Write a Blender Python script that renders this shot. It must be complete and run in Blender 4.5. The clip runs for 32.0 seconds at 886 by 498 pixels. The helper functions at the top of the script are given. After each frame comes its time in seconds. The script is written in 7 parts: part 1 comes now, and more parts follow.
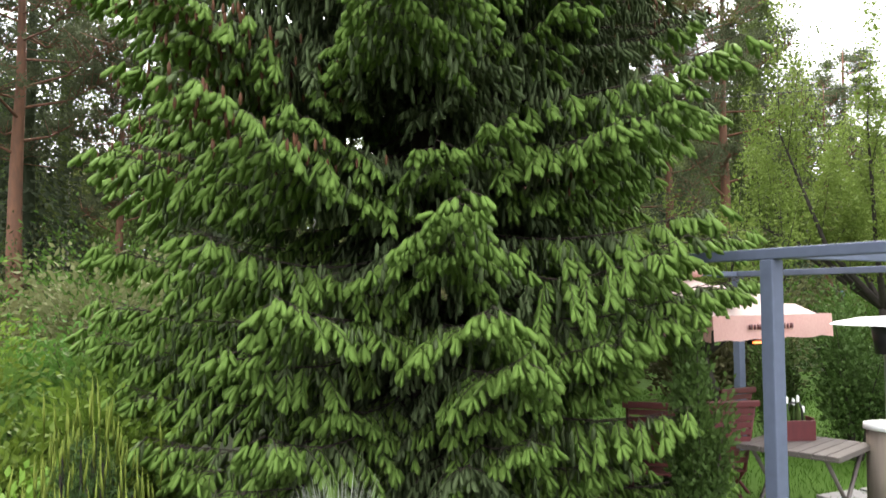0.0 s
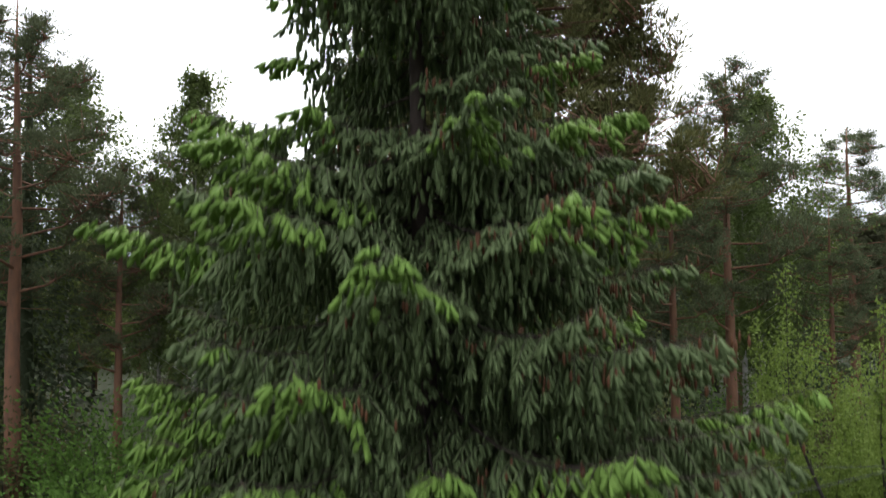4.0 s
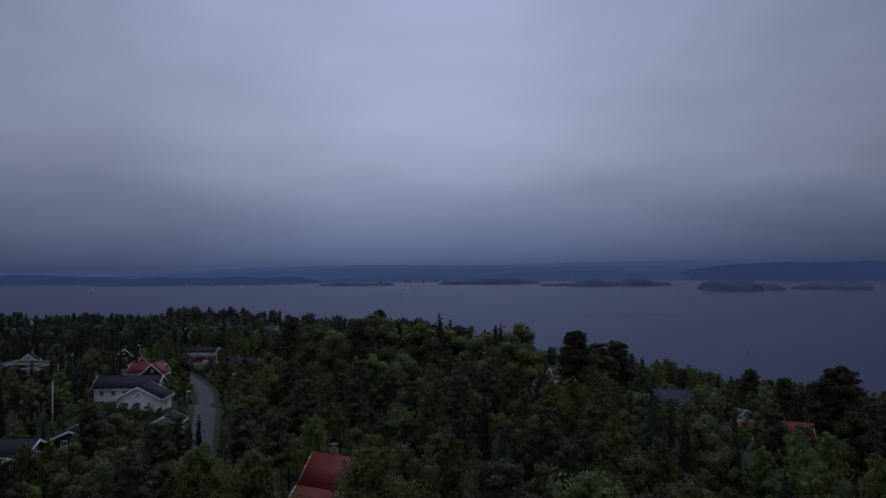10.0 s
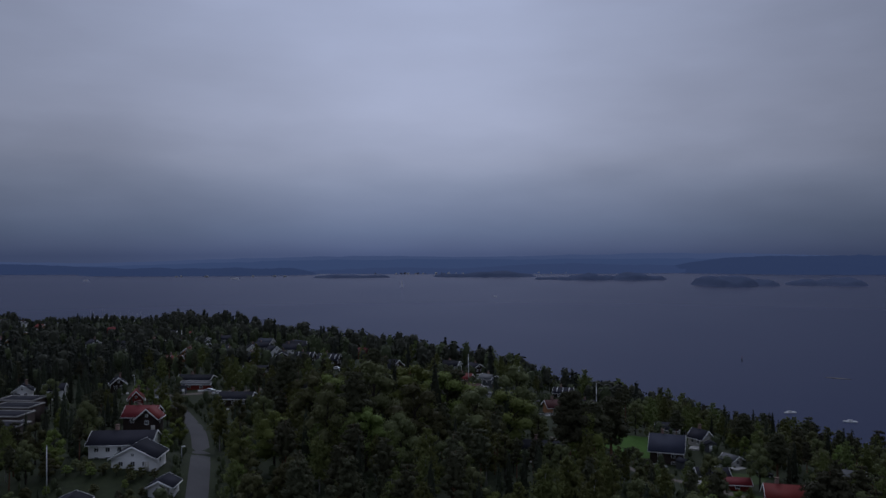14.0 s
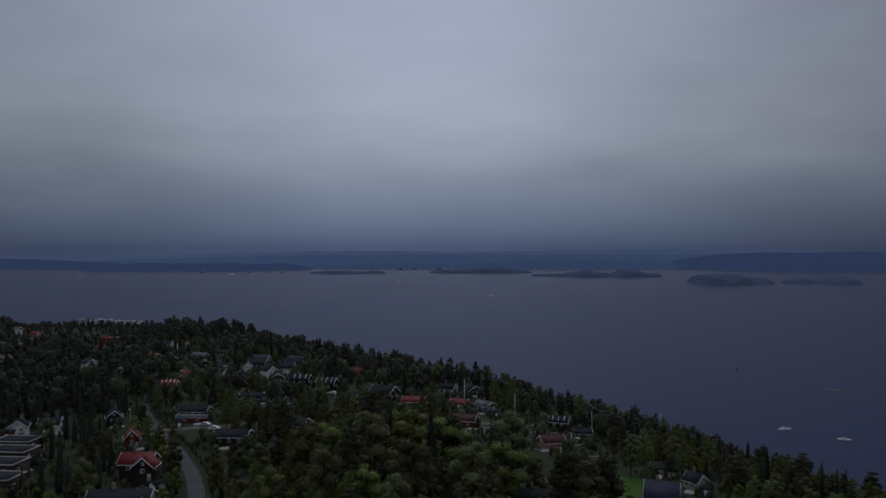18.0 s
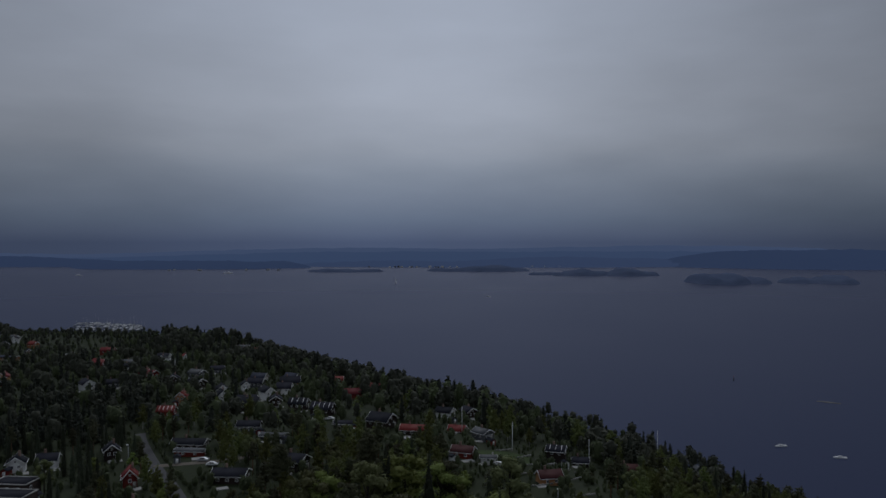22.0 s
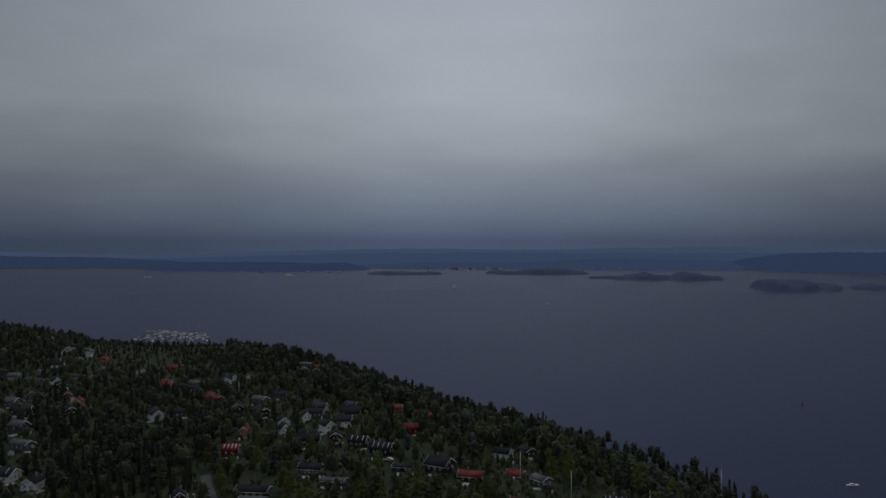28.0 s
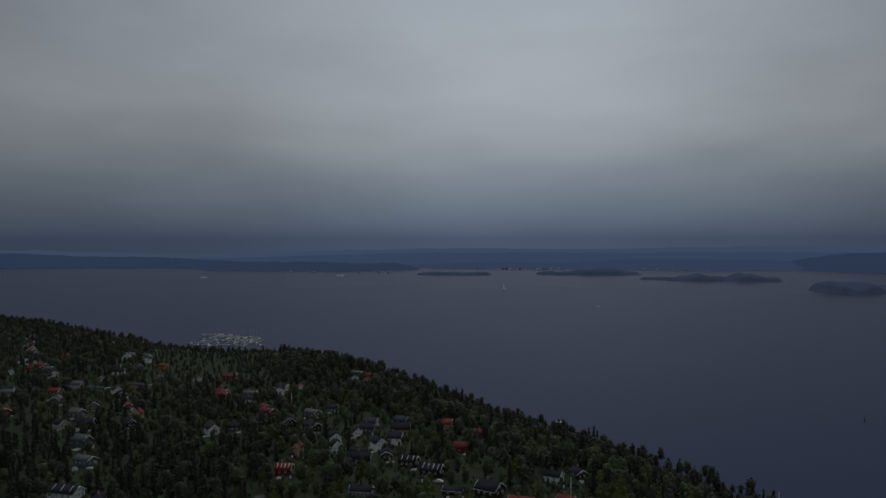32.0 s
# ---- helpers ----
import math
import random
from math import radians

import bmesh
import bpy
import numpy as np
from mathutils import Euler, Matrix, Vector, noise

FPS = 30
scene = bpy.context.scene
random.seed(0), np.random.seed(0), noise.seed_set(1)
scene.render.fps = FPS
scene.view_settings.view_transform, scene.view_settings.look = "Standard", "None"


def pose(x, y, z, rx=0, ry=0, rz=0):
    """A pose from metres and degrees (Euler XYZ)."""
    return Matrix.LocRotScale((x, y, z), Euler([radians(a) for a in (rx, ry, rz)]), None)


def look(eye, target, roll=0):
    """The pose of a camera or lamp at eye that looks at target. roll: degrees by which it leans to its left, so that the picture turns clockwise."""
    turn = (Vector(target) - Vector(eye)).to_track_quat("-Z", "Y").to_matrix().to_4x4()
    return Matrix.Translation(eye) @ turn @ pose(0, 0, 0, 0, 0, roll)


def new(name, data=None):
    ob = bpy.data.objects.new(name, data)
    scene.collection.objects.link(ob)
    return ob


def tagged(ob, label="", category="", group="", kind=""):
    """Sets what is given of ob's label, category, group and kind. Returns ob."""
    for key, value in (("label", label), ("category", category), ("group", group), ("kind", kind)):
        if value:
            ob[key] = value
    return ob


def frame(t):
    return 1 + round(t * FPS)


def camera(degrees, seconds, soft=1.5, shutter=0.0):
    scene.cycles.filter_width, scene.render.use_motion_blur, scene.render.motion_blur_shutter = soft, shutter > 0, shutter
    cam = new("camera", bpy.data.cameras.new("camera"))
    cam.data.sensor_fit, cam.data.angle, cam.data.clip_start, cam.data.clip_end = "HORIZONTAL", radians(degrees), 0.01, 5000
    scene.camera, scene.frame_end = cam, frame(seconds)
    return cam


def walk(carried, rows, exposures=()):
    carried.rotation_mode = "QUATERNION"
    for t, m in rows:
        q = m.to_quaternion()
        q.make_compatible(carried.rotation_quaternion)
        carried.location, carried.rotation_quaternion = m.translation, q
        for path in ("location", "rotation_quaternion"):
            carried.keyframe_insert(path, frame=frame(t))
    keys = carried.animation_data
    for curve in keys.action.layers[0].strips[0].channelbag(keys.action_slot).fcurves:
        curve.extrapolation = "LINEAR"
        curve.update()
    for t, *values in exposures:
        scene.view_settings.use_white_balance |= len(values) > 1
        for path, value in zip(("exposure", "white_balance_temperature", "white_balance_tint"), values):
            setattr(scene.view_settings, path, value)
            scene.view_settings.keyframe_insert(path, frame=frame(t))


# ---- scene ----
cam = camera(60.15, 32.0, soft=1.5, shutter=0.5)

# seconds, height, pitch, turn to the left and lean, in metres and degrees
RISE = [
    (0, 2.06, 3.49, 0.02, -0.05), (0.5, 2.39, 3.43, 0.00, -0.10), (1, 2.77, 3.38, 0.01, -0.15), (1.5, 3.23, 3.35, 0.05, -0.20),
    (2, 3.75, 3.32, 0.08, -0.26), (2.5, 4.30, 3.30, 0.08, -0.33), (3, 4.91, 3.26, 0.09, -0.39), (3.5, 5.63, 3.17, 0.09, -0.46),
    (4, 6.48, 3.03, 0.09, -0.53), (4.5, 7.47, 2.89, 0.08, -0.59), (6.5, 13.53, 1.94, -0.46, -0.64), (7, 15.24, 1.85, -0.50, -0.63),
    (7.5, 16.95, 1.76, -0.54, -0.62), (8, 18.65, 1.69, -0.56, -0.60), (8.5, 20.34, 1.61, -0.62, -0.58), (9, 22.01, 1.49, -0.70, -0.56),
    (10, 25.28, 1.23, -0.82, -0.49), (11, 28.48, 1.01, -0.92, -0.42), (12, 31.63, 0.82, -1.03, -0.34), (13, 34.77, 0.59, -1.10, -0.25),
    (14, 37.97, 0.42, -1.17, -0.17), (14.5, 39.57, 0.34, -1.21, -0.13), (16.5, 45.94, 0.05, -1.36, -0.03), (17, 47.50, -0.01, -1.40, -0.03),
    (18, 50.58, -0.11, -1.45, -0.02), (19, 53.64, -0.22, -1.52, -0.02), (20, 56.71, -0.33, -1.59, -0.02), (21, 59.76, -0.42, -1.67, -0.01),
    (21.5, 61.28, -0.46, -1.68, -0.01), (22, 62.79, -0.49, -1.63, -0.01), (22.5, 64.30, -0.51, -1.45, -0.01), (23, 65.80, -0.52, -1.19, -0.02),
    (24, 68.75, -0.52, -0.62, -0.03), (25, 71.69, -0.54, 0.02, -0.04), (25.5, 73.17, -0.56, 0.41, -0.05), (27.5, 79.10, -0.61, 2.29, -0.02),
    (28, 80.59, -0.64, 2.73, -0.02), (29, 83.50, -0.68, 3.66, -0.04), (30, 86.13, -0.68, 4.59, -0.06), (31, 88.45, -0.72, 5.54, -0.09),
    (32, 90.56, -0.79, 6.45, -0.12),
]


def stand(z, pitch, yaw, lean):
    a, b = radians(pitch), radians(yaw)
    return look((0, 0, z), (-math.sin(b) * math.cos(a), math.cos(b) * math.cos(a), z + math.sin(a)), lean)


EXPOSURE = [(0, 4.12, 7000, 11), (1, 4.06, 7000, 11), (2, 3.95, 6900, 10), (4, 2.98, 6800, 9), (4.5, 2.82, 6800, 9), (6.5, 1.6, 6050, 13), (7, 1.4, 5900, 15), (8, 0.95, 5650, 16), (9, 0.52, 5450, 19), (10, 0.14, 5420, 20),
            (11, 0.15, 5400, 20), (13, 0.18, 5450, 19), (17, 0.11, 5750, 12), (22, 0.07, 5950, 9), (32, 0.08, 6300, 4)]
walk(cam, [(t, stand(z, p, y, r)) for t, z, p, y, r in RISE], EXPOSURE)

# ---- sky and light: low overcast, brightest ahead, heavy and dark along the horizon ----
SUN_HIGH, SUN_SIDE = 48.0, 4.0
world = bpy.data.worlds.new("overcast_sky")
scene.world = world
world.use_nodes = True
wn, wl = world.node_tree.nodes, world.node_tree.links
wn.clear()


def wnode(kind, **sets):
    n = wn.new(kind)
    for key, value in sets.items():
        n.inputs[key].default_value = value
    return n


def wmath(op, a, b=None):
    n = wn.new("ShaderNodeMath")
    n.operation = op
    for i, v in enumerate((a, b)):
        if v is None:
            continue
        if isinstance(v, (int, float)):
            n.inputs[i].default_value = v
        else:
            wl.new(v, n.inputs[i])
    return n.outputs[0]


where = wn.new("ShaderNodeTexCoord").outputs["Generated"]
split = wn.new("ShaderNodeSeparateXYZ")
wl.new(where, split.inputs[0])
ramp = wn.new("ShaderNodeValToRGB")
ramp.color_ramp.interpolation = "LINEAR"
stops = [(0.0, (0.062, 0.082, 0.140)), (0.012, (0.086, 0.108, 0.166)), (0.030, (0.116, 0.142, 0.196)), (0.055, (0.158, 0.181, 0.229)), (0.085, (0.210, 0.230, 0.270)), (0.12, (0.272, 0.284, 0.315)),
         (0.17, (0.325, 0.336, 0.370)), (0.32, (0.330, 0.347, 0.392)), (0.55, (0.385, 0.405, 0.450)), (1.0, (0.46, 0.48, 0.53))]
while len(ramp.color_ramp.elements) < len(stops):
    ramp.color_ramp.elements.new(0.5)
for e, (at, c) in zip(ramp.color_ramp.elements, stops):
    e.position, e.color = at, (*c, 1)


def cloud(scale, stretch, detail, shift):
    m = wn.new("ShaderNodeMapping")
    m.inputs["Scale"].default_value = (1, 1, stretch)
    m.inputs["Location"].default_value = (shift, shift * 0.4, 0)
    wl.new(where, m.inputs[0])
    n = wnode("ShaderNodeTexNoise", Scale=scale, Detail=detail, Roughness=0.5)
    wl.new(m.outputs[0], n.inputs["Vector"])
    return n.outputs["Fac"]


big, small = cloud(2.0, 2.6, 3.0, 3.7), cloud(4.6, 3.4, 5.0, 1.3)
height = wmath("ADD", split.outputs[2], wmath("MULTIPLY", wmath("MULTIPLY", wmath("SUBTRACT", small, 0.5), 0.25), split.outputs[2]))
wl.new(height, ramp.inputs[0])
lobe = wn.new("ShaderNodeVectorMath")
lobe.operation = "DOT_PRODUCT"
lobe.inputs[1].default_value = (0.0, 0.955, 0.297)
wl.new(where, lobe.inputs[0])
lit = wmath("POWER", wmath("MAXIMUM", lobe.outputs["Value"], 0.0), 9.0)
shade = wmath("ADD", wmath("MULTIPLY", big, 0.22), wmath("MULTIPLY", small, 0.22))
shade = wmath("ADD", wmath("MULTIPLY", lit, 0.34), wmath("ADD", shade, 0.45))
glow = wn.new("ShaderNodeVectorMath")
glow.operation = "DOT_PRODUCT"
glow.inputs[1].default_value = (-0.02, 0.993, 0.115)
wl.new(where, glow.inputs[0])
shade = wmath("ADD", shade, wmath("MULTIPLY", wmath("POWER", wmath("MAXIMUM", glow.outputs["Value"], 0.0), 45.0), 0.09))
shade = wmath("SUBTRACT", shade, wmath("MULTIPLY", wmath("MAXIMUM", wmath("SUBTRACT", wmath("MULTIPLY", split.outputs[0], -1.0), 0.12), 0.0), 0.36))
shade = wmath("SUBTRACT", shade, wmath("MULTIPLY", wmath("MAXIMUM", wmath("SUBTRACT", split.outputs[0], 0.1), 0.0), 0.45))
mixed = wn.new("ShaderNodeVectorMath")
mixed.operation = "SCALE"
wl.new(ramp.outputs[0], mixed.inputs[0])
wl.new(shade, mixed.inputs["Scale"])
nishita = wn.new("ShaderNodeTexSky")
nishita.sky_type, nishita.sun_disc = "NISHITA", False
nishita.sun_elevation, nishita.sun_rotation = radians(SUN_HIGH), radians(SUN_SIDE)
clear = wn.new("ShaderNodeBackground")
clear.inputs[1].default_value = 0.05
wl.new(nishita.outputs[0], clear.inputs[0])
clouds = wn.new("ShaderNodeBackground")
wl.new(mixed.outputs[0], clouds.inputs[0])
clouds.inputs[1].default_value = 1.0
cover = wn.new("ShaderNodeMixShader")
cover.inputs[0].default_value = 0.98
wl.new(clear.outputs[0], cover.inputs[1])
wl.new(clouds.outputs[0], cover.inputs[2])
wl.new(cover.outputs[0], wn.new("ShaderNodeOutputWorld").inputs[0])

sun_data = bpy.data.lights.new("sun", "SUN")
sun_data.energy, sun_data.angle, sun_data.color = 0.5, radians(35), (1.0, 0.97, 0.93)
sun = new("sun", sun_data)
sun.matrix_world = look((0, 0, 300), (-300 * math.sin(radians(SUN_SIDE)) / math.tan(radians(SUN_HIGH)), -300 * math.cos(radians(SUN_SIDE)) / math.tan(radians(SUN_HIGH)), 0))

# ---- materials ----


def material(name, color, second=None, rough=0.7, grain=8.0, patch=0.6, bump=0.2, depth=0.01, metal=0.0, vary=0.0, through_light=0.0, spread=0.5, coat=0.0, gloss=0.2, stretch=(1, 1, 1)):
    """Two scales of variation between color and second, a fine relief, and a shift of brightness from object to object."""
    m = bpy.data.materials.new(name)
    m.use_nodes = True
    nodes, links = m.node_tree.nodes, m.node_tree.links
    b = nodes["Principled BSDF"]
    b.inputs["Roughness"].default_value, b.inputs["Metallic"].default_value = rough, metal
    b.inputs["Coat Weight"].default_value = coat
    b.inputs["Specular IOR Level"].default_value = gloss
    second = second or tuple(c * 0.72 for c in color)
    place = nodes.new("ShaderNodeTexCoord")
    mapping = nodes.new("ShaderNodeMapping")
    mapping.inputs["Scale"].default_value = stretch
    links.new(place.outputs["Object"], mapping.inputs[0])
    fine, coarse = nodes.new("ShaderNodeTexNoise"), nodes.new("ShaderNodeTexNoise")
    for n, s in ((fine, grain), (coarse, patch)):
        n.inputs["Scale"].default_value, n.inputs["Detail"].default_value = s, 5.0
        links.new(mapping.outputs[0], n.inputs["Vector"])
    both = nodes.new("ShaderNodeMath")
    both.operation = "MULTIPLY_ADD"
    links.new(fine.outputs["Fac"], both.inputs[0])
    both.inputs[1].default_value = 0.5
    half = nodes.new("ShaderNodeMath")
    half.operation = "MULTIPLY"
    links.new(coarse.outputs["Fac"], half.inputs[0])
    half.inputs[1].default_value = 0.5
    links.new(half.outputs[0], both.inputs[2])
    stretch_range = nodes.new("ShaderNodeMapRange")
    stretch_range.inputs["From Min"].default_value, stretch_range.inputs["From Max"].default_value = 0.5 - spread * 0.5, 0.5 + spread * 0.5
    links.new(both.outputs[0], stretch_range.inputs["Value"])
    mix = nodes.new("ShaderNodeMix")
    mix.data_type = "RGBA"
    mix.inputs["A"].default_value, mix.inputs["B"].default_value = (*second, 1), (*color, 1)
    links.new(stretch_range.outputs[0], mix.inputs["Factor"])
    out = mix.outputs["Result"]
    if vary:
        info, hsv = nodes.new("ShaderNodeObjectInfo"), nodes.new("ShaderNodeHueSaturation")
        span = nodes.new("ShaderNodeMapRange")
        span.inputs["To Min"].default_value, span.inputs["To Max"].default_value = 1 - vary, 1 + vary
        links.new(info.outputs["Random"], span.inputs["Value"])
        links.new(span.outputs[0], hsv.inputs["Value"])
        turn = nodes.new("ShaderNodeMapRange")
        turn.inputs["To Min"].default_value, turn.inputs["To Max"].default_value = 0.5 - vary * 0.07, 0.5 + vary * 0.05
        links.new(info.outputs["Random"], turn.inputs["Value"])
        links.new(turn.outputs[0], hsv.inputs["Hue"])
        links.new(out, hsv.inputs["Color"])
        out = hsv.outputs[0]
    links.new(out, b.inputs["Base Color"])
    if bump:
        bn = nodes.new("ShaderNodeBump")
        bn.inputs["Strength"].default_value, bn.inputs["Distance"].default_value = bump, depth
        links.new(fine.outputs["Fac"], bn.inputs["Height"])
        links.new(bn.outputs[0], b.inputs["Normal"])
    if through_light:
        t, s = nodes.new("ShaderNodeBsdfTranslucent"), nodes.new("ShaderNodeMixShader")
        links.new(out, t.inputs[0])
        s.inputs[0].default_value = through_light
        links.new(b.outputs[0], s.inputs[1])
        links.new(t.outputs[0], s.inputs[2])
        links.new(s.outputs[0], nodes["Material Output"].inputs[0])
    return m


M = {}
M["grass"] = material("grass", (0.038, 0.049, 0.018), (0.015, 0.020, 0.010), 0.9, 1.2, 0.10, 0.6, 0.05, through_light=0.1)
M["lawn"] = material("lawn", (0.080, 0.165, 0.020), (0.040, 0.090, 0.011), 0.85, 30.0, 0.8, 0.7, 0.03, through_light=0.15)
M["meadow"] = material("meadow", (0.058, 0.088, 0.022), (0.026, 0.042, 0.013), 0.9, 2.0, 0.25, 0.6, 0.04, through_light=0.1)
M["asphalt"] = material("asphalt", (0.10, 0.098, 0.10), (0.055, 0.055, 0.058), 0.9, 4.0, 0.15, 0.3, 0.01)
M["gravel"] = material("gravel", (0.17, 0.15, 0.125), (0.10, 0.085, 0.07), 0.95, 18.0, 0.5, 0.5, 0.01)
M["rock"] = material("rock", (0.22, 0.21, 0.2), (0.11, 0.105, 0.10), 0.9, 1.2, 0.1, 0.8, 0.2)
M["spruce_needle"] = material("spruce_needle", (0.140, 0.190, 0.084), (0.106, 0.147, 0.067), 0.55, 14.0, 1.1, 0, vary=0.1, through_light=0.22, gloss=0.06)
M["spruce_fresh"] = material("spruce_fresh", (0.176, 0.284, 0.062), (0.134, 0.222, 0.053), 0.5, 12.0, 0.9, 0, vary=0.12, through_light=0.22, gloss=0.06)
M["wood_spruce"] = material("wood_spruce", (0.056, 0.065, 0.040), (0.032, 0.038, 0.025), 0.6, 5.0, 0.5, 0, vary=0.35, through_light=0.15, gloss=0.06)
M["near_pine"] = material("near_pine", (0.115, 0.135, 0.070), (0.060, 0.074, 0.040), 0.6, 5.0, 0.5, 0, vary=0.2, through_light=0.25, gloss=0.06)
M["near_spruce"] = material("near_spruce", (0.092, 0.122, 0.066), (0.050, 0.070, 0.040), 0.6, 5.0, 0.5, 0, vary=0.2, through_light=0.25, gloss=0.06)
M["near_birch"] = material("near_birch", (0.128, 0.178, 0.056), (0.072, 0.106, 0.034), 0.55, 4.0, 0.4, 0, vary=0.2, through_light=0.35, gloss=0.06)
M["near_broadleaf"] = material("near_broadleaf", (0.115, 0.148, 0.056), (0.060, 0.082, 0.032), 0.55, 4.0, 0.35, 0, vary=0.25, through_light=0.3, gloss=0.06)
M["pine_needle"] = material("pine_needle", (0.092, 0.094, 0.052), (0.050, 0.052, 0.030), 0.6, 5.0, 0.5, 0, vary=0.35, through_light=0.15, gloss=0.06)
M["pine_tuft"] = material("pine_tuft", (0.150, 0.150, 0.056), (0.060, 0.062, 0.026), 0.6, 3.0, 0.6, 0, through_light=0.2, gloss=0.06)
M["birch_leaf"] = material("birch_leaf", (0.180, 0.204, 0.066), (0.095, 0.110, 0.038), 0.55, 4.0, 0.4, 0, vary=0.4, through_light=0.3, gloss=0.06)
M["broad_leaf"] = material("broad_leaf", (0.158, 0.166, 0.070), (0.082, 0.088, 0.040), 0.55, 4.0, 0.35, 0, vary=0.45, through_light=0.25, gloss=0.06)
M["fresh_leaf"] = material("fresh_leaf", (0.225, 0.275, 0.075), (0.125, 0.160, 0.044), 0.55, 4.0, 0.35, 0, vary=0.3, through_light=0.3, gloss=0.06)
M["bush_leaf"] = material("bush_leaf", (0.11, 0.20, 0.042), (0.046, 0.10, 0.021), 0.5, 20.0, 1.6, 0, vary=0.3, through_light=0.3, gloss=0.06)
M["apple_leaf"] = material("apple_leaf", (0.22, 0.31, 0.075), (0.12, 0.19, 0.04), 0.5, 20.0, 1.2, 0, vary=0.2, through_light=0.3, gloss=0.06)
M["bark_pine"] = material("bark_pine", (0.24, 0.115, 0.065), (0.075, 0.05, 0.04), 0.9, 9.0, 0.5, 0.9, 0.03, stretch=(1, 1, 0.3))
M["bark_spruce"] = material("bark_spruce", (0.085, 0.065, 0.055), (0.035, 0.028, 0.024), 0.95, 16.0, 1.0, 0.9, 0.02, stretch=(1, 1, 0.4))
M["bark_birch"] = material("bark_birch", (0.55, 0.53, 0.5), (0.10, 0.09, 0.085), 0.7, 5.0, 1.5, 0.3, 0.01, stretch=(1, 1, 3))
M["bark_dark"] = material("bark_dark", (0.06, 0.05, 0.043), (0.028, 0.024, 0.021), 0.95, 14.0, 1.2, 0.8, 0.02)
M["cone"] = material("cone", (0.155, 0.078, 0.034), (0.085, 0.042, 0.020), 0.7, 60.0, 3.0, 0.4, 0.004, vary=0.2)
M["white_paint"] = material("white_paint", (0.88, 0.88, 0.87), (0.78, 0.78, 0.77), 0.55, 6.0, 0.5, 0.1, 0.004)
M["grey_paint"] = material("grey_paint", (0.13, 0.135, 0.145), (0.085, 0.088, 0.095), 0.65, 6.0, 0.5, 0.15, 0.004, vary=0.15)
M["pale_paint"] = material("pale_paint", (0.52, 0.50, 0.45), (0.42, 0.40, 0.36), 0.6, 6.0, 0.5, 0.1, 0.004, vary=0.1)
M["dark_timber"] = material("dark_timber", (0.050, 0.036, 0.030), (0.026, 0.019, 0.017), 0.75, 10.0, 0.6, 0.4, 0.01, vary=0.2, stretch=(1, 1, 0.15))
M["red_timber"] = material("red_timber", (0.22, 0.04, 0.03), (0.14, 0.025, 0.02), 0.75, 10.0, 0.6, 0.3, 0.01, vary=0.12)
M["ochre_paint"] = material("ochre_paint", (0.50, 0.26, 0.12), (0.38, 0.19, 0.09), 0.7, 6.0, 0.6, 0.2, 0.005, vary=0.12)
M["red_tile"] = material("red_tile", (0.17, 0.016, 0.015), (0.098, 0.011, 0.010), 0.7, 5.0, 0.35, 0.4, 0.02, vary=0.15)
M["maroon_tile"] = material("maroon_tile", (0.075, 0.020, 0.020), (0.042, 0.013, 0.013), 0.75, 5.0, 0.35, 0.4, 0.02, vary=0.15)
M["dark_tile"] = material("dark_tile", (0.029, 0.030, 0.040), (0.016, 0.017, 0.023), 0.85, 5.0, 0.35, 0.4, 0.02, vary=0.25, gloss=0.08)
M["slate_tile"] = material("slate_tile", (0.036, 0.041, 0.066), (0.024, 0.028, 0.044), 0.8, 5.0, 0.35, 0.3, 0.02, vary=0.1)
M["grey_tile"] = material("grey_tile", (0.082, 0.086, 0.094), (0.05, 0.053, 0.058), 0.6, 5.0, 0.3, 0.3, 0.02, vary=0.1)
M["brick"] = material("brick", (0.24, 0.16, 0.13), (0.15, 0.10, 0.085), 0.85, 12.0, 0.6, 0.4, 0.01, vary=0.15)
M["concrete"] = material("concrete", (0.40, 0.39, 0.37), (0.28, 0.275, 0.26), 0.85, 9.0, 0.5, 0.3, 0.006)
# island woods with the blue of distant haze mixed into the base colour
M["hazed_island_wood"] = material("hazed_island_wood", (0.105, 0.128, 0.200), (0.066, 0.086, 0.142), 0.95, 0.05, 0.006, 0.0, 2.0, gloss=0.0)
M["pale_stone"] = material("pale_stone", (0.36, 0.35, 0.33), (0.20, 0.195, 0.185), 0.9, 3.0, 0.3, 0.6, 0.03)
M["hull_white"] = material("hull_white", (0.80, 0.80, 0.80), (0.7, 0.7, 0.7), 0.3, 3.0, 0.4, 0)
M["hull_grey"] = material("hull_grey", (0.30, 0.31, 0.33), (0.20, 0.21, 0.225), 0.4, 3.0, 0.4, 0)
M["steel"] = material("steel", (0.55, 0.56, 0.57), (0.45, 0.46, 0.47), 0.35, 30.0, 2.0, 0.05, 0.002, metal=0.9)
M["pole_grey"] = material("pole_grey", (0.45, 0.46, 0.47), (0.34, 0.35, 0.36), 0.5, 8.0, 0.6, 0.1, 0.003)

glass = bpy.data.materials.new("window_glass")
glass.use_nodes = True
g = glass.node_tree.nodes["Principled BSDF"]
g.inputs["Base Color"].default_value, g.inputs["Roughness"].default_value, g.inputs["IOR"].default_value = (0.015, 0.018, 0.022, 1), 0.06, 1.5
M["glass"] = glass

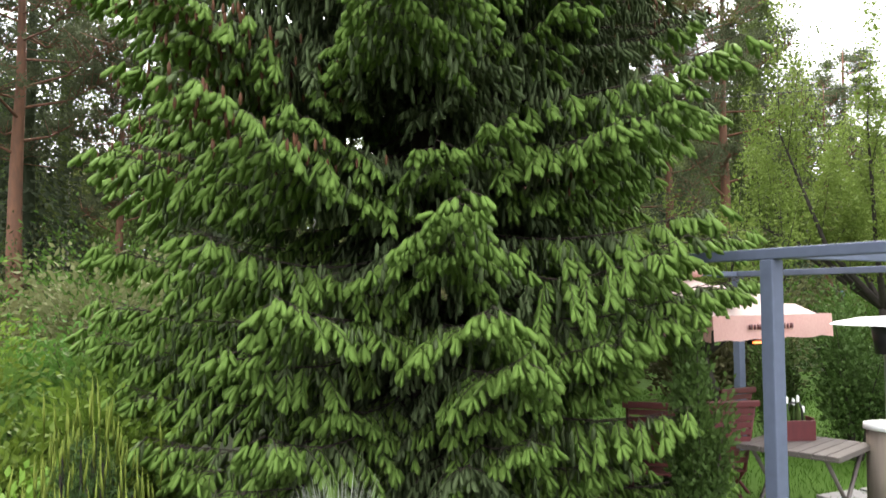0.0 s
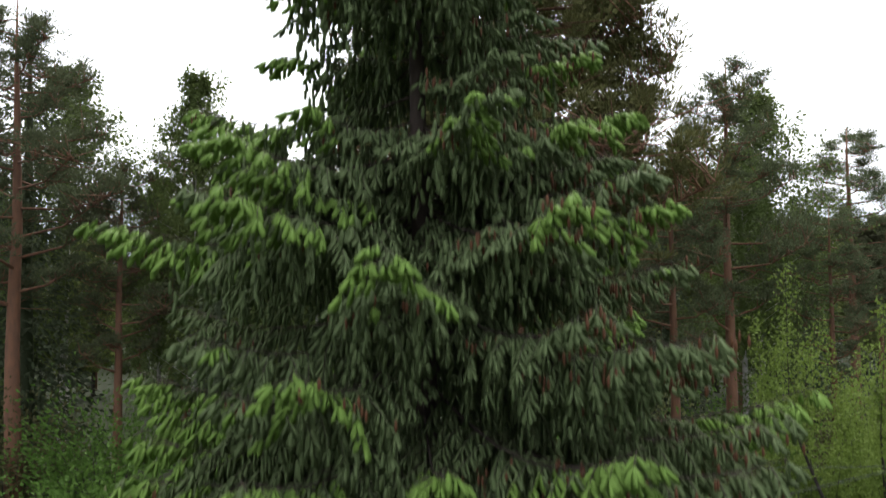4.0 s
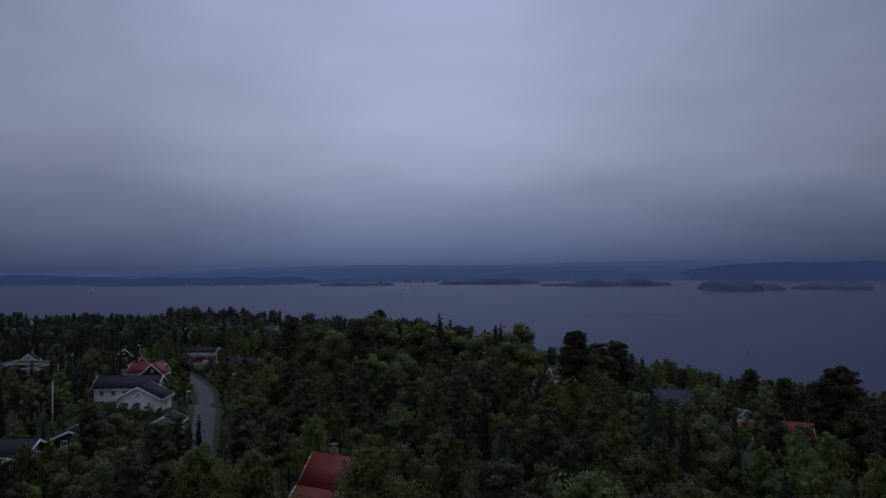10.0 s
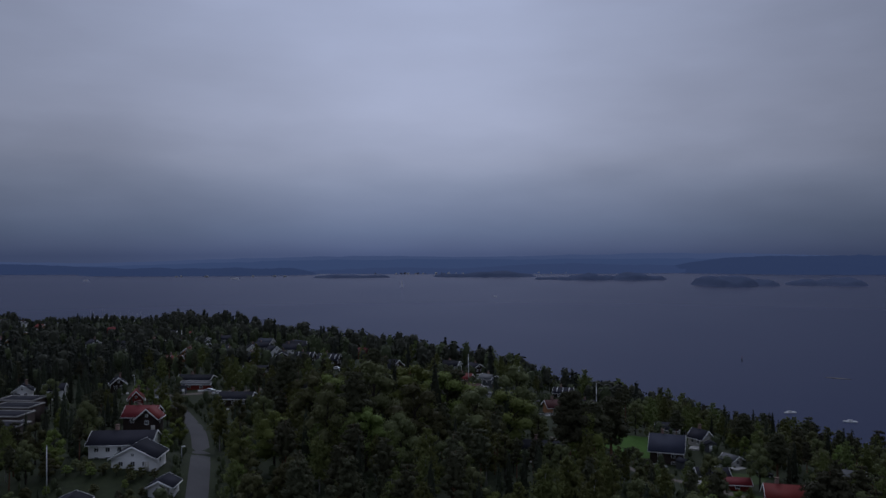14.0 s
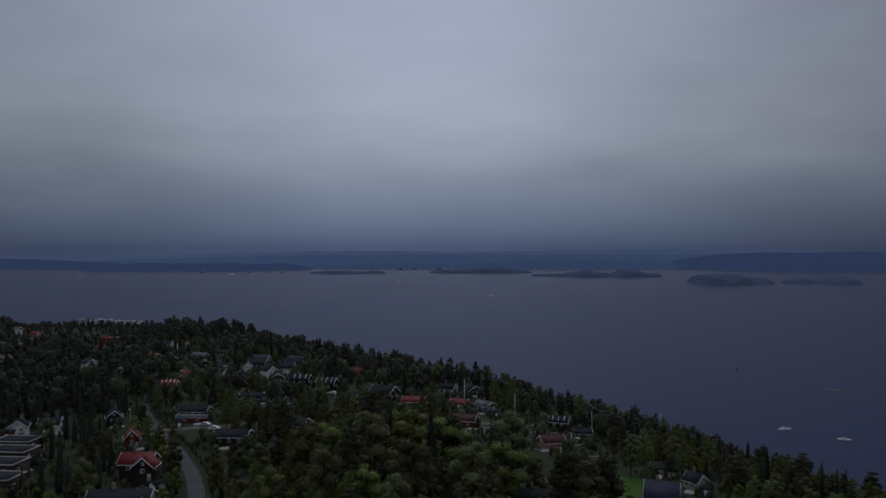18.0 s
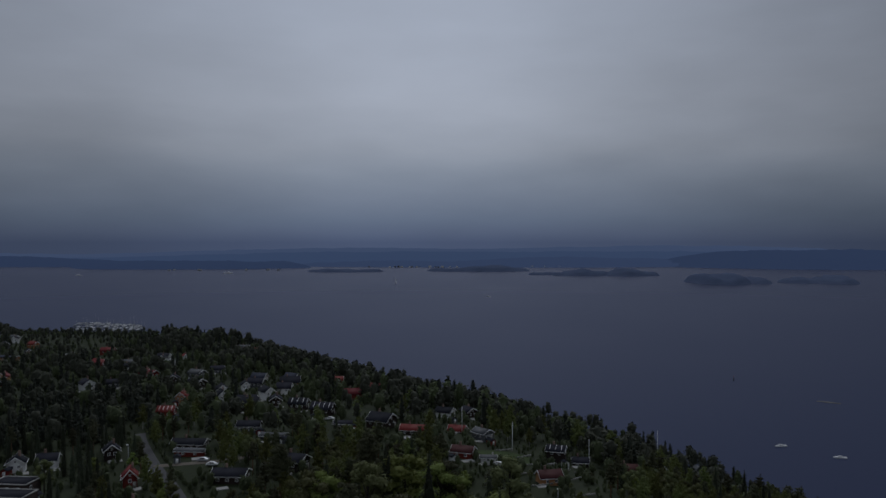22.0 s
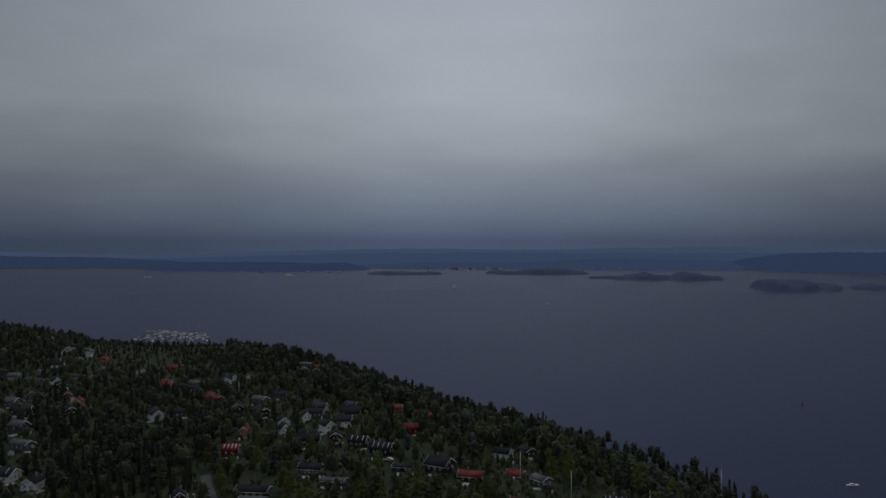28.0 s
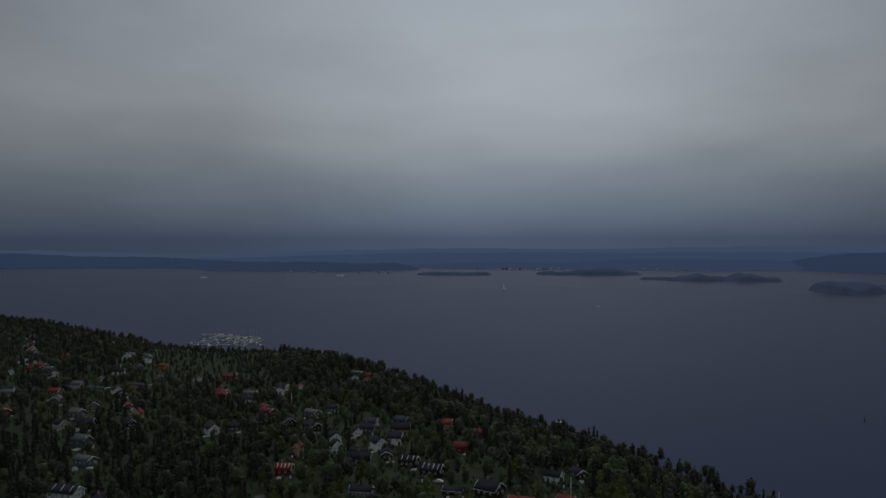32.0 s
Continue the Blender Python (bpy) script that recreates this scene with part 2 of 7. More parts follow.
sea = bpy.data.materials.new("fjord_water")
sea.use_nodes = True
sn, sl = sea.node_tree.nodes, sea.node_tree.links
sb = sn["Principled BSDF"]
sb.inputs["Specular IOR Level"].default_value = 0.0
sb.inputs["Base Color"].default_value, sb.inputs["Roughness"].default_value = (0.038, 0.047, 0.091, 1), 0.9
shine = sn.new("ShaderNodeBsdfGlossy")
shine.inputs["Color"].default_value = (0.88, 0.90, 1.0, 1)
sp = sn.new("ShaderNodeTexCoord")
waves = []
for scale, detail in ((0.35, 4.0), (0.006, 3.0)):
    w = sn.new("ShaderNodeTexNoise")
    w.inputs["Scale"].default_value, w.inputs["Detail"].default_value = scale, detail
    sl.new(sp.outputs["Object"], w.inputs["Vector"])
    waves.append(w)
rip = sn.new("ShaderNodeBump")
rip.inputs["Strength"].default_value, rip.inputs["Distance"].default_value = 0.03, 0.15
sl.new(waves[0].outputs["Fac"], rip.inputs["Height"])
sl.new(rip.outputs[0], shine.inputs["Normal"])
calm = sn.new("ShaderNodeMapRange")
calm.inputs["From Min"].default_value, calm.inputs["From Max"].default_value = 0.35, 0.65
calm.inputs["To Min"].default_value, calm.inputs["To Max"].default_value = 0.20, 0.22
sl.new(waves[1].outputs["Fac"], calm.inputs["Value"])
sl.new(calm.outputs[0], shine.inputs["Roughness"])
edge = sn.new("ShaderNodeLayerWeight")
edge.inputs["Blend"].default_value = 0.5
steep, share, skin = sn.new("ShaderNodeMath"), sn.new("ShaderNodeMath"), sn.new("ShaderNodeMixShader")
steep.operation, share.operation = "POWER", "MULTIPLY_ADD"
sl.new(edge.outputs["Facing"], steep.inputs[0])
steep.inputs[1].default_value = 6.0
sl.new(steep.outputs[0], share.inputs[0])
share.inputs[1].default_value, share.inputs[2].default_value = 0.23, 0.005
sl.new(share.outputs[0], skin.inputs[0])
sl.new(sb.outputs[0], skin.inputs[1])
sl.new(shine.outputs[0], skin.inputs[2])
sl.new(skin.outputs[0], sn["Material Output"].inputs[0])
M["water"] = sea

# far land glows faintly: the blue of aerial haze is put into its emission
distance = bpy.data.materials.new("haze_glow_shore")
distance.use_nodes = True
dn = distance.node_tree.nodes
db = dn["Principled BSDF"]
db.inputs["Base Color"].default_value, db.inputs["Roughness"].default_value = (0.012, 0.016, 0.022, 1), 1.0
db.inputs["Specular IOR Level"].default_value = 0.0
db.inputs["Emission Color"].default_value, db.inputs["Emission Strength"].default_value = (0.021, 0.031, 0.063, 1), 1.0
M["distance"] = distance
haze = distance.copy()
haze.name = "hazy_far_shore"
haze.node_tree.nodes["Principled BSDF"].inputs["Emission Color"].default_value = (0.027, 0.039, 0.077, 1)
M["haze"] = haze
# ridges further back get a paler painted haze, again as emission
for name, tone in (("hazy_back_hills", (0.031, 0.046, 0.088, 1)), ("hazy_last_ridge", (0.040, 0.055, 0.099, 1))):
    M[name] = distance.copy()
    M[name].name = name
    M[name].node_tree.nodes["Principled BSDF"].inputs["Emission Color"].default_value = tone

# ---- mesh helpers ----


class Soup:
    """Gathers triangles and quads as arrays and turns them into one mesh."""

    def __init__(self):
        self.v, self.f3, self.f4, self.n = [], [], [], 0

    def add(self, v, f):
        v, f = np.asarray(v, np.float32).reshape(-1, 3), np.asarray(f, np.int64)
        (self.f3 if f.shape[1] == 3 else self.f4).append(f + self.n)
        self.v.append(v)
        self.n += len(v)
        return self

    def mesh(self, name, mat, smooth=False):
        me = bpy.data.meshes.new(name)
        v = np.concatenate(self.v)
        f3 = np.concatenate(self.f3) if self.f3 else np.zeros((0, 3), int)
        f4 = np.concatenate(self.f4) if self.f4 else np.zeros((0, 4), int)
        me.vertices.add(len(v))
        me.vertices.foreach_set("co", v.ravel())
        loops = np.concatenate([f3.ravel(), f4.ravel()]).astype(np.int32)
        me.loops.add(len(loops))
        me.loops.foreach_set("vertex_index", loops)
        me.polygons.add(len(f3) + len(f4))
        me.polygons.foreach_set("loop_start", np.concatenate([np.arange(len(f3)) * 3, len(f3) * 3 + np.arange(len(f4)) * 4]).astype(np.int32))
        if smooth:
            me.polygons.foreach_set("use_smooth", np.ones(len(f3) + len(f4), bool))
        me.update(calc_edges=True)
        me.validate()
        me.materials.append(mat)
        return me


def empty(name, m, label, category, group="", kind=""):
    ob = new(name)
    ob.matrix_basis = m
    ob.empty_display_size = 0.3
    return tagged(ob, label, category, group, kind)


def part(name, data, parent, label="", at=None):
    """One mesh under a thing or a part."""
    ob = new(name, data)
    ob.parent = parent
    if at is not None:
        ob.matrix_basis = at
    return tagged(ob, label)


def box(x0, x1, y0, y1, z0, z1):
    v = [(x, y, z) for z in (z0, z1) for y in (y0, y1) for x in (x0, x1)]
    return v, [(0, 2, 3, 1), (4, 5, 7, 6), (0, 1, 5, 4), (1, 3, 7, 5), (3, 2, 6, 7), (2, 0, 4, 6)]


def boxes(name, mat, *spans):
    s = Soup()
    for b in spans:
        s.add(*box(*b))
    return s.mesh(name, mat)


def bevelled(name, mat, x0, x1, y0, y1, z0, z1, r=0.01):
    bm = bmesh.new()
    bmesh.ops.create_cube(bm, size=1)
    for v in bm.verts:
        v.co = ((x0 + x1) / 2 + v.co.x * (x1 - x0), (y0 + y1) / 2 + v.co.y * (y1 - y0), (z0 + z1) / 2 + v.co.z * (z1 - z0))
    bmesh.ops.bevel(bm, geom=bm.edges[:], offset=r, segments=2, affect="EDGES", profile=0.5)
    me = bpy.data.meshes.new(name)
    bm.to_mesh(me)
    bm.free()
    me.materials.append(mat)
    return me


def tube(points, radii, sides=6, cap=True):
    """A tapered tube along points."""
    p = np.asarray(points, float)
    r = np.broadcast_to(np.asarray(radii, float), (len(p),))
    d = np.gradient(p, axis=0)
    d /= np.linalg.norm(d, axis=1)[:, None] + 1e-9
    ref = np.where(np.abs(d[:, 2:3]) > 0.9, np.array([[1.0, 0, 0]]), np.array([[0, 0, 1.0]]))
    a = np.cross(d, ref)
    a /= np.linalg.norm(a, axis=1)[:, None] + 1e-9
    b = np.cross(d, a)
    ang = np.arange(sides) * 2 * np.pi / sides
    v = p[:, None] + r[:, None, None] * (np.cos(ang)[None, :, None] * a[:, None] + np.sin(ang)[None, :, None] * b[:, None])
    i, j = np.meshgrid(np.arange(len(p) - 1), np.arange(sides), indexing="ij")
    k = (j + 1) % sides
    f = np.stack([i * sides + j, i * sides + k, (i + 1) * sides + k, (i + 1) * sides + j], -1).reshape(-1, 4)
    v = v.reshape(-1, 3)
    if not cap:
        return v, f
    n = len(v)
    v = np.concatenate([v, p[:1], p[-1:]])
    j = np.arange(sides)
    k = (j + 1) % sides
    last = (len(p) - 1) * sides
    ends = np.concatenate([np.stack([k, j, np.full(sides, n), np.full(sides, n)], -1), np.stack([last + j, last + k, np.full(sides, n + 1), np.full(sides, n + 1)], -1)])
    tri = ends[:, :3]
    quads_as_tris = np.concatenate([f[:, [0, 1, 2]], f[:, [0, 2, 3]]])
    return v, np.concatenate([quads_as_tris, tri])


def leaves(c, axis, length, width, rng, fold=0.25):
    """Kite-shaped leaves at c, pointing along axis, each folded along its midrib."""
    n = len(c)
    axis = axis / (np.linalg.norm(axis, axis=1)[:, None] + 1e-9)
    side = np.cross(axis, rng.normal(size=(n, 3)))
    side /= np.linalg.norm(side, axis=1)[:, None] + 1e-9
    up = np.cross(side, axis)
    L, W = np.broadcast_to(length, (n,))[:, None], np.broadcast_to(width, (n,))[:, None]
    v = np.stack([c, c + axis * L * 0.45 + side * W * 0.5 + up * W * fold, c + axis * L, c + axis * L * 0.45 - side * W * 0.5 + up * W * fold], 1)
    base = np.arange(n)[:, None] * 4
    return v.reshape(-1, 3), np.concatenate([base + [0, 1, 2], base + [0, 2, 3]])


def fronds(c, normal, length, width, rng, jitter=0.45, axis=None, bow=0.22):
    """Sprays of leaves at c that face along normal, each bowed over its midrib."""
    n = len(c)
    normal = normal / (np.linalg.norm(normal, axis=1)[:, None] + 1e-9) + rng.normal(size=(n, 3)) * jitter
    normal /= np.linalg.norm(normal, axis=1)[:, None] + 1e-9
    axis = rng.normal(size=(n, 3)) - (0, 0, 0.6) if axis is None else axis
    axis = axis - normal * np.sum(axis * normal, axis=1)[:, None]
    axis /= np.linalg.norm(axis, axis=1)[:, None] + 1e-9
    side = np.cross(normal, axis)
    L, W = np.broadcast_to(length, (n,))[:, None], np.broadcast_to(width, (n,))[:, None]
    v = np.stack([c - axis * L * 0.5, c + side * W * 0.5 - normal * W * bow, c + axis * L * 0.5, c - side * W * 0.5 - normal * W * bow], 1)
    base = np.arange(n)[:, None] * 4
    return v.reshape(-1, 3), np.concatenate([base + [0, 1, 2], base + [0, 2, 3]])


def blob(radii, rng, rings=5, sides=7, rough=0.25, cone=0.0, centre=(0, 0, 0)):
    """A lumpy closed body: an ellipsoid, or towards a cone."""
    t = np.linspace(0, 1, rings + 2)[1:-1]
    z = -np.cos(t * np.pi)
    rr = (1 - cone) * np.sqrt(1 - z * z) + cone * (1 - t) * np.minimum(1, t * 5)
    ang = np.arange(sides) * 2 * np.pi / sides
    R = rr[:, None] * (1 + rough * rng.normal(size=(rings, sides)))
    a = ang[None] + (np.arange(rings) % 2)[:, None] * np.pi / sides
    v = np.stack([R * np.cos(a), R * np.sin(a), np.repeat(z[:, None], sides, 1) + rough * 0.3 * rng.normal(size=(rings, sides))], -1).reshape(-1, 3)
    v = np.concatenate([v, [[0, 0, -1]], [[0, 0, 1]]]) * radii + centre
    f = []
    for i in range(rings - 1):
        for j in range(sides):
            k = (j + 1) % sides
            a0, b0, c0, d0 = i * sides + j, i * sides + k, (i + 1) * sides + k, (i + 1) * sides + j
            f += [(a0, b0, c0), (a0, c0, d0)]
    n = rings * sides
    for j in range(sides):
        k = (j + 1) % sides
        f += [(k, j, n), (n - sides + j, n - sides + k, n + 1)]
    return v, np.array(f)

# ---- the land: a wooded slope that falls to the fjord ----
SEA = -48.0
SHORE = [(420, -500), (350, -100), (300, 50), (260, 130), (218, 215), (192, 270), (168, 312), (152, 348), (138, 392), (118, 432), (95, 472), (60, 512), (30, 552),
         (-20, 604), (-70, 680), (-110, 742), (-165, 815), (-222, 868), (-330, 882), (-415, 905), (-455, 945), (-590, 1022), (-760, 1160), (-920, 1240), (-1300, 1500), (-2600, 2100)]
LAND = SHORE + [(-4500, 2100), (-4500, -3500), (420, -3500)]


def shore_distance(x, y):
    """Metres from the shoreline, positive inland."""
    best = np.full(x.shape, 1e9)
    for (ax, ay), (bx, by) in zip(SHORE[:-1], SHORE[1:]):
        dx, dy = bx - ax, by - ay
        s = np.clip(((x - ax) * dx + (y - ay) * dy) / (dx * dx + dy * dy), 0, 1)
        best = np.minimum(best, np.hypot(x - ax - s * dx, y - ay - s * dy))
    inside = np.zeros(x.shape, bool)
    for (ax, ay), (bx, by) in zip(LAND, LAND[1:] + LAND[:1]):
        if ay != by:
            inside ^= ((ay > y) != (by > y)) & (x < ax + (y - ay) * (bx - ax) / (by - ay))
    return np.where(inside, best, -best)


MOUNDS = [(-55, 143, 4.2, 17), (56, 172, -2.2, 17), (-64, 177, 1.4, 13), (-10, 75, 1.6, 10)]  # rises under houses: x, y, height, spread


def ground_z(x, y):
    x, y = np.atleast_1d(np.asarray(x, float)), np.atleast_1d(np.asarray(y, float))
    d = shore_distance(x, y)
    far = np.clip((np.hypot(x, y) - 25) / 60, 0, 1)
    bump = far * (1.6 * np.sin(x * 0.031 + 1) * np.sin(y * 0.023) + 0.9 * np.sin(x * 0.07 + y * 0.05))
    top = np.interp(y, [-100, 40, 150, 230, 330, 450, 570, 760, 1000, 1300], [0.5, 0, -4, -5, -6.5, -13, -21, -28, -39, -42])
    for mx, my, up, wide in MOUNDS:
        top = top + up * np.exp(-(((x - mx) ** 2 + (y - my) ** 2) / wide ** 2) ** 1.5)
    s = 1 - np.exp(-(np.maximum(d, 0) / np.interp(y, [0, 450, 640], [105, 100, 60])) ** 2)
    return np.where(d > 0, -48.6 + (top + bump + 48.6) * s, np.maximum(-48.6 + d * 0.25, -75))


def gz(x, y):
    return float(ground_z(x, y)[0])


def grid(xs, ys, zf):
    X, Y = np.meshgrid(xs, ys)
    Z = zf(X.ravel(), Y.ravel())
    v = np.stack([X.ravel(), Y.ravel(), Z], -1)
    i, j = np.meshgrid(np.arange(len(ys) - 1), np.arange(len(xs) - 1), indexing="ij")
    a = i * len(xs) + j
    return v, np.stack([a, a + 1, a + len(xs) + 1, a + len(xs)], -1).reshape(-1, 4)


xs = np.concatenate([np.linspace(-4400, -1500, 18), np.arange(-1400, -200, 20), np.arange(-200, -30, 6), np.arange(-30, 30, 1.0), np.arange(30, 330, 6), np.linspace(340, 480, 8)])
ys = np.concatenate([np.linspace(-3400, -200, 14), np.arange(-150, -20, 10), np.arange(-20, 50, 1.0), np.arange(50, 360, 6), np.arange(360, 1320, 16), np.linspace(1350, 2200, 14)])
ground = new("ground", Soup().add(*grid(xs, ys, ground_z)).mesh("ground", M["grass"], True))
tagged(ground, "grassy wooded hillside falling away to a fjord", "ground", kind="structure")
water = new("water", Soup().add([(-4900, -3500, SEA), (4900, -3500, SEA), (4900, 4950, SEA), (-4900, 4950, SEA)], [(0, 1, 2, 3)]).mesh("water", M["water"]))
tagged(water, "wide calm grey fjord under a dark overcast sky", "water", kind="structure")


def far_land(name, label, x0, x1, y0, y1, top, seed, mat, step=26.0, lumps=4.0, kind="structure"):
    """A long low wooded ridge or island: a height field that rises from the water with an uneven outline of tree crowns."""
    rng = np.random.default_rng(seed)
    ph = rng.uniform(0, 6.28, 8)
    cx, cy, hx, hy = (x0 + x1) / 2, (y0 + y1) / 2, (x1 - x0) / 2, (y1 - y0) / 2

    def zf(x, y):
        u, v = (x - cx) / hx, (y - cy) / hy
        w = 1 - (u * u + v * v) + 0.16 * np.sin(3.1 * u + ph[0]) + 0.12 * np.sin(7.3 * u + ph[1]) * np.cos(3 * v + ph[2])
        h = top * np.sqrt(np.clip(w, 0, None)) * (0.72 + 0.22 * np.sin(4.7 * u + ph[3]) + 0.12 * np.sin(11 * u + ph[4] + 2 * v))
        tree = lumps * rng.random(x.shape) * (w > 0.03)
        return np.where(w > 0, SEA + 0.4 + h + tree, SEA - 3)

    nx, ny = int(np.clip((x1 - x0) / step, 20, 170)), int(np.clip((y1 - y0) / step, 10, 40))
    ob = new(name, Soup().add(*grid(np.linspace(cx - 1.25 * hx, cx + 1.25 * hx, nx), np.linspace(cy - 1.25 * hy, cy + 1.25 * hy, ny), zf)).mesh(name, mat))
    return tagged(ob, label, name.replace("_", " "), kind=kind)


WOODED = "low wooded island lying dark in the fjord"
# islands carry their haze in the base colour, bluer than the near woods
far_land("island", "low wooded island with a rounded hill in the fjord", 738, 905, 1965, 2200, 29, 1, M["hazed_island_wood"], 8)
far_land("island", "flat wooded point joined to a rounded island", 868, 962, 2010, 2150, 13, 12, M["hazed_island_wood"], 8)
far_land("island", "flat wooded islet lying dark in the fjord", 992, 1092, 2030, 2150, 13, 13, M["hazed_island_wood"], 8)
far_land("island", WOODED, 1062, 1196, 1990, 2160, 18, 2, M["hazed_island_wood"], 8)
far_land("island", "small flat wooded islet far out in the fjord", -440, -140, 2860, 2960, 10, 3, M["hazed_island_wood"], 8)
far_land("island", "long low wooded island far across the fjord", 40, 425, 2880, 3060, 20, 4, M["hazed_island_wood"], 10)
far_land("island", "tiny flat islet before a longer wooded island", 372, 462, 2590, 2650, 7, 14, M["hazed_island_wood"], 6)
far_land("island", WOODED, 450, 640, 2500, 2660, 20, 5, M["hazed_island_wood"], 8)
far_land("island", WOODED, 610, 800, 2480, 2640, 23, 6, M["hazed_island_wood"], 8)
# shores and ridges whose haze is painted in as a faint glow
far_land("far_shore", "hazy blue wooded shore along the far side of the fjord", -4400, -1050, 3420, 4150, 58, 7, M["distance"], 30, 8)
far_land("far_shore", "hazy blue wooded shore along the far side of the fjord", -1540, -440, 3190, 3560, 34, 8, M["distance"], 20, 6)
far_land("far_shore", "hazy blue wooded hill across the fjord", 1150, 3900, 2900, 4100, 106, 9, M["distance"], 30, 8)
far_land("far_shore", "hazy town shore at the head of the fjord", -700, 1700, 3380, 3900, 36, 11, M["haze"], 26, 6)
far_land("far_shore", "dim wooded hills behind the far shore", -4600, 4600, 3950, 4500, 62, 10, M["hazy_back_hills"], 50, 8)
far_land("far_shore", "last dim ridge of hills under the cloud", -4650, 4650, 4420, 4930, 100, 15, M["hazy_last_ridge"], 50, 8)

# ---- roads ----


def strip(name, points, width, mat, label, lift=0.06):
    p = np.array(points, float)
    s = np.concatenate([[0], np.cumsum(np.hypot(*np.diff(p, axis=0).T))])
    t = np.arange(0, s[-1], 3.0)
    c = np.stack([np.interp(t, s, p[:, 0]), np.interp(t, s, p[:, 1])], -1)
    for _ in range(6):
        c[1:-1] = (c[:-2] + 2 * c[1:-1] + c[2:]) / 4
    d = np.gradient(c, axis=0)
    d /= np.linalg.norm(d, axis=1)[:, None]
    n = np.stack([-d[:, 1], d[:, 0]], -1)
    rows = [c + n * width * k for k in (-0.5, -0.2, 0.2, 0.5)]
    z = [ground_z(r[:, 0], r[:, 1]) + lift + (0.08 if i in (1, 2) else 0) for i, r in enumerate(rows)]
    v = np.stack([np.column_stack([r, zz]) for r, zz in zip(rows, z)], 1).reshape(-1, 3)
    i, j = np.meshgrid(np.arange(len(c) - 1), np.arange(3), indexing="ij")
    a = i * 4 + j
    ob = new(name, Soup().add(v, np.stack([a, a + 1, a + 5, a + 4], -1).reshape(-1, 4)).mesh(name, mat, True))
    return tagged(ob, label, "road", kind="structure")


ROAD = [(-31, 100), (-36, 118), (-39, 130), (-42, 142), (-49, 167), (-54.5, 183), (-63, 200.5), (-69, 212), (-77, 225), (-86, 243), (-96, 264), (-101, 277)]
strip("road", ROAD, 3.7, M["asphalt"], "narrow worn asphalt road between gardens")
strip("road", [(-80, 230), (-60, 232), (-48, 245)], 3.2, M["gravel"], "gravel drive branching off the road")
strip("road", [(30, 195), (44, 170), (52, 152), (62, 132)], 3.4, M["gravel"], "gravel lane past a house", 0.07)

# ---- houses ----
CLEAR = [(0.0, 2.0, 3.4)]  # circles where no wood grows: x, y, radius
WINDOW = {}


def lattice(name, mat, xs_, zs_, y0, y1):
    """A frame cut out of one board: every second cell of the grid inside the rim is open."""
    nx, nz = len(xs_), len(zs_)
    v = [(x, y, z) for y in (y0, y1) for z in zs_ for x in xs_]
    f = []
    solid = lambda i, j: 0 <= i < nx - 1 and 0 <= j < nz - 1 and (i % 2 == 0 or j % 2 == 0)
    idx = lambda k, i, j: k * nx * nz + j * nx + i
    for i in range(nx - 1):
        for j in range(nz - 1):
            if not solid(i, j):
                continue
            f += [(idx(0, i, j), idx(0, i + 1, j), idx(0, i + 1, j + 1), idx(0, i, j + 1)), (idx(1, i, j + 1), idx(1, i + 1, j + 1), idx(1, i + 1, j), idx(1, i, j))]
            for di, dj, a, b in ((-1, 0, (i, j), (i, j + 1)), (1, 0, (i + 1, j + 1), (i + 1, j)), (0, -1, (i + 1, j), (i, j)), (0, 1, (i, j + 1), (i + 1, j + 1))):
                if not solid(i + di, j + dj):
                    f.append((idx(0, *a), idx(0, *b), idx(1, *b), idx(1, *a)))
    return Soup().add(v, f).mesh(name, mat)


def window_meshes(w, h):
    key = (round(w, 2), round(h, 2))
    if key not in WINDOW:
        t = 0.09
        fr = lattice("window", M["white_paint"], (-w / 2, -w / 2 + t, -t * 0.35, t * 0.35, w / 2 - t, w / 2), (0, t, h - t, h), -0.06, 0.0)
        WINDOW[key] = fr, boxes("pane", M["glass"], (-w / 2 + t, w / 2 - t, -0.025, -0.005, t, h - t))
    return WINDOW[key]


def add_window(house_ob, x, y, z, w, h, turn):
    fr, pane = window_meshes(w, h)
    win = part("window", fr, house_ob, at=pose(x, y, z, 0, 0, turn))
    part("pane", pane, win)


def gable_walls(w, l, hw, rise, mat):
    v = [(-w / 2, -l / 2, -2.8), (w / 2, -l / 2, -2.8), (w / 2, -l / 2, hw), (0, -l / 2, hw + rise), (-w / 2, -l / 2, hw)]
    v += [(x, -y, z) for x, y, z in v]
    s = Soup().add(v, [(0, 1, 2, 4), (6, 5, 9, 7), (1, 6, 7, 2), (5, 0, 4, 9)])
    s.add(v, [(2, 3, 4), (9, 8, 7), (0, 5, 6), (0, 6, 1)])
    return s.mesh("wall", mat)


def roof_slab(w, l, hw, rise, side, mat, over=0.45, thick=0.16):
    slope = math.atan2(rise, w / 2)
    run = w / 2 + over
    drop = over * math.tan(slope)
    x1, z1 = side * run, hw - drop
    a, b = l / 2 + over, thick / math.cos(slope)
    v = [(0, -a, hw + rise + 0.02), (x1, -a, z1 + 0.02), (x1, a, z1 + 0.02), (0, a, hw + rise + 0.02)]
    v += [(x, y, z + b) for x, y, z in v]
    return Soup().add(v, [(0, 1, 2, 3), (7, 6, 5, 4), (0, 4, 5, 1), (1, 5, 6, 2), (2, 6, 7, 3), (3, 7, 4, 0)]).mesh("roof", mat)


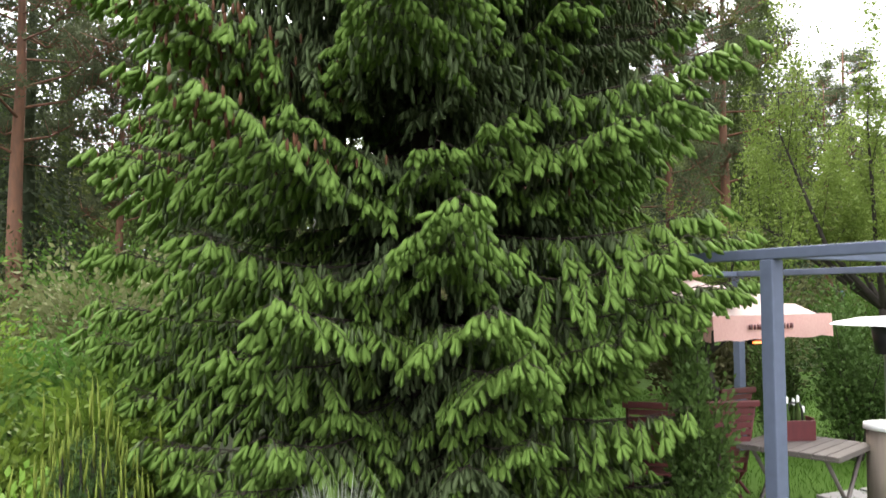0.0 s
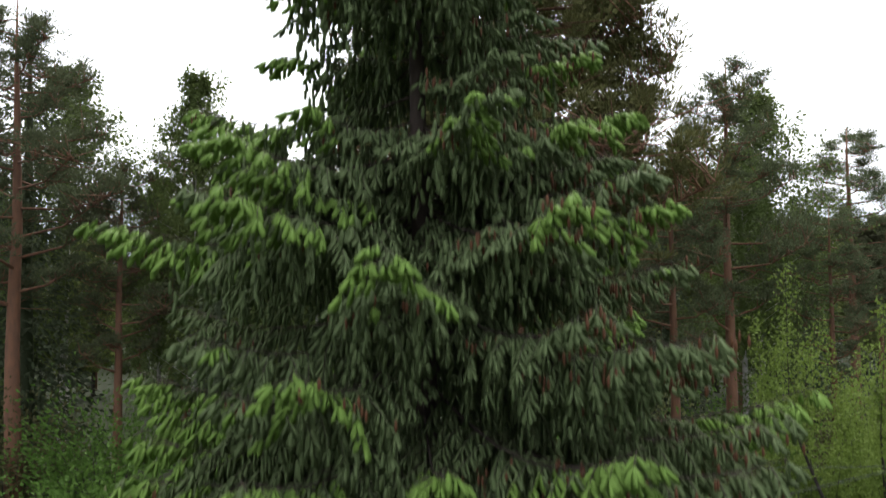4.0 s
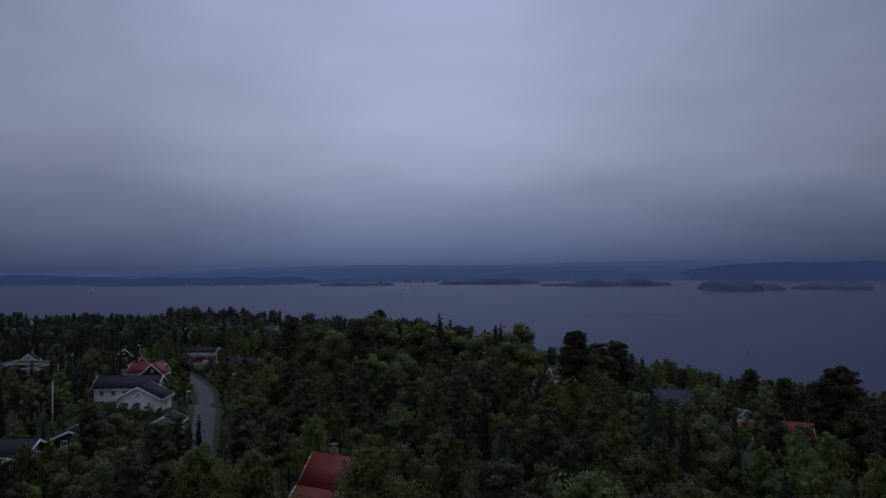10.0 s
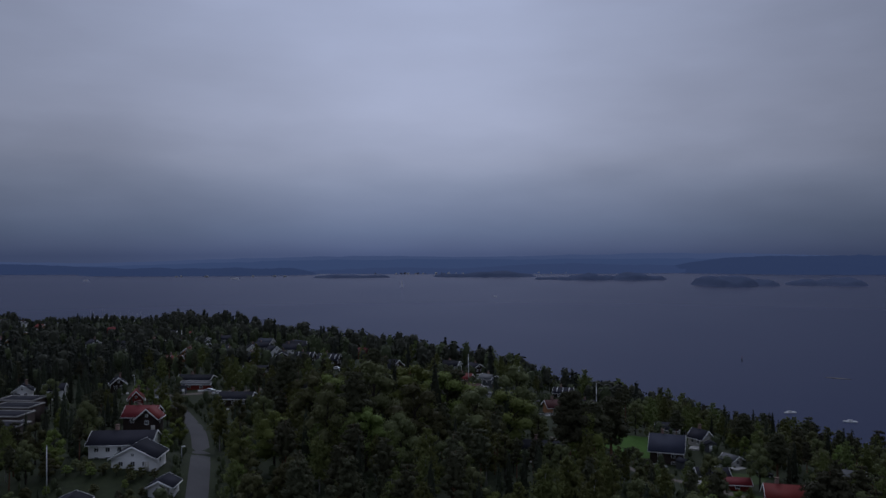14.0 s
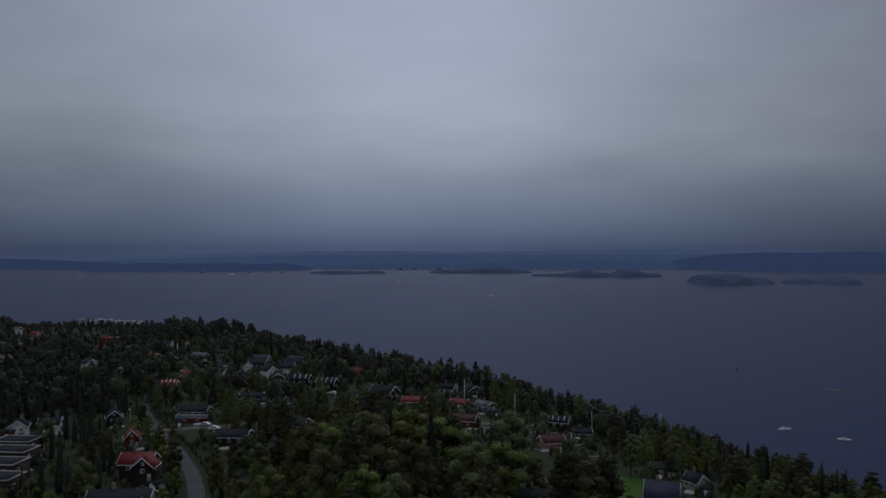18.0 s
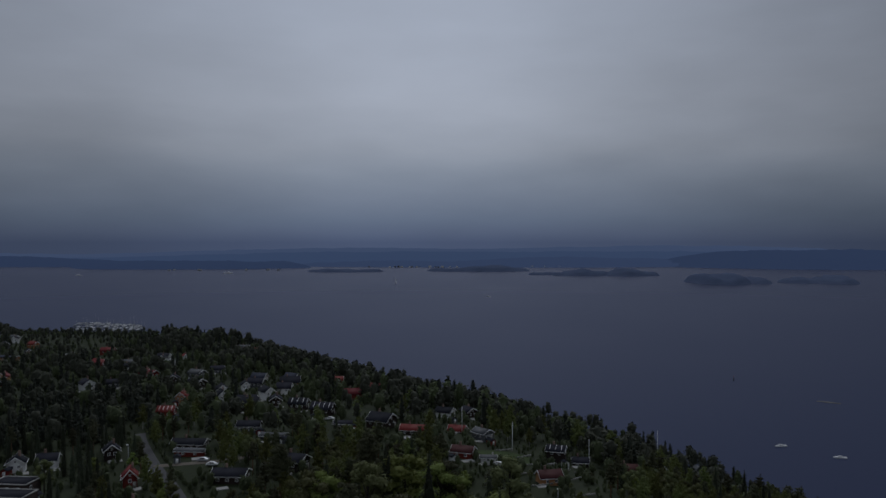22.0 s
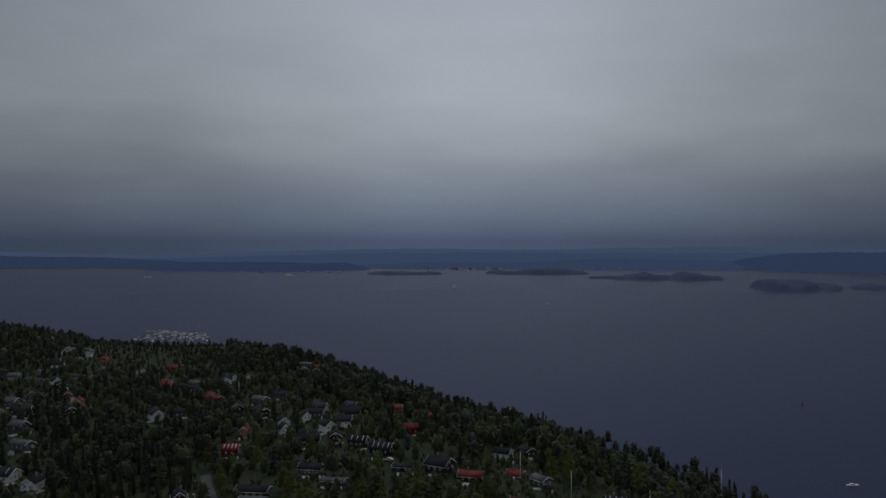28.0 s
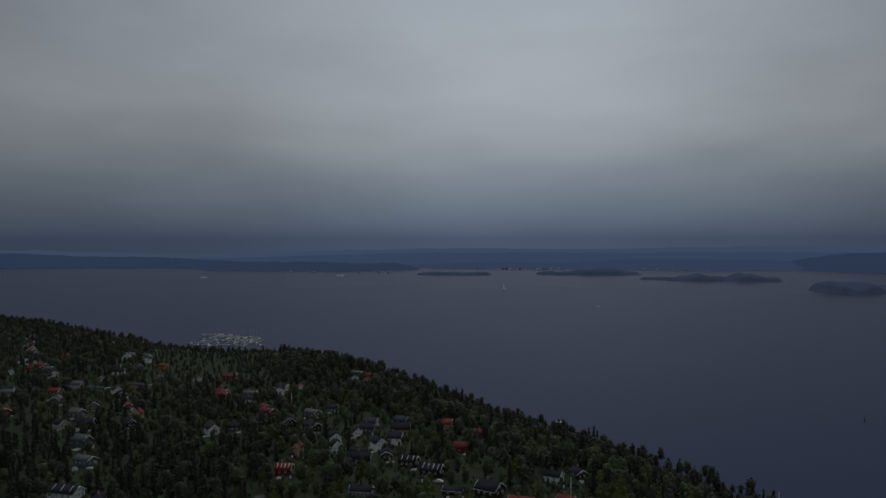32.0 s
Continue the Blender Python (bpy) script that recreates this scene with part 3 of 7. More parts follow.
def barge(w, l, hw, rise, side, end, mat, over=0.45):
    slope = math.atan2(rise, w / 2)
    run = w / 2 + over
    y0 = end * (l / 2 + over + 0.012)
    y1 = y0 + end * 0.05
    zt, ze = hw + rise + 0.22, hw - over * math.tan(slope) + 0.22
    v = [(0, y0, zt), (side * run, y0, ze), (side * run, y0, ze - 0.32), (0, y0, zt - 0.34)]
    v += [(x, y1, z) for x, _, z in v]
    return Soup().add(v, [(0, 1, 2, 3), (7, 6, 5, 4), (0, 4, 5, 1), (1, 5, 6, 2), (2, 6, 7, 3), (3, 7, 4, 0)]).mesh("barge_board", mat)


def house(x, y, turn, w, l, hw, rise, wall, roof, label, front=2, side=3, chimney=True, door=True, base=None, trim="white_paint", rows=1, stripes=0):
    """A house with a pitched roof; its gable looks towards the camera's side when turn is 0."""
    z = gz(x, y) if base is None else base + 0.33 * (hw + rise)
    k = 0.70 if math.hypot(x, y) < 255 else 0.62 if math.hypot(x, y) < 430 else 0.66
    w, l, hw, rise = w * k, l * k, hw * (k - 0.03), rise * (k - 0.03)
    CLEAR.append((x, y, max(w, l) * 0.5 + 1.2))
    ob = empty("house", pose(x, y, z, 0, 0, turn), label, "house", "houses on the hillside")
    part("wall", gable_walls(w, l, hw, rise, M[wall]), ob)
    for s in (-1, 1):
        r = part("roof", roof_slab(w, l, hw, rise, s, M[roof]), ob)
        for e in (-1, 1) if math.hypot(x, y) < 300 else (-1,):
            part("barge_board", barge(w, l, hw, rise, s, e, M[trim]), ob)
        if math.hypot(x, y) < 300:
            part("gutter", boxes("gutter", M[trim], tuple(sorted((s * (w / 2 + 0.46), s * (w / 2 + 0.58)))) + (-l / 2 - 0.3, l / 2 + 0.3, hw - 0.45 * rise / (w / 2) - 0.02, hw - 0.45 * rise / (w / 2) + 0.1)), ob)
        if stripes:
            for k in range(stripes):
                yy = -l / 2 + (k + 0.5) * l / stripes
                a, b = (s * 0.3, hw + rise * (1 - 0.6 / w)), (s * w * 0.42, hw + rise * 0.16)
                v = [(a[0], yy - 0.08, a[1] + 0.25), (b[0], yy - 0.08, b[1] + 0.25), (b[0], yy + 0.08, b[1] + 0.25), (a[0], yy + 0.08, a[1] + 0.25)]
                v += [(p, q, r2 + 0.09) for p, q, r2 in v]
                part("roof_light", Soup().add(v, [(0, 1, 2, 3), (7, 6, 5, 4), (0, 4, 5, 1), (1, 5, 6, 2), (2, 6, 7, 3), (3, 7, 4, 0)]).mesh("roof_light", M["white_paint"]), ob)
    for level in range(rows):
        zz = max(0.5, hw - 1.5) - level * 1.75
        if zz < 0.15:
            break
        for k in range(front):
            add_window(ob, (k - (front - 1) / 2) * w / (front + 0.6), -l / 2, zz, 0.9, 0.95, 0)
        for k in range(side):
            for s in (-1, 1) if math.hypot(x, y) < 260 else (1 if math.sin(math.radians(turn)) < 0 else -1,):
                add_window(ob, s * w / 2, (k - (side - 1) / 2) * l / (side + 0.4), zz, 0.9, 0.95, 90 * s)
    if rise > 1.25:
        add_window(ob, 0, -l / 2, hw + rise * 0.12, 0.62, 0.66, 0)
    if door:
        part("door", boxes("door", M["pale_paint"], (w * 0.32 - 0.45, w * 0.32 + 0.45, -l / 2 - 0.05, -l / 2 + 0.02, 0.05, 1.75)), ob)
    if chimney:
        part("chimney", boxes("chimney", M["brick"], (0.35, 0.95, l * 0.12, l * 0.12 + 0.6, hw, hw + rise + 0.75), (0.28, 1.02, l * 0.12 - 0.07, l * 0.12 + 0.67, hw + rise + 1.0, hw + rise + 1.12)), ob)
    return ob


def flat_house(x, y, turn, w, l, h, label, base=None):
    z = gz(x, y) if base is None else base
    w, l, h = w * 0.66, l * 0.66, h * 0.70
    CLEAR.append((x, y, max(w, l) * 0.5 + 1))
    ob = empty("terraced_house", pose(x, y, z, 0, 0, turn), label, "house", "stepped terraced houses")
    part("wall", boxes("wall", M["dark_timber"], (-w / 2, w / 2, -l / 2, l / 2, -2, h)), ob)
    part("roof", boxes("roof", M["dark_tile"], (-w / 2 + 0.2, w / 2 - 0.2, -l / 2 + 0.2, l / 2 - 0.2, h, h + 0.12)), ob)
    part("fascia", boxes("fascia", M["concrete"], (-w / 2 - 0.15, w / 2 + 0.15, -l / 2 - 0.15, -l / 2 + 0.2, h, h + 0.28), (-w / 2 - 0.15, w / 2 + 0.15, l / 2 - 0.2, l / 2 + 0.15, h, h + 0.28),
                         (-w / 2 - 0.15, -w / 2 + 0.2, -l / 2 + 0.2, l / 2 - 0.2, h, h + 0.28), (w / 2 - 0.2, w / 2 + 0.15, -l / 2 + 0.2, l / 2 - 0.2, h, h + 0.28)), ob)
    for k in range(3):
        for zz in (0.5, 2.3):
            add_window(ob, (k - 1) * w / 3.4, -l / 2, zz, 1.0, 1.0, 0)
    add_window(ob, w / 2, -1.2, 2.3, 1.0, 1.0, 90)
    return ob


# the white house by the road, its wing and garage
white_house = house(-57.2, 146, 92, 8.6, 16, 6.3, 2.5, "white_paint", "dark_tile", "two-storey white timber house with a dark tiled roof", 1, 5, rows=2, base=-4.0)
part("balcony", boxes("balcony", M["white_paint"], (-2.2, 1.2, -7.1, -5.62, 1.3, 1.42), (-2.2, 1.2, -7.1, -7.04, 1.42, 2.25), (-2.2, -2.14, -7.04, -5.62, 1.42, 2.25), (1.14, 1.2, -7.04, -5.62, 1.42, 2.25)), white_house, "white boarded balcony")
for bx in (-2.15, 1.15):
    part("balcony_post", boxes("balcony_post", M["white_paint"], (bx - 0.06, bx + 0.06, -7.1, -6.98, -2.0, 1.3)), white_house)
house(-52.2, 139.6, 0, 10.8, 8.6, 3.6, 2.9, "white_paint", "dark_tile", "white gabled wing of a timber house with a dark roof", 3, 1, chimney=False, base=-2.4)
house(-44.5, 130, 0, 5.4, 6.2, 2.4, 1.4, "white_paint", "dark_tile", "small white garage with a dark gabled roof", 1, 1, chimney=False)
house(-66, 179, 90, 8, 10, 5.0, 2.7, "dark_timber", "red_tile", "dark timber house with a bright red tiled roof", 2, 2, base=-4.6)
house(-62.8, 174.5, 0, 6.4, 6, 5.0, 2.9, "dark_timber", "red_tile", "dark gabled wing with white barge boards and red tiles", 1, 1, chimney=False, base=-4.3, rows=2)
house(-80, 212, 20, 5.2, 7, 4.6, 3.0, "red_timber", "red_tile", "red timber house with a steep red tiled roof", 1, 2)
for k, (hx, hy) in enumerate(((-105.3, 201), (-100.2, 189), (-96.5, 177), (-91.2, 165))):
    flat_house(hx, hy, -6, 15, 10, 5.6 + 0.2 * k, "dark terraced house with a flat roof and pale fascia")
house(-61, 106, 90, 9, 19, 3.4, 2.0, "dark_timber", "dark_tile", "long dark brown timber bungalow with white trim", 2, 4, base=-3.6)
house(-53.6, 100.6, 0, 8.4, 6, 3.1, 1.9, "dark_timber", "dark_tile", "dark brown gabled wing with a row of white windows", 4, 1, chimney=False, base=-3.8)
house(-55.5, 120, 8, 6.4, 7.5, 2.7, 1.4, "dark_timber", "dark_tile", "dark brown garage with white trim", 2, 1, chimney=False)
house(-118.5, 227, 20, 7.5, 8, 5.0, 2.8, "white_paint", "dark_tile", "white timber house with a dark roof among trees", 2, 2)
house(-112, 232.5, 100, 7, 9, 4.6, 2.6, "white_paint", "dark_tile", "white timber house with a dark roof and white trim", 1, 2)
house(-97, 242, 25, 7, 8, 5.4, 3.0, "dark_timber", "dark_tile", "dark timber house with white barge boards", 2, 2, rows=2)
# the near red roofs below the garden
house(-9.6, 77, 60, 5.8, 7.6, 4.2, 3.2, "red_timber", "red_tile", "red timber house with a bright orange tiled roof", 1, 2, base=-1.2)
house(-10.8, 70.8, 60, 5.2, 5.4, 3.0, 2.2, "red_timber", "red_tile", "red tiled lower wing with white barge boards", 1, 1, chimney=False, base=-0.5)
# along the road further off
house(-75, 250, 85, 9, 17, 3.3, 1.9, "dark_timber", "dark_tile", "long low dark brown house with a carport", 1, 4)
house(-72, 241, 85, 5.5, 13, 2.4, 0.7, "red_timber", "grey_tile", "low red carport with a pale flat roof", 1, 2, chimney=False)
house(-100, 303, 92, 8.5, 10, 5.2, 2.9, "red_timber", "red_tile", "red timber house with white-striped red tiled roof", 1, 2, stripes=4)
house(-105, 338, 0, 6.5, 8, 7.2, 2.8, "ochre_paint", "red_tile", "tall ochre timber house with an orange tiled roof", 2, 2, rows=2)
house(-91, 352, 28, 7.5, 9.5, 6.4, 3.8, "white_paint", "dark_tile", "tall white gabled house with a dark roof", 2, 3, rows=2)
house(-88, 385, 20, 6.5, 8, 4.6, 2.6, "white_paint", "dark_tile", "white gabled house with a dark roof", 2, 2)
house(-84, 392, 75, 8, 13, 4.6, 3.0, "grey_paint", "dark_tile", "grey house with a dark roof and white gables", 2, 3)
house(-68, 398, 100, 11, 16, 4.8, 4.6, "ochre_paint", "dark_tile", "large house with a broad dark roof and ochre gable", 2, 3)
house(-78, 345, 95, 8.5, 13, 5.0, 2.4, "grey_paint", "dark_tile", "grey timber house with a low dark roof", 2, 4)
house(-64, 338, 10, 8, 10, 5.4, 2.6, "dark_timber", "dark_tile", "dark terraced house with white windows", 2, 3, rows=2)
house(-52, 326, 80, 9, 12, 5.0, 3.2, "dark_timber", "dark_tile", "dark timber row house with white roof lights", 2, 3, stripes=3)
house(-40, 312, 75, 9, 14, 5.2, 3.6, "dark_timber", "dark_tile", "dark timber row house with white roof lights", 2, 3, stripes=4)
house(-63, 282, 88, 8, 13, 4.4, 2.4, "grey_paint", "dark_tile", "grey house with a dark roof and a white window band", 2, 5)
house(-52, 270, 80, 8, 13, 2.8, 1.0, "grey_paint", "grey_tile", "low grey annex with a pale sheet roof", 1, 2, chimney=False)
house(-38, 228, 70, 9, 11, 4.6, 2.4, "dark_timber", "dark_tile", "black timber house with a dark roof", 2, 2)
house(-53, 214, 85, 9, 13, 3.2, 1.9, "dark_timber", "dark_tile", "low dark brown house with a dark roof", 2, 3)
house(-29, 291, 80, 8, 12, 2.8, 1.2, "dark_timber", "dark_tile", "low dark building with a shallow roof", 1, 2, chimney=False)
house(-15, 290, 62, 13, 14, 5.0, 4.2, "dark_timber", "dark_tile", "dark house with white barge boards", 2, 3)
house(-3, 281, 78, 8.5, 14, 3.2, 2.4, "dark_timber", "red_tile", "dark house with a long red tiled roof", 2, 3)
house(14, 295, 70, 8, 10, 4.4, 2.8, "grey_paint", "red_tile", "grey-blue house with a red tiled roof", 2, 2, base=-14.5)
house(23, 286, 40, 8.5, 10, 4.2, 2.2, "grey_paint", "grey_tile", "grey house with a pale grey tiled roof", 3, 2, base=-12.8)
house(14, 254, 70, 7.5, 10, 3.2, 2.2, "red_timber", "maroon_tile", "red timber house with a maroon tiled roof", 2, 2)
house(22, 250, 85, 5, 7, 2.4, 0.6, "white_paint", "grey_tile", "white carport with a flat pale roof", 0, 1, chimney=False, door=False)
house(48, 270, 70, 8, 10, 3.0, 2.6, "dark_timber", "dark_tile", "dark house with white rafters across its roof", 2, 2, stripes=3, base=-14.4)
house(57, 272, 80, 7, 9, 3.6, 2.2, "dark_timber", "dark_tile", "dark timber house by a flagpole", 2, 2)
house(38.5, 229, 100, 7.5, 9.5, 3.6, 2.4, "ochre_paint", "maroon_tile", "ochre house with a dull maroon tiled roof", 2, 2)
# below the near slope
house(26, 172, 78, 10, 17, 3.4, 1.9, "dark_timber", "dark_tile", "long dark timber house with a shallow dark roof", 2, 3)
house(55.8, 177.5, 68, 9.6, 10.4, 5.4, 4.4, "dark_timber", "slate_tile", "dark timber house with a steep slate-blue roof", 2, 2, rows=2, base=-14.0)
house(68, 190, 30, 5.4, 6, 3.4, 2.4, "pale_paint", "dark_tile", "pale grey gabled cottage", 2, 2)
house(58.5, 157, 85, 5, 8.5, 2.4, 1.5, "dark_timber", "dark_tile", "brown weathered timber shed", 0, 1, chimney=False)
house(68.6, 172, 30, 4.4, 4.8, 2.2, 1.2, "white_paint", "grey_tile", "small white garden shed", 1, 1, chimney=False)
house(59.5, 147, 80, 4, 6.5, 2.2, 1.1, "red_timber", "red_tile", "small red shed with a red roof", 0, 1, chimney=False)
house(62.5, 133.5, 75, 6.8, 8.4, 3.4, 2.6, "red_timber", "red_tile", "red timber house with a broad red roof", 2, 2)
house(85, 154, 60, 6.5, 9, 2.8, 1.6, "grey_paint", "grey_tile", "low grey building with a pale roof", 1, 2, chimney=False)
house(94, 300, 35, 7, 8, 4.4, 3.0, "white_paint", "dark_tile", "small white gabled house above the shore", 2, 2, chimney=False, base=-32.2)
house(75, 276, 80, 8, 11, 4.2, 2.8, "red_timber", "maroon_tile", "dark red timber house with a dull maroon roof", 2, 2)
house(128, 348, 30, 6, 7, 3.6, 2.6, "white_paint", "grey_tile", "small white boathouse close to the water", 1, 1, chimney=False, door=False, base=-46)
house(64, 203, 60, 6, 8, 3.0, 1.8, "pale_paint", "dark_tile", "pale low cottage behind a slate-roofed house", 2, 2, chimney=False)
# the far village
house(-167, 545, 25, 8, 10, 5.4, 3.6, "white_paint", "red_tile", "white house with an orange-red roof", 2, 2, base=-24.5)
house(-236, 583, 85, 9, 15, 5.0, 3.0, "red_timber", "red_tile", "house with a bright red tiled roof", 2, 2, base=-24)
house(-262, 580, 10, 9, 8, 5.5, 0.8, "white_paint", "grey_tile", "white box-like house with a flat roof", 3, 2, base=-26)
house(-178, 535, 70, 9, 14, 4.4, 2.8, "white_paint", "dark_tile", "white house with a dark roof", 3, 3)
house(-193, 512, 85, 8, 14, 4.0, 2.4, "grey_paint", "grey_tile", "house with a pale sheet roof", 2, 3)
house(-158, 366, 40, 9, 12, 5.4, 3.0, "white_paint", "dark_tile", "white house with a dark roof among trees", 2, 3, rows=2)
house(-150, 376, 110, 7, 9, 4.4, 2.4, "grey_paint", "dark_tile", "grey house with a dark roof", 2, 2)
house(-171, 265, 80, 10, 19, 4.2, 3.4, "white_paint", "dark_tile", "long white row house with a black roof and white edges", 3, 4, stripes=3)
house(-154, 256, 0, 8, 10, 4.4, 2.8, "white_paint", "dark_tile", "white gabled house with a black roof", 2, 2)
house(-186, 302, 70, 8, 14, 4.4, 2.4, "grey_paint", "grey_tile", "grey house with a pale roof", 2, 3)
house(-255, 406, 70, 10, 12, 4.6, 3.4, "grey_paint", "grey_tile", "house with a broad pale grey roof", 2, 2)
house(-259, 432, 20, 10, 12, 4.8, 3.6, "brick", "dark_tile", "house with a broad dark roof", 2, 2)
house(-236, 382, 85, 9, 13, 4.6, 2.6, "grey_paint", "dark_tile", "grey house with a dark roof", 2, 3)
house(-244, 374, 60, 8, 11, 4.6, 2.6, "pale_paint", "dark_tile", "pale house with a dark roof", 2, 3)
house(-222, 412, 10, 8.5, 9, 5.6, 3.2, "ochre_paint", "red_tile", "orange timber house with a gabled front", 2, 2, rows=2)
house(-243, 440, 30, 7, 9, 4.6, 2.6, "red_timber", "red_tile", "red house with a red roof", 2, 2)
house(-418, 616, 60, 9, 16, 4.8, 3.0, "red_timber", "red_tile", "red house with a long tiled roof", 2, 3)
house(-380, 573, 50, 9, 15, 5.0, 3.0, "white_paint", "dark_tile", "white house with a dark roof", 3, 3)
house(-428, 590, 30, 8, 12, 4.8, 2.8, "white_paint", "dark_tile", "white timber house among tall trees", 2, 3)
house(-390, 706, 20, 9, 12, 6.2, 3.2, "white_paint", "grey_tile", "white house near the marina", 2, 3)
house(-375, 716, 60, 8, 14, 5.0, 2.8, "white_paint", "grey_tile", "white house near the marina", 2, 3)
house(-214, 514, 70, 8, 12, 4.2, 2.8, "red_timber", "red_tile", "red house with a red tiled roof", 2, 2)
house(-163, 458, 40, 8, 9, 4.0, 2.6, "ochre_paint", "red_tile", "orange timber house among tall trees", 2, 2)
house(-125, 430, 60, 9, 13, 4.4, 2.6, "grey_paint", "grey_tile", "grey house with a pale roof", 2, 3)
house(-118, 446, 110, 8, 11, 4.2, 2.4, "grey_paint", "dark_tile", "grey house with a dark roof", 2, 3)
house(-277, 520, 70, 9, 26, 4.2, 1.4, "ochre_paint", "slate_tile", "long low building with a yellow wall", 1, 6)
house(-300, 505, 72, 9, 24, 4.2, 1.4, "grey_paint", "slate_tile", "long low building with a blue-grey roof", 1, 6)
house(-292, 577, 30, 8, 11, 5.0, 3.0, "brick", "dark_tile", "brown brick house among tall trees", 2, 2)
house(-147, 640, 80, 8, 14, 3.6, 2.2, "grey_paint", "grey_tile", "grey house close to the shore", 2, 3)
house(-137, 652, 70, 8, 14, 3.8, 2.6, "ochre_paint", "red_tile", "ochre house close to the shore", 2, 3)
# more of the village, from the row houses up to the far gardens
VILLAGE = {"white_paint": ((-467, 660), (-373, 559), (-407, 748), (-340, 601), (-613, 875), (-702, 982), (-353, 674), (-185, 489), (-173, 515), (-66, 371), (10, 322)),
           "dark_timber": ((-542, 765), (-229, 373), (-212, 386), (-268, 477), (-425, 642), (-115, 395), (21, 338), (-74, 331), (-130, 405)),
           "red_timber": ((-414, 598), (-302, 411), (-207, 497), (-153, 434), (-128, 597), (-24, 418), (-32, 360)),
           "ochre_paint": ((-48, 435), (-320, 640), (-450, 700)), "grey_paint": ((-137, 590), (-395, 590), (-500, 720), (-290, 440))}
ROOFS = {"white_paint": "dark_tile", "dark_timber": "dark_tile", "red_timber": "red_tile", "ochre_paint": "red_tile", "grey_paint": "grey_tile"}
WORD = {"white_paint": "white timber house with a dark roof", "dark_timber": "dark timber house with a dark roof", "red_timber": "red timber house with a red tiled roof",
        "ochre_paint": "ochre timber house with a red roof", "grey_paint": "grey house with a pale roof"}
more_rng = random.Random(17)
for wall_kind, places in VILLAGE.items():
    for hx, hy in places:
        house(hx, hy, more_rng.uniform(10, 110), more_rng.uniform(8, 10), more_rng.uniform(10, 14), more_rng.uniform(4.5, 6.0), more_rng.uniform(2.4, 3.6), wall_kind, ROOFS[wall_kind], WORD[wall_kind] + " in the village", 2, 2, door=False)
for hx, hy, turn, wall_kind, roof_kind, words in ((-71, 422, 60, "dark_timber", "slate_tile", "dark house with a slate roof and white gable edges"), (-96, 371, 20, "white_paint", "dark_tile", "white gabled house with a dark roof"),
                                                  (-72, 359, 35, "white_paint", "dark_tile", "white gabled house with a dark roof"), (-204, 329, 70, "grey_paint", "grey_tile", "grey house with a pale roof among trees"),
                                                  (-322, 514, 85, "pale_paint", "grey_tile", "long pale building with a grey roof"), (-278, 489, 40, "white_paint", "dark_tile", "white house with a dark roof among trees"),
                                                  (-382, 687, 30, "white_paint", "dark_tile", "white house with a dark roof near the marina"), (-473, 826, 20, "white_paint", "dark_tile", "white house with a dark roof near the marina"),
                                                  (-493, 712, 50, "brick", "red_tile", "brick house with a red roof in the far village"), (-85, 404, 75, "pale_paint", "slate_tile", "pale house with a blue-grey slate roof")):
    house(hx, hy, turn, 8.5, 12, 6.0, 3.4, wall_kind, roof_kind, words, 2, 1, chimney=False, door=False)
far_rng = random.Random(5)
for hx, hy in ((-352, 482), (-366, 500), (-660, 935), (-640, 915), (-548, 792), (-565, 812), (-468, 686), (-486, 700), (-634, 985), (-610, 960), (-350, 614), (-622, 852), (-600, 870), (-514, 859),
               (-498, 840), (-336, 628), (-445, 640), (-520, 750), (-310, 470), (-470, 800), (-700, 960), (-590, 900), (-330, 560), (-405, 660)):
    wall_kind, roof_kind, words = far_rng.choice((("white_paint", "dark_tile", "white house with a dark roof in the far village"), ("grey_paint", "dark_tile", "grey house with a dark roof in the far village"),
                                                  ("pale_paint", "grey_tile", "pale house with a grey roof in the far village"), ("brick", "red_tile", "brick house with a red roof in the far village")))
    house(hx, hy, far_rng.uniform(0, 120), 8, far_rng.uniform(10, 14), 5, 3, wall_kind, roof_kind, words, 2, 2, chimney=False, door=False)


# garden sheds and stone terraces beside the houses
yard_rng = random.Random(31)


def shed(x, y, turn, wall, label):
    w, l, h = yard_rng.uniform(1.8, 2.6), yard_rng.uniform(2.2, 3.2), yard_rng.uniform(1.6, 1.9)
    CLEAR.append((x, y, 2.4))
    ob = empty("garden_shed", pose(x, y, gz(x, y), 0, 0, turn), label, "shed", "sheds in the gardens")
    part("wall", gable_walls(w, l, h, 0.6, M[wall]), ob)
    for s in (-1, 1):
        part("roof", roof_slab(w, l, h, 0.6, s, M["dark_tile"], 0.2, 0.08), ob)
    part("door", boxes("door", M["white_paint"], (-0.4, 0.4, -l / 2 - 0.04, -l / 2 + 0.01, 0.05, 1.55)), ob)


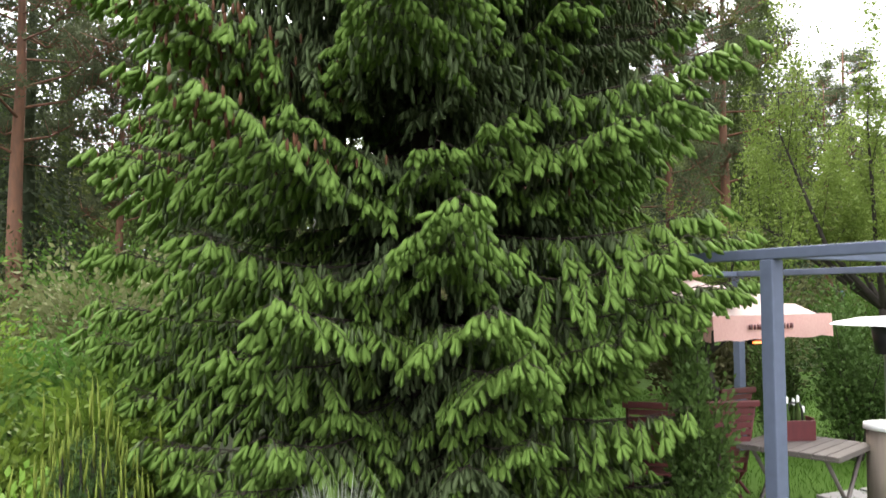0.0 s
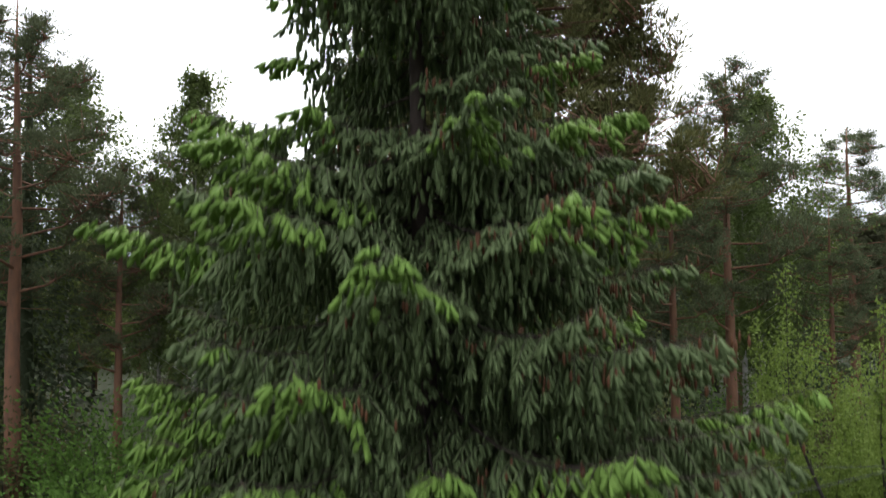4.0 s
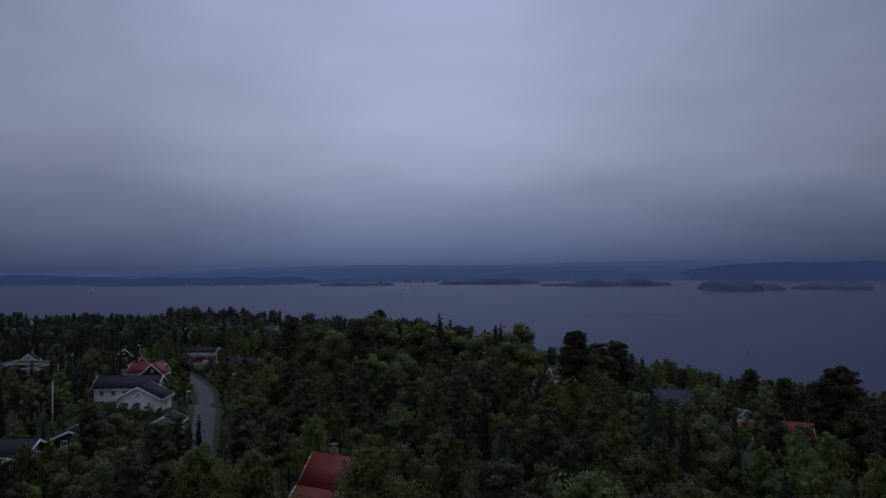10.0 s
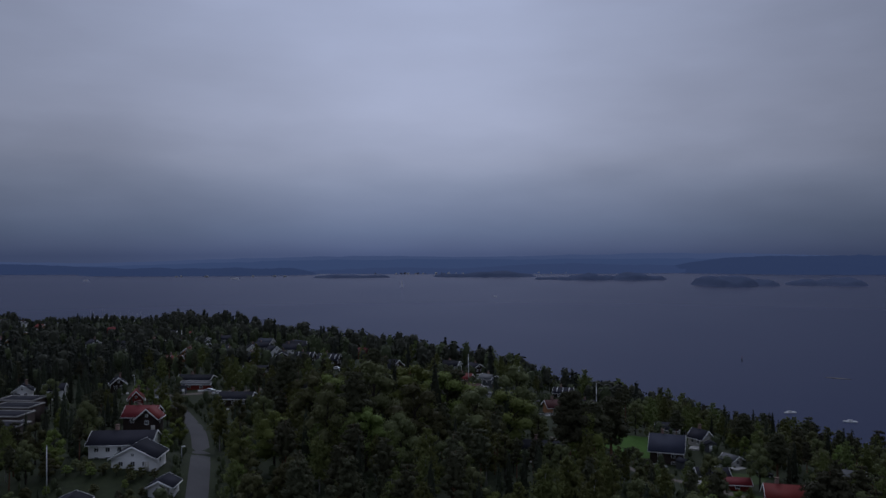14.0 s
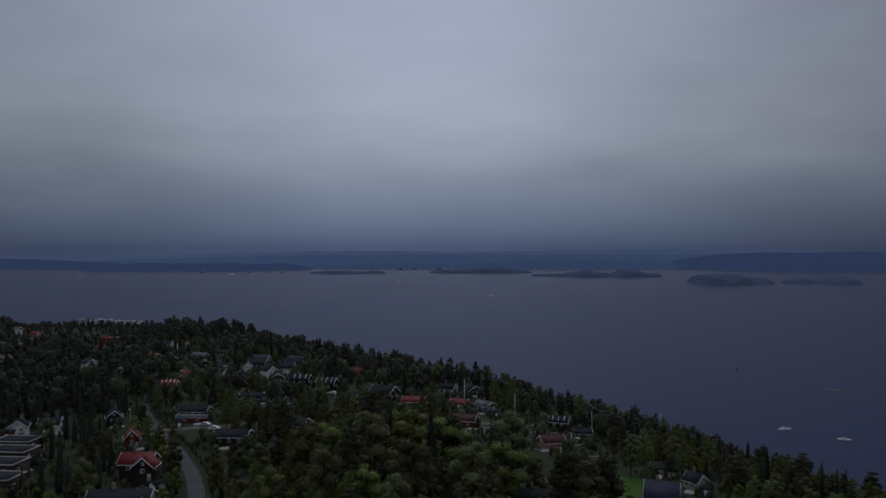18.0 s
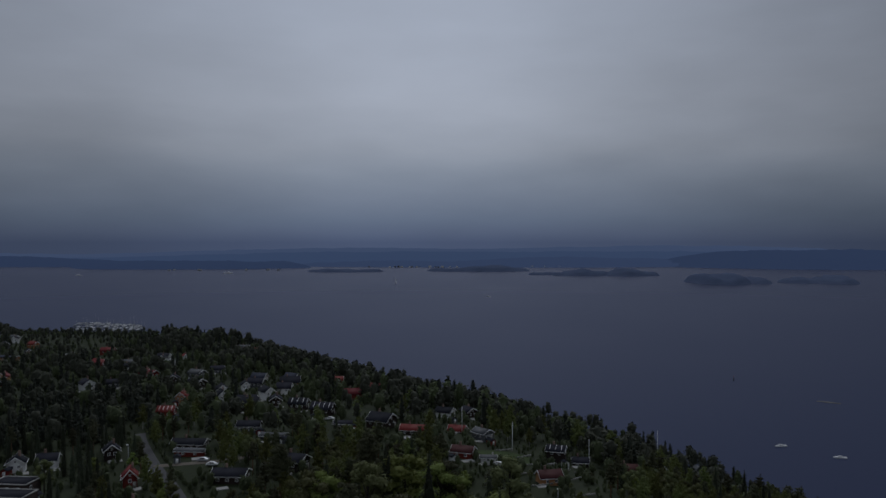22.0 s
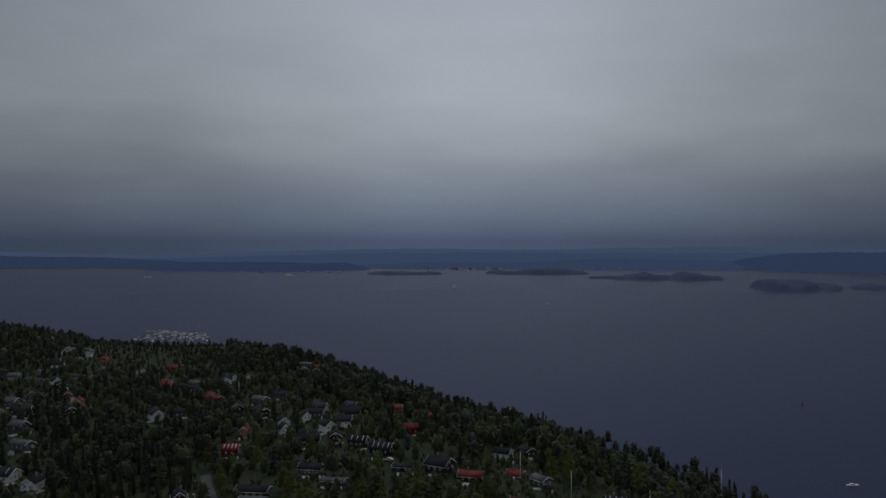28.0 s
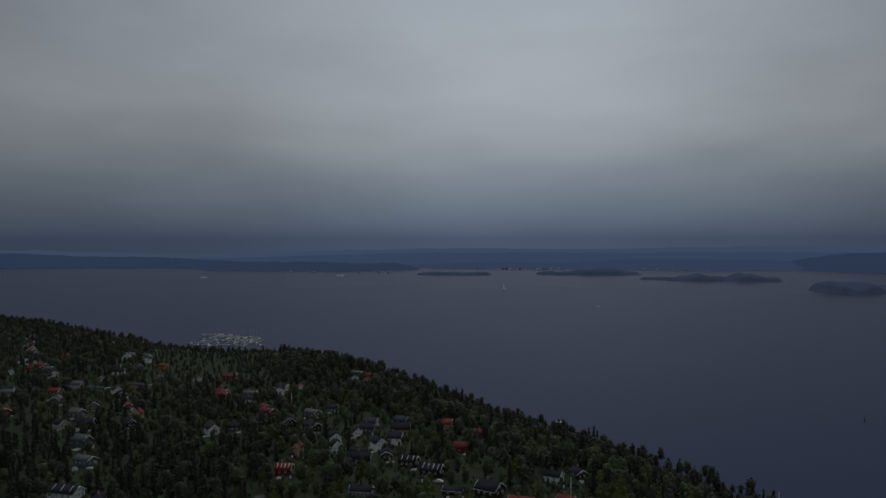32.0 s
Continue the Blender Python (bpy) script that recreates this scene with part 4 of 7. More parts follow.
SHED_WORDS = {"white_paint": "small white garden shed beside a house", "red_timber": "small red garden shed beside a house", "grey_paint": "small grey garden shed beside a house"}
for hx, hy, hr in [c for c in CLEAR[1:] if 150 < c[1] < 480]:
    toward = math.hypot(hx, hy)
    ux, uy = hx / toward, hy / toward
    side = yard_rng.choice((-1, 1))
    sx, sy = hx - ux * (hr + 1.5) + uy * side * (hr * 0.7), hy - uy * (hr + 1.5) - ux * side * (hr * 0.7)
    if all(math.hypot(sx - a, sy - b) > c + 1.5 for a, b, c in CLEAR[1:]) and yard_rng.random() < 0.5:
        wall_kind = yard_rng.choice(("white_paint", "red_timber", "grey_paint", "white_paint"))
        shed(sx, sy, yard_rng.uniform(-40, 40), wall_kind, SHED_WORDS[wall_kind])
    tx, ty = hx - ux * (hr + 0.6) - uy * side * (hr * 0.4), hy - uy * (hr + 0.6) + ux * side * (hr * 0.4)
    if all(math.hypot(tx - a, ty - b) > c for a, b, c in CLEAR[1:]):
        terrace = new("terrace", bevelled("terrace", M["concrete"], -yard_rng.uniform(1.4, 2.6), 1.6, -1.3, yard_rng.uniform(0.8, 1.5), -0.6, 0.25, 0.04))
        terrace.matrix_basis = pose(tx, ty, gz(tx, ty), 0, 0, yard_rng.uniform(0, 90))
        tagged(terrace, "pale concrete terrace beside a house", "terrace", "terraces in the gardens")
        CLEAR.append((tx, ty, 2.2))

# low dry-stone walls across the hillside gardens
wall_rng = np.random.default_rng(12)
for wx, wy, turn, count in ((26, 268, 15, 9), (33, 262, 30, 8), (38, 254, 10, 10), (44, 248, 25, 8), (30, 246, 20, 9), (27, 236, 5, 8), (46, 236, 35, 7), (33, 224, 20, 9), (44, 216, 10, 8), (36, 206, 25, 8), (24, 258, 80, 6), (52, 256, 20, 7), (40, 264, 60, 6)):
    stones = Soup()
    for i in range(count):
        size = wall_rng.uniform(0.32, 0.55)
        stones.add(*blob((size, size * 0.7, size * 0.62), wall_rng, 4, 6, 0.22, 0.0, (i * 0.8 + wall_rng.uniform(-0.15, 0.15), wall_rng.uniform(-0.2, 0.2), 0.25)))
    low_wall = new("garden_wall", stones.mesh("garden_wall", M["pale_stone"]))
    low_wall.matrix_basis = pose(wx, wy, gz(wx, wy), 0, 0, turn)
    tagged(low_wall, "low dry-stone wall of pale boulders in a hillside garden", "garden wall", "stone walls in the gardens")
    CLEAR.append((wx + 2.5, wy, 3.0))

import functools

# ---- trees ----


def bent_trunk(h, r, rng, sides=7, n=8, lean=0.03):
    t = np.linspace(0, 1, n)
    off = np.cumsum(rng.normal(size=(n, 2)) * lean * h / n * 0.6, axis=0)
    off -= off[0]
    p = np.column_stack([off, t * h])
    p[0, 2] = -0.4
    return p, r * (1 - t) ** 0.8 + 0.012 * h / 12


def at_height(p, z):
    return np.array([np.interp(z, p[:, 2], p[:, 0]), np.interp(z, p[:, 2], p[:, 1]), z])


def tuft(s, c, radius, n, size, rng, up=0.3, flat=0.6, slim=0.35, skin=0.0):
    """A clump of n leaves round c; with skin, sprays that face outwards instead of single leaves."""
    d = rng.normal(size=(n, 3)) * (1, 1, flat)
    d /= np.linalg.norm(d, axis=1)[:, None]
    if skin:
        pos = np.asarray(c) + d * (1, 1, flat) * radius * rng.uniform(0.6, 1.1, (n, 1))
        s.add(*fronds(pos, d + (0, 0, skin), size * rng.uniform(0.7, 1.4, n), size * slim * rng.uniform(0.8, 1.3, n), rng))
        return
    pos = np.asarray(c) + d * radius * rng.uniform(0.25, 1, (n, 1))
    s.add(*leaves(pos, d + (0, 0, up), size * rng.uniform(0.6, 1.3, n), size * slim * rng.uniform(0.7, 1.3, n), rng))


def pine_tree(h, seed, detail=1.0, crown=0.55, wide=0.17):
    rng = np.random.default_rng(seed)
    p, r = bent_trunk(h, 0.017 * h, rng)
    wood, leaf = Soup().add(*tube(p, r, 7)), Soup()
    n = int(26 * detail ** 0.5)
    for i in range(n):
        f = i / n
        z = h * (1 - crown + crown * f * 0.97)
        a = i * 2.4 + rng.uniform(-0.5, 0.5)
        reach = h * wide * (1.15 - f) ** 0.55 * rng.uniform(0.6, 1.25) * (0.55 if f < 0.12 else 1)
        b = at_height(p, z)
        out = np.array([math.cos(a), math.sin(a), 0])
        tip = b + out * reach + (0, 0, reach * rng.uniform(0.05, 0.45))
        mid = (b + tip) / 2 - (0, 0, reach * 0.08)
        wood.add(*tube([b, mid, tip], [0.003 * h * (1.1 - f), 0.002 * h, 0.0008 * h], 4, False))
        pads = 3 + int(2 * detail ** 0.4)
        for k in range(pads):
            c = b + (tip - b) * (0.45 + 0.6 * k / pads) + rng.normal(size=3) * reach * 0.16 * (1, 1, 0.5)
            tuft(leaf, c, reach * 0.30 + 0.12, int((11 if detail > 4 else 13) * detail), 0.16 if detail > 4 else 0.030 * h / detail ** 0.38 + 0.12, rng, 0.55, 0.45 if detail > 4 else 0.7, 0.2 if detail > 4 else 0.42, 0 if detail > 4 else 0.55)
        if detail < 4:
            leaf.add(*blob((reach * 0.34, reach * 0.34, reach * 0.25), rng, 3, 6, 0.3, 0.0, b + (tip - b) * rng.uniform(0.5, 0.8)))
    core = 0.3 if detail > 4 else 1.0
    leaf.add(*blob((core * h * wide * 0.42, core * h * wide * 0.42, h * crown * 0.36), rng, 5, 7, 0.3, 0.2, (*at_height(p, h * (1 - crown * 0.52))[:2], h * (1 - crown * 0.50))))
    return wood, leaf


def old_pine(h, seed, detail=1.0, crown=0.62, wide=0.19, limbs=15, full=1.12, pads=1.0):
    """A pine seen from close by: limbs that fork into many small needle tufts with gaps between them."""
    rng = np.random.default_rng(seed)
    p, r = bent_trunk(h, 0.016 * h, rng, 9, 10, 0.04)
    wood, leaf = Soup().add(*tube(p, r, 9)), Soup()
    n = int(limbs * detail ** 0.5)
    for i in range(n):
        f = i / n
        z = h * (1 - crown + crown * (f ** 0.85) * 0.96)
        a = i * 2.4 + rng.uniform(-0.6, 0.6)
        reach = h * wide * (full - f) ** 0.5 * rng.uniform(0.65, 1.18) * (0.7 if f < 0.1 else 1)
        b = at_height(p, z)
        out, across = np.array([math.cos(a), math.sin(a), 0]), np.array([-math.sin(a), math.cos(a), 0])
        tip = b + out * reach + (0, 0, reach * rng.uniform(0.1, 0.5) * (1.15 - 0.7 * f))
        mid = (b + tip) / 2 - (0, 0, reach * 0.1)
        wood.add(*tube([b, mid, tip], [0.0036 * h * (1.1 - f), 0.002 * h, 0.0007 * h], 5, False))
        m = int((9 + 4.2 * reach * detail ** 0.4) * pads)
        for _ in range(m):
            t = rng.uniform(0.35, 1.0) ** 0.7
            c0 = b + (mid - b) * min(1, 2 * t) + (tip - mid) * max(0, 2 * t - 1)
            c = c0 + across * rng.normal() * reach * 0.22 + (0, 0, abs(rng.normal()) * 0.12 * reach) + rng.normal(size=3) * 0.1
            wood.add(*tube([c0, c], [0.0012 * h, 0.0006 * h], 3, False))
            k = int(30 + 2 * detail)
            d = rng.normal(size=(k, 3)) * (1, 1, 0.7) + (0, 0, 0.55)
            d /= np.linalg.norm(d, axis=1)[:, None]
            q = c + d * 0.24 * rng.uniform(0, 1, (k, 1)) * (1.2, 1.2, 0.8)
            leaf.add(*leaves(q, d + (0, 0, 0.5), 0.13 * rng.uniform(0.7, 1.2, k), 0.034, rng, 0.35))
    return wood, leaf


def spruce_tree(h, seed, detail=1.0, wide=0.17, low=0.06):
    rng = np.random.default_rng(seed)
    p, r = bent_trunk(h, 0.014 * h, rng, lean=0.01)
    wood, leaf = Soup().add(*tube(p, r, 6)), Soup()
    n = int(58 * detail ** 0.5)
    for i in range(n):
        f = (i / n) ** 0.9
        z = h * (low + (0.985 - low) * f)
        a = i * 2.4 + rng.uniform(-0.4, 0.4)
        reach = (h * wide * (1 - f) ** 0.85 + 0.03 * h * (f < 0.97)) * rng.uniform(0.65, 1.15)
        b = at_height(p, z)
        out = np.array([math.cos(a), math.sin(a), 0])
        k = max(4, int(9 * detail ** (1.3 if detail > 4 else 1.0) * (0.35 + 0.65 * (1 - f))))
        u = np.sort(rng.uniform(0.15, 1.0, k))
        c = b + out * reach * u[:, None] + np.column_stack([np.zeros((k, 2)), -0.35 * reach * u ** 1.6 + 0.1 * reach * u ** 4])
        c += rng.normal(size=(k, 3)) * reach * 0.1
        d = out * 0.9 + np.column_stack([rng.normal(size=(k, 2)) * 0.6, -0.25 - 0.5 * rng.random(k)])
        s = (0.075 * h / detail ** (0.8 if detail > 4 else 0.35)) * (0.45 + 0.6 * (1 - f))
        if detail > 4:
            leaf.add(*leaves(c, d, s * rng.uniform(0.7, 1.3, k), s * 0.42, rng, 0.3))
        else:
            leaf.add(*fronds(c, np.tile(out * 0.7 + (0, 0, 0.75), (k, 1)), s * rng.uniform(0.8, 1.4, k), s * 0.46, rng, 0.35, d))
    core = 0.3 if detail > 4 else 1.0
    leaf.add(*blob((core * h * wide * 0.62, core * h * wide * 0.62, h * 0.46), rng, 6, 7, 0.2, 0.95, (0, 0, h * 0.46)))
    return wood, leaf


def birch_tree(h, seed, detail=1.0, wide=0.15):
    rng = np.random.default_rng(seed)
    p, r = bent_trunk(h, 0.011 * h, rng)
    wood, leaf = Soup().add(*tube(p, r, 6)), Soup()
    n = int(30 * detail ** 0.5)
    for i in range(n):
        f = i / n
        z = h * (0.22 + 0.76 * f)
        a = i * 2.4 + rng.uniform(-0.6, 0.6)
        reach = h * wide * (0.35 + 1.25 * math.sin(math.pi * min(1, 0.22 + 0.78 * f)) ** 0.8) * rng.uniform(0.55, 1.1) * (0.35 + 0.65 * (1 - f) ** 0.4)
        b = at_height(p, z)
        out = np.array([math.cos(a), math.sin(a), 0.0])
        tip = b + out * reach + (0, 0, reach * rng.uniform(0.3, 0.8))
        if detail > 4:
            wood.add(*tube([b, (b + tip) / 2, tip], [0.0009 * h, 0.0006 * h, 0.0003 * h], 3, False))
        for k in range(4):
            c = b + (tip - b) * (0.4 + 0.22 * k) + rng.normal(size=3) * reach * 0.2
            tuft(leaf, c, reach * 0.34 + 0.1, int(13 * detail), 0.17 if detail > 4 else 0.029 * h / detail ** 0.42 + 0.08, rng, -0.5, 0.9, 0.6, 0 if detail > 4 else 0.25)
        if detail < 4:
            leaf.add(*blob((reach * 0.26, reach * 0.26, reach * 0.30), rng, 3, 5, 0.3, 0.0, b + (tip - b) * rng.uniform(0.45, 0.75)))
    core = 0.3 if detail > 4 else 1.0
    leaf.add(*blob((core * h * wide * 0.45, core * h * wide * 0.45, h * 0.26), rng, 5, 7, 0.28, 0.25, (0, 0, h * 0.56)))
    return wood, leaf


def broad_tree(h, seed, detail=1.0, wide=0.27):
    """A broadleaved tree: limbs that end in rounded lobes of leaf clumps, so that the outline is uneven with gaps."""
    rng = np.random.default_rng(seed)
    p, r = bent_trunk(h * 0.85, 0.02 * h, rng)
    wood, leaf = Soup().add(*tube(p, r, 7)), Soup()
    lobes = 12
    n = max(3, int(4.4 * detail ** 0.4))
    for i in range(lobes):
        f = (i + 0.5) / lobes
        a = i * 2.4 + rng.uniform(-0.4, 0.4)
        out = wide * h * math.sin(math.pi * min(1.0, 0.16 + 0.80 * f)) ** 0.8 * rng.uniform(0.45, 0.85)
        c = np.array([math.cos(a) * out, math.sin(a) * out, h * (0.30 + 0.58 * f)])
        size = h * rng.uniform(0.09, 0.17) * (1.1 - 0.35 * f)
        b = at_height(p, min(c[2] * 0.75, h * 0.6))
        wood.add(*tube([b, (b + c) / 2 + (0, 0, 0.03 * h), c], [0.008 * h, 0.005 * h, 0.001 * h], 4, False))
        if detail < 4:
            leaf.add(*blob((size * 0.62, size * 0.62, size * 0.56), rng, 4, 6, 0.24, 0.0, c))
            tuft(leaf, c, size * 0.86, int(95 * detail ** 0.8), 0.036 * h / detail ** 0.42 + 0.08, rng, 0, 0.85, 0.62, 0.3)
            continue
        for _ in range(n):
            v = rng.normal(size=3) + (0, 0, 0.25)
            v /= np.linalg.norm(v)
            tuft(leaf, c + v * size * rng.uniform(0.5, 0.95), size * 0.62, int(34 * detail), 0.14, rng, 0.1, 0.8, 0.62)
    return wood, leaf


KINDS = {"pine": (pine_tree, "bark_pine", "pine_needle"), "spruce": (spruce_tree, "bark_spruce", "wood_spruce"), "birch": (birch_tree, "bark_birch", "birch_leaf"), "broadleaf": (broad_tree, "bark_dark", "broad_leaf")}
WORDS = {"pine": "tall pine with a reddish trunk and dark crown", "spruce": "dark green conical spruce", "birch": "slender birch with fresh green leaves", "broadleaf": "leafy broadleaved tree with a rounded crown"}
TALL = 14.0
HERO = 10.0
STOCK = {}


def tree_meshes(kind, variant, detail):
    key = kind, variant, detail
    if key not in STOCK:
        fn, bark, leaf = KINDS[kind]
        if kind == "broadleaf" and variant > 2:
            leaf = "fresh_leaf"
        if detail > 4:
            leaf = "near_" + kind
            fn = old_pine if kind == "pine" else fn
        if detail == HERO:
            leaf = "pine_tuft"
            fn = functools.partial(old_pine, wide=0.245, crown=0.70, limbs=22, full=1.17, pads=1.45)
        w, l = fn(TALL, 100 + variant * 7 + len(kind), detail)
        STOCK[key] = w.mesh("trunk", M[bark], True), l.mesh("crown", M[leaf])
    return STOCK[key]


def plant_tree(kind, x, y, top, variant=0, detail=1.0, slim=1.0, turn=0.0, label="", z=None):
    """A tree at x, y whose tip stands at the height top."""
    z = gz(x, y) - 0.1 if z is None else z
    s = (top - z) / TALL
    ob = empty(kind + "_tree", pose(x, y, z, 0, 0, turn) @ Matrix.Diagonal((s * slim, s * slim, s, 1)), label or WORDS[kind], "tree", kind + " trees on the slope")
    trunk, crown = tree_meshes(kind, variant, detail)
    part("trunk", trunk, ob)
    part("crown", crown, ob)
    return ob


# open views: x, y, half width and height of what is seen, and the height of the eye that sees it
VIEWS = [(55.5, 178, 5.5, -9.5, 33), (50, 189, 7, -9, 33), (59.5, 147, 3, -6, 33), (62.5, 133.5, 4.5, -5.5, 33), (26.5, 174, 7, -3.5, 36), (68, 190, 3, -7.5, 36), (68.6, 172, 3, -8, 36), (38.5, 229, 6, -7, 46), (33, 222, 6, -8.5, 48), (48, 268, 6, -12.5, 46),
         (14, 254, 5, -5.5, 52), (23, 286, 6, -8.5, 52), (14, 295, 5, -10, 52), (40, 250, 7, -11, 50), (-55, 141, 10, -3.5, 33), (-44.5, 130, 4.5, -3.0, 33), (-63, 128, 2.5, 0, 33), (-66, 178, 6, -1, 33), (-80, 212, 4, 0, 36), (-60, 108, 9, -2, 33),
         (-75, 246, 8, -1.5, 36)]


def view_cap(x, y):
    """The height that a tree may reach before it hides a house on the slope from a camera high over the garden."""
    cap = 99.0
    for hx, hy, hr, hz, eye in VIEWS:
        far = math.hypot(hx, hy)
        along = (x * hx + y * hy) / far
        if 0.3 * far < along < far and abs(x * hy - y * hx) / far < hr * (0.45 + 0.55 * along / far):
            cap = min(cap, eye + (hz - eye) * along / far)
    return cap


# trees that stand out, by bearing and distance from the garden
NEAR = 5.0
PLANTED = []


def stand_out(kind, side, ahead, top, variant=0, detail=NEAR, slim=1.0, turn=0.0, label=""):
    if ahead > 60 and not (kind == "pine" and 24 < side < 36 and ahead < 147) and top > view_cap(side, ahead):
        top = max(view_cap(side, ahead), gz(side, ahead) + 2.0)
    PLANTED.append((side, ahead, 2.0))
    if detail == NEAR and ahead > 38:
        detail = 3.6
    plant_tree(kind, side, ahead, top, variant, detail, slim, turn, label)


stand_out("pine", 1.7, 17.3, 16.75, 0, HERO, 1.0, 250, "big old pine with a broad layered crown")
stand_out("spruce", -13.4, 24.5, 15.7, 0, NEAR, 0.9, 0)
stand_out("pine", -12.2, 21.8, 15.0, 1, NEAR, 1.0, 90)
stand_out("birch", -14.2, 28.5, 15.1, 0, NEAR, 0.9)
stand_out("spruce", -2.6, 26.0, 15.7, 1, NEAR, 0.8, 50)
stand_out("birch", 12.4, 30.0, 14.3, 1, NEAR, 0.9, 20)
stand_out("pine", 19.2, 36.2, 14.0, 2, NEAR, 1.1, 10)
stand_out("pine", 8.8, 23.8, 13.6, 1, NEAR, 0.9, 200)
stand_out("birch", 10.5, 27.0, 11.5, 2, NEAR, 0.9, 75)
stand_out("birch", -8.3, 25.5, 14.0, 1, NEAR, 0.65, 160)
stand_out("spruce", -5.6, 19.0, 9.0, 0, NEAR, 0.85, 20)
stand_out("birch", -10.6, 28.5, 10.8, 2, NEAR, 0.8, 100)
stand_out("spruce", -10.0, 33.0, 13.4, 1, NEAR, 0.8, 140)
stand_out("birch", -16.5, 27.0, 11.0, 2, NEAR, 0.8, 10)
stand_out("broadleaf", -19.5, 27.0, 9.5, 0, NEAR, 0.8, 10)
stand_out("birch", 7.9, 40.0, 14.5, 0, NEAR, 1.0, 40)
stand_out("broadleaf", -14.0, 44.0, 12.6, 1, NEAR, 0.9, 40)
stand_out("birch", -20.5, 42.0, 10.0, 2, NEAR, 0.95, 70)
for side, ahead, top, kind, v in ((-10.2, 24.0, 10.6, "pine", 1), (-9.8, 29.0, 12.4, "pine", 0), (-6.8, 27.0, 12.2, "birch", 2), (-5.0, 30.0, 10.2, "pine", 2),
                                  (-19.0, 33.0, 13.2, "spruce", 0), (-4.0, 23.5, 10.6, "birch", 0), (0.8, 25.0, 12.0, "spruce", 0), (3.4, 24.0, 12.0, "pine", 1), (5.8, 26.5, 12.5, "pine", 0), (6.6, 22.0, 10.8, "pine", 2),
                                  (2.0, 33.0, 12.8, "spruce", 1), (9.8, 34.0, 12.2, "spruce", 0), (12.6, 25.0, 9.0, "pine", 0), (16.0, 33.5, 11.0, "spruce", 1), (-22.0, 37.0, 12.4, "birch", 1), (14.6, 38.0, 12.0, "pine", 1)):
    stand_out(kind, side, ahead, top, v, NEAR, 0.95, 57 * v + 20 * side)
for k in range(11):
    px = -11.0 + 1.55 * k
    far = 168 + 17 * math.sin(k * 2.1)
    stand_out(("broadleaf", "spruce", "pine", "broadleaf", "spruce")[k % 5], far * math.tan(radians(px * 0.98 + 2.2)), far, 22.0 - far * ((0.038 if 2 < k < 10 else 0.047) + 0.010 * math.sin(k * 1.7) + 0.0014 * k), k % 3, 1.3, 1.1, 40 * k)
stand_out("pine", 31.0, 142.0, 10.8, 0, 1.3, 1.25, 200)
stand_out("broadleaf", 22.5, 141.0, 10.0, 1, 1.3, 1.0, 200)
stand_out("broadleaf", 27.5, 139.0, 11.2, 3, 1.3, 1.0, 20)
stand_out("pine", 35.0, 146.0, 10.6, 2, 1.3, 1.2, 20)
stand_out("birch", -4.6, 56.0, 13.0, 1, NEAR, 1.0, 200)
stand_out("broadleaf", -6.4, 59.5, 7.0, 0, NEAR, 0.85, 250)
stand_out("broadleaf", -2.2, 60.0, 12.2, 2, NEAR, 0.9, 20)
stand_out("broadleaf", -47.0, 127.0, 0.8, 1, 1.3, 1.3, 10)
stand_out("broadleaf", -50.5, 131.0, -0.6, 0, 1.3, 1.5, 90)
stand_out("broadleaf", -56.0, 133.0, -0.2, 2, 1.3, 1.5, 50)
stand_out("broadleaf", -60.5, 136.5, 0.6, 1, 1.3, 1.3, 150)
for k in range(7):
    stand_out("broadleaf", -60.0 + 2.1 * k, 133.8 - 0.4 * (k % 2), 0.5 + 0.3 * (k % 3), k % 3, 1.3, 1.5, 50 * k, "low leafy garden bush in front of a white house")
bush_rng = random.Random(8)
for k in range(64):
    bx, by = bush_rng.uniform(-68, -41), bush_rng.uniform(107, 137)
    if all(math.hypot(bx - hx, by - hy) > hr for hx, hy, hr in ((-61, 106, 9), (-66, 106, 8), (-55.5, 120, 5.5), (-52.2, 139.6, 6), (-57, 146, 9), (-44.5, 130, 4.5), (-42, 122.5, 3.5), (-47, 122, 3))):
        tall = bush_rng.choice((1.2, 1.8, 2.4, 3.0, 4.6))
        stand_out("broadleaf", bx, by, gz(bx, by) + tall, k % 4, 1.3, 1.7 if tall < 2.5 else 1.2, 40 * k, "rounded leafy bush in the grounds of a white house")
for k in range(46):
    bx, by = bush_rng.uniform(20, 66), bush_rng.uniform(182, 246)
    if bx < 0.27 * by + 6 and math.hypot(bx - 50, by - 188.5) > 6.5 and all(math.hypot(bx - hx, by - hy) > hr + 1 for hx, hy, hr in CLEAR[1:]):
        tall = bush_rng.choice((1.2, 1.8, 2.6, 3.4, 4.4))
        stand_out("broadleaf", bx, by, gz(bx, by) + tall, k % 4, 1.3, 1.6 if tall < 2.5 else 1.2, 40 * k, "rounded leafy bush in a hillside garden")
stand_out("birch", -12.0, 52.0, 13.0, 1, NEAR, 1.0, 120)
stand_out("birch", -16.5, 55.0, 12.6, 2, NEAR, 1.0, 200)
stand_out("broadleaf", -6.0, 58.0, 8.6, 0, NEAR, 0.9, 200)
stand_out("broadleaf", -3.5, 63.0, 10.5, 1, NEAR, 1.0, 100)
stand_out("broadleaf", -13.2, 62.0, 4.6, 2, NEAR, 0.8, 100)
stand_out("pine", 4.0, 48.0, 13.0, 2, NEAR, 1.1, 100)
stand_out("birch", 15.0, 45.0, 12.4, 2, NEAR, 1.0, 10)
stand_out("spruce", 22.0, 48.0, 12.4, 0, NEAR, 1.0, 10)
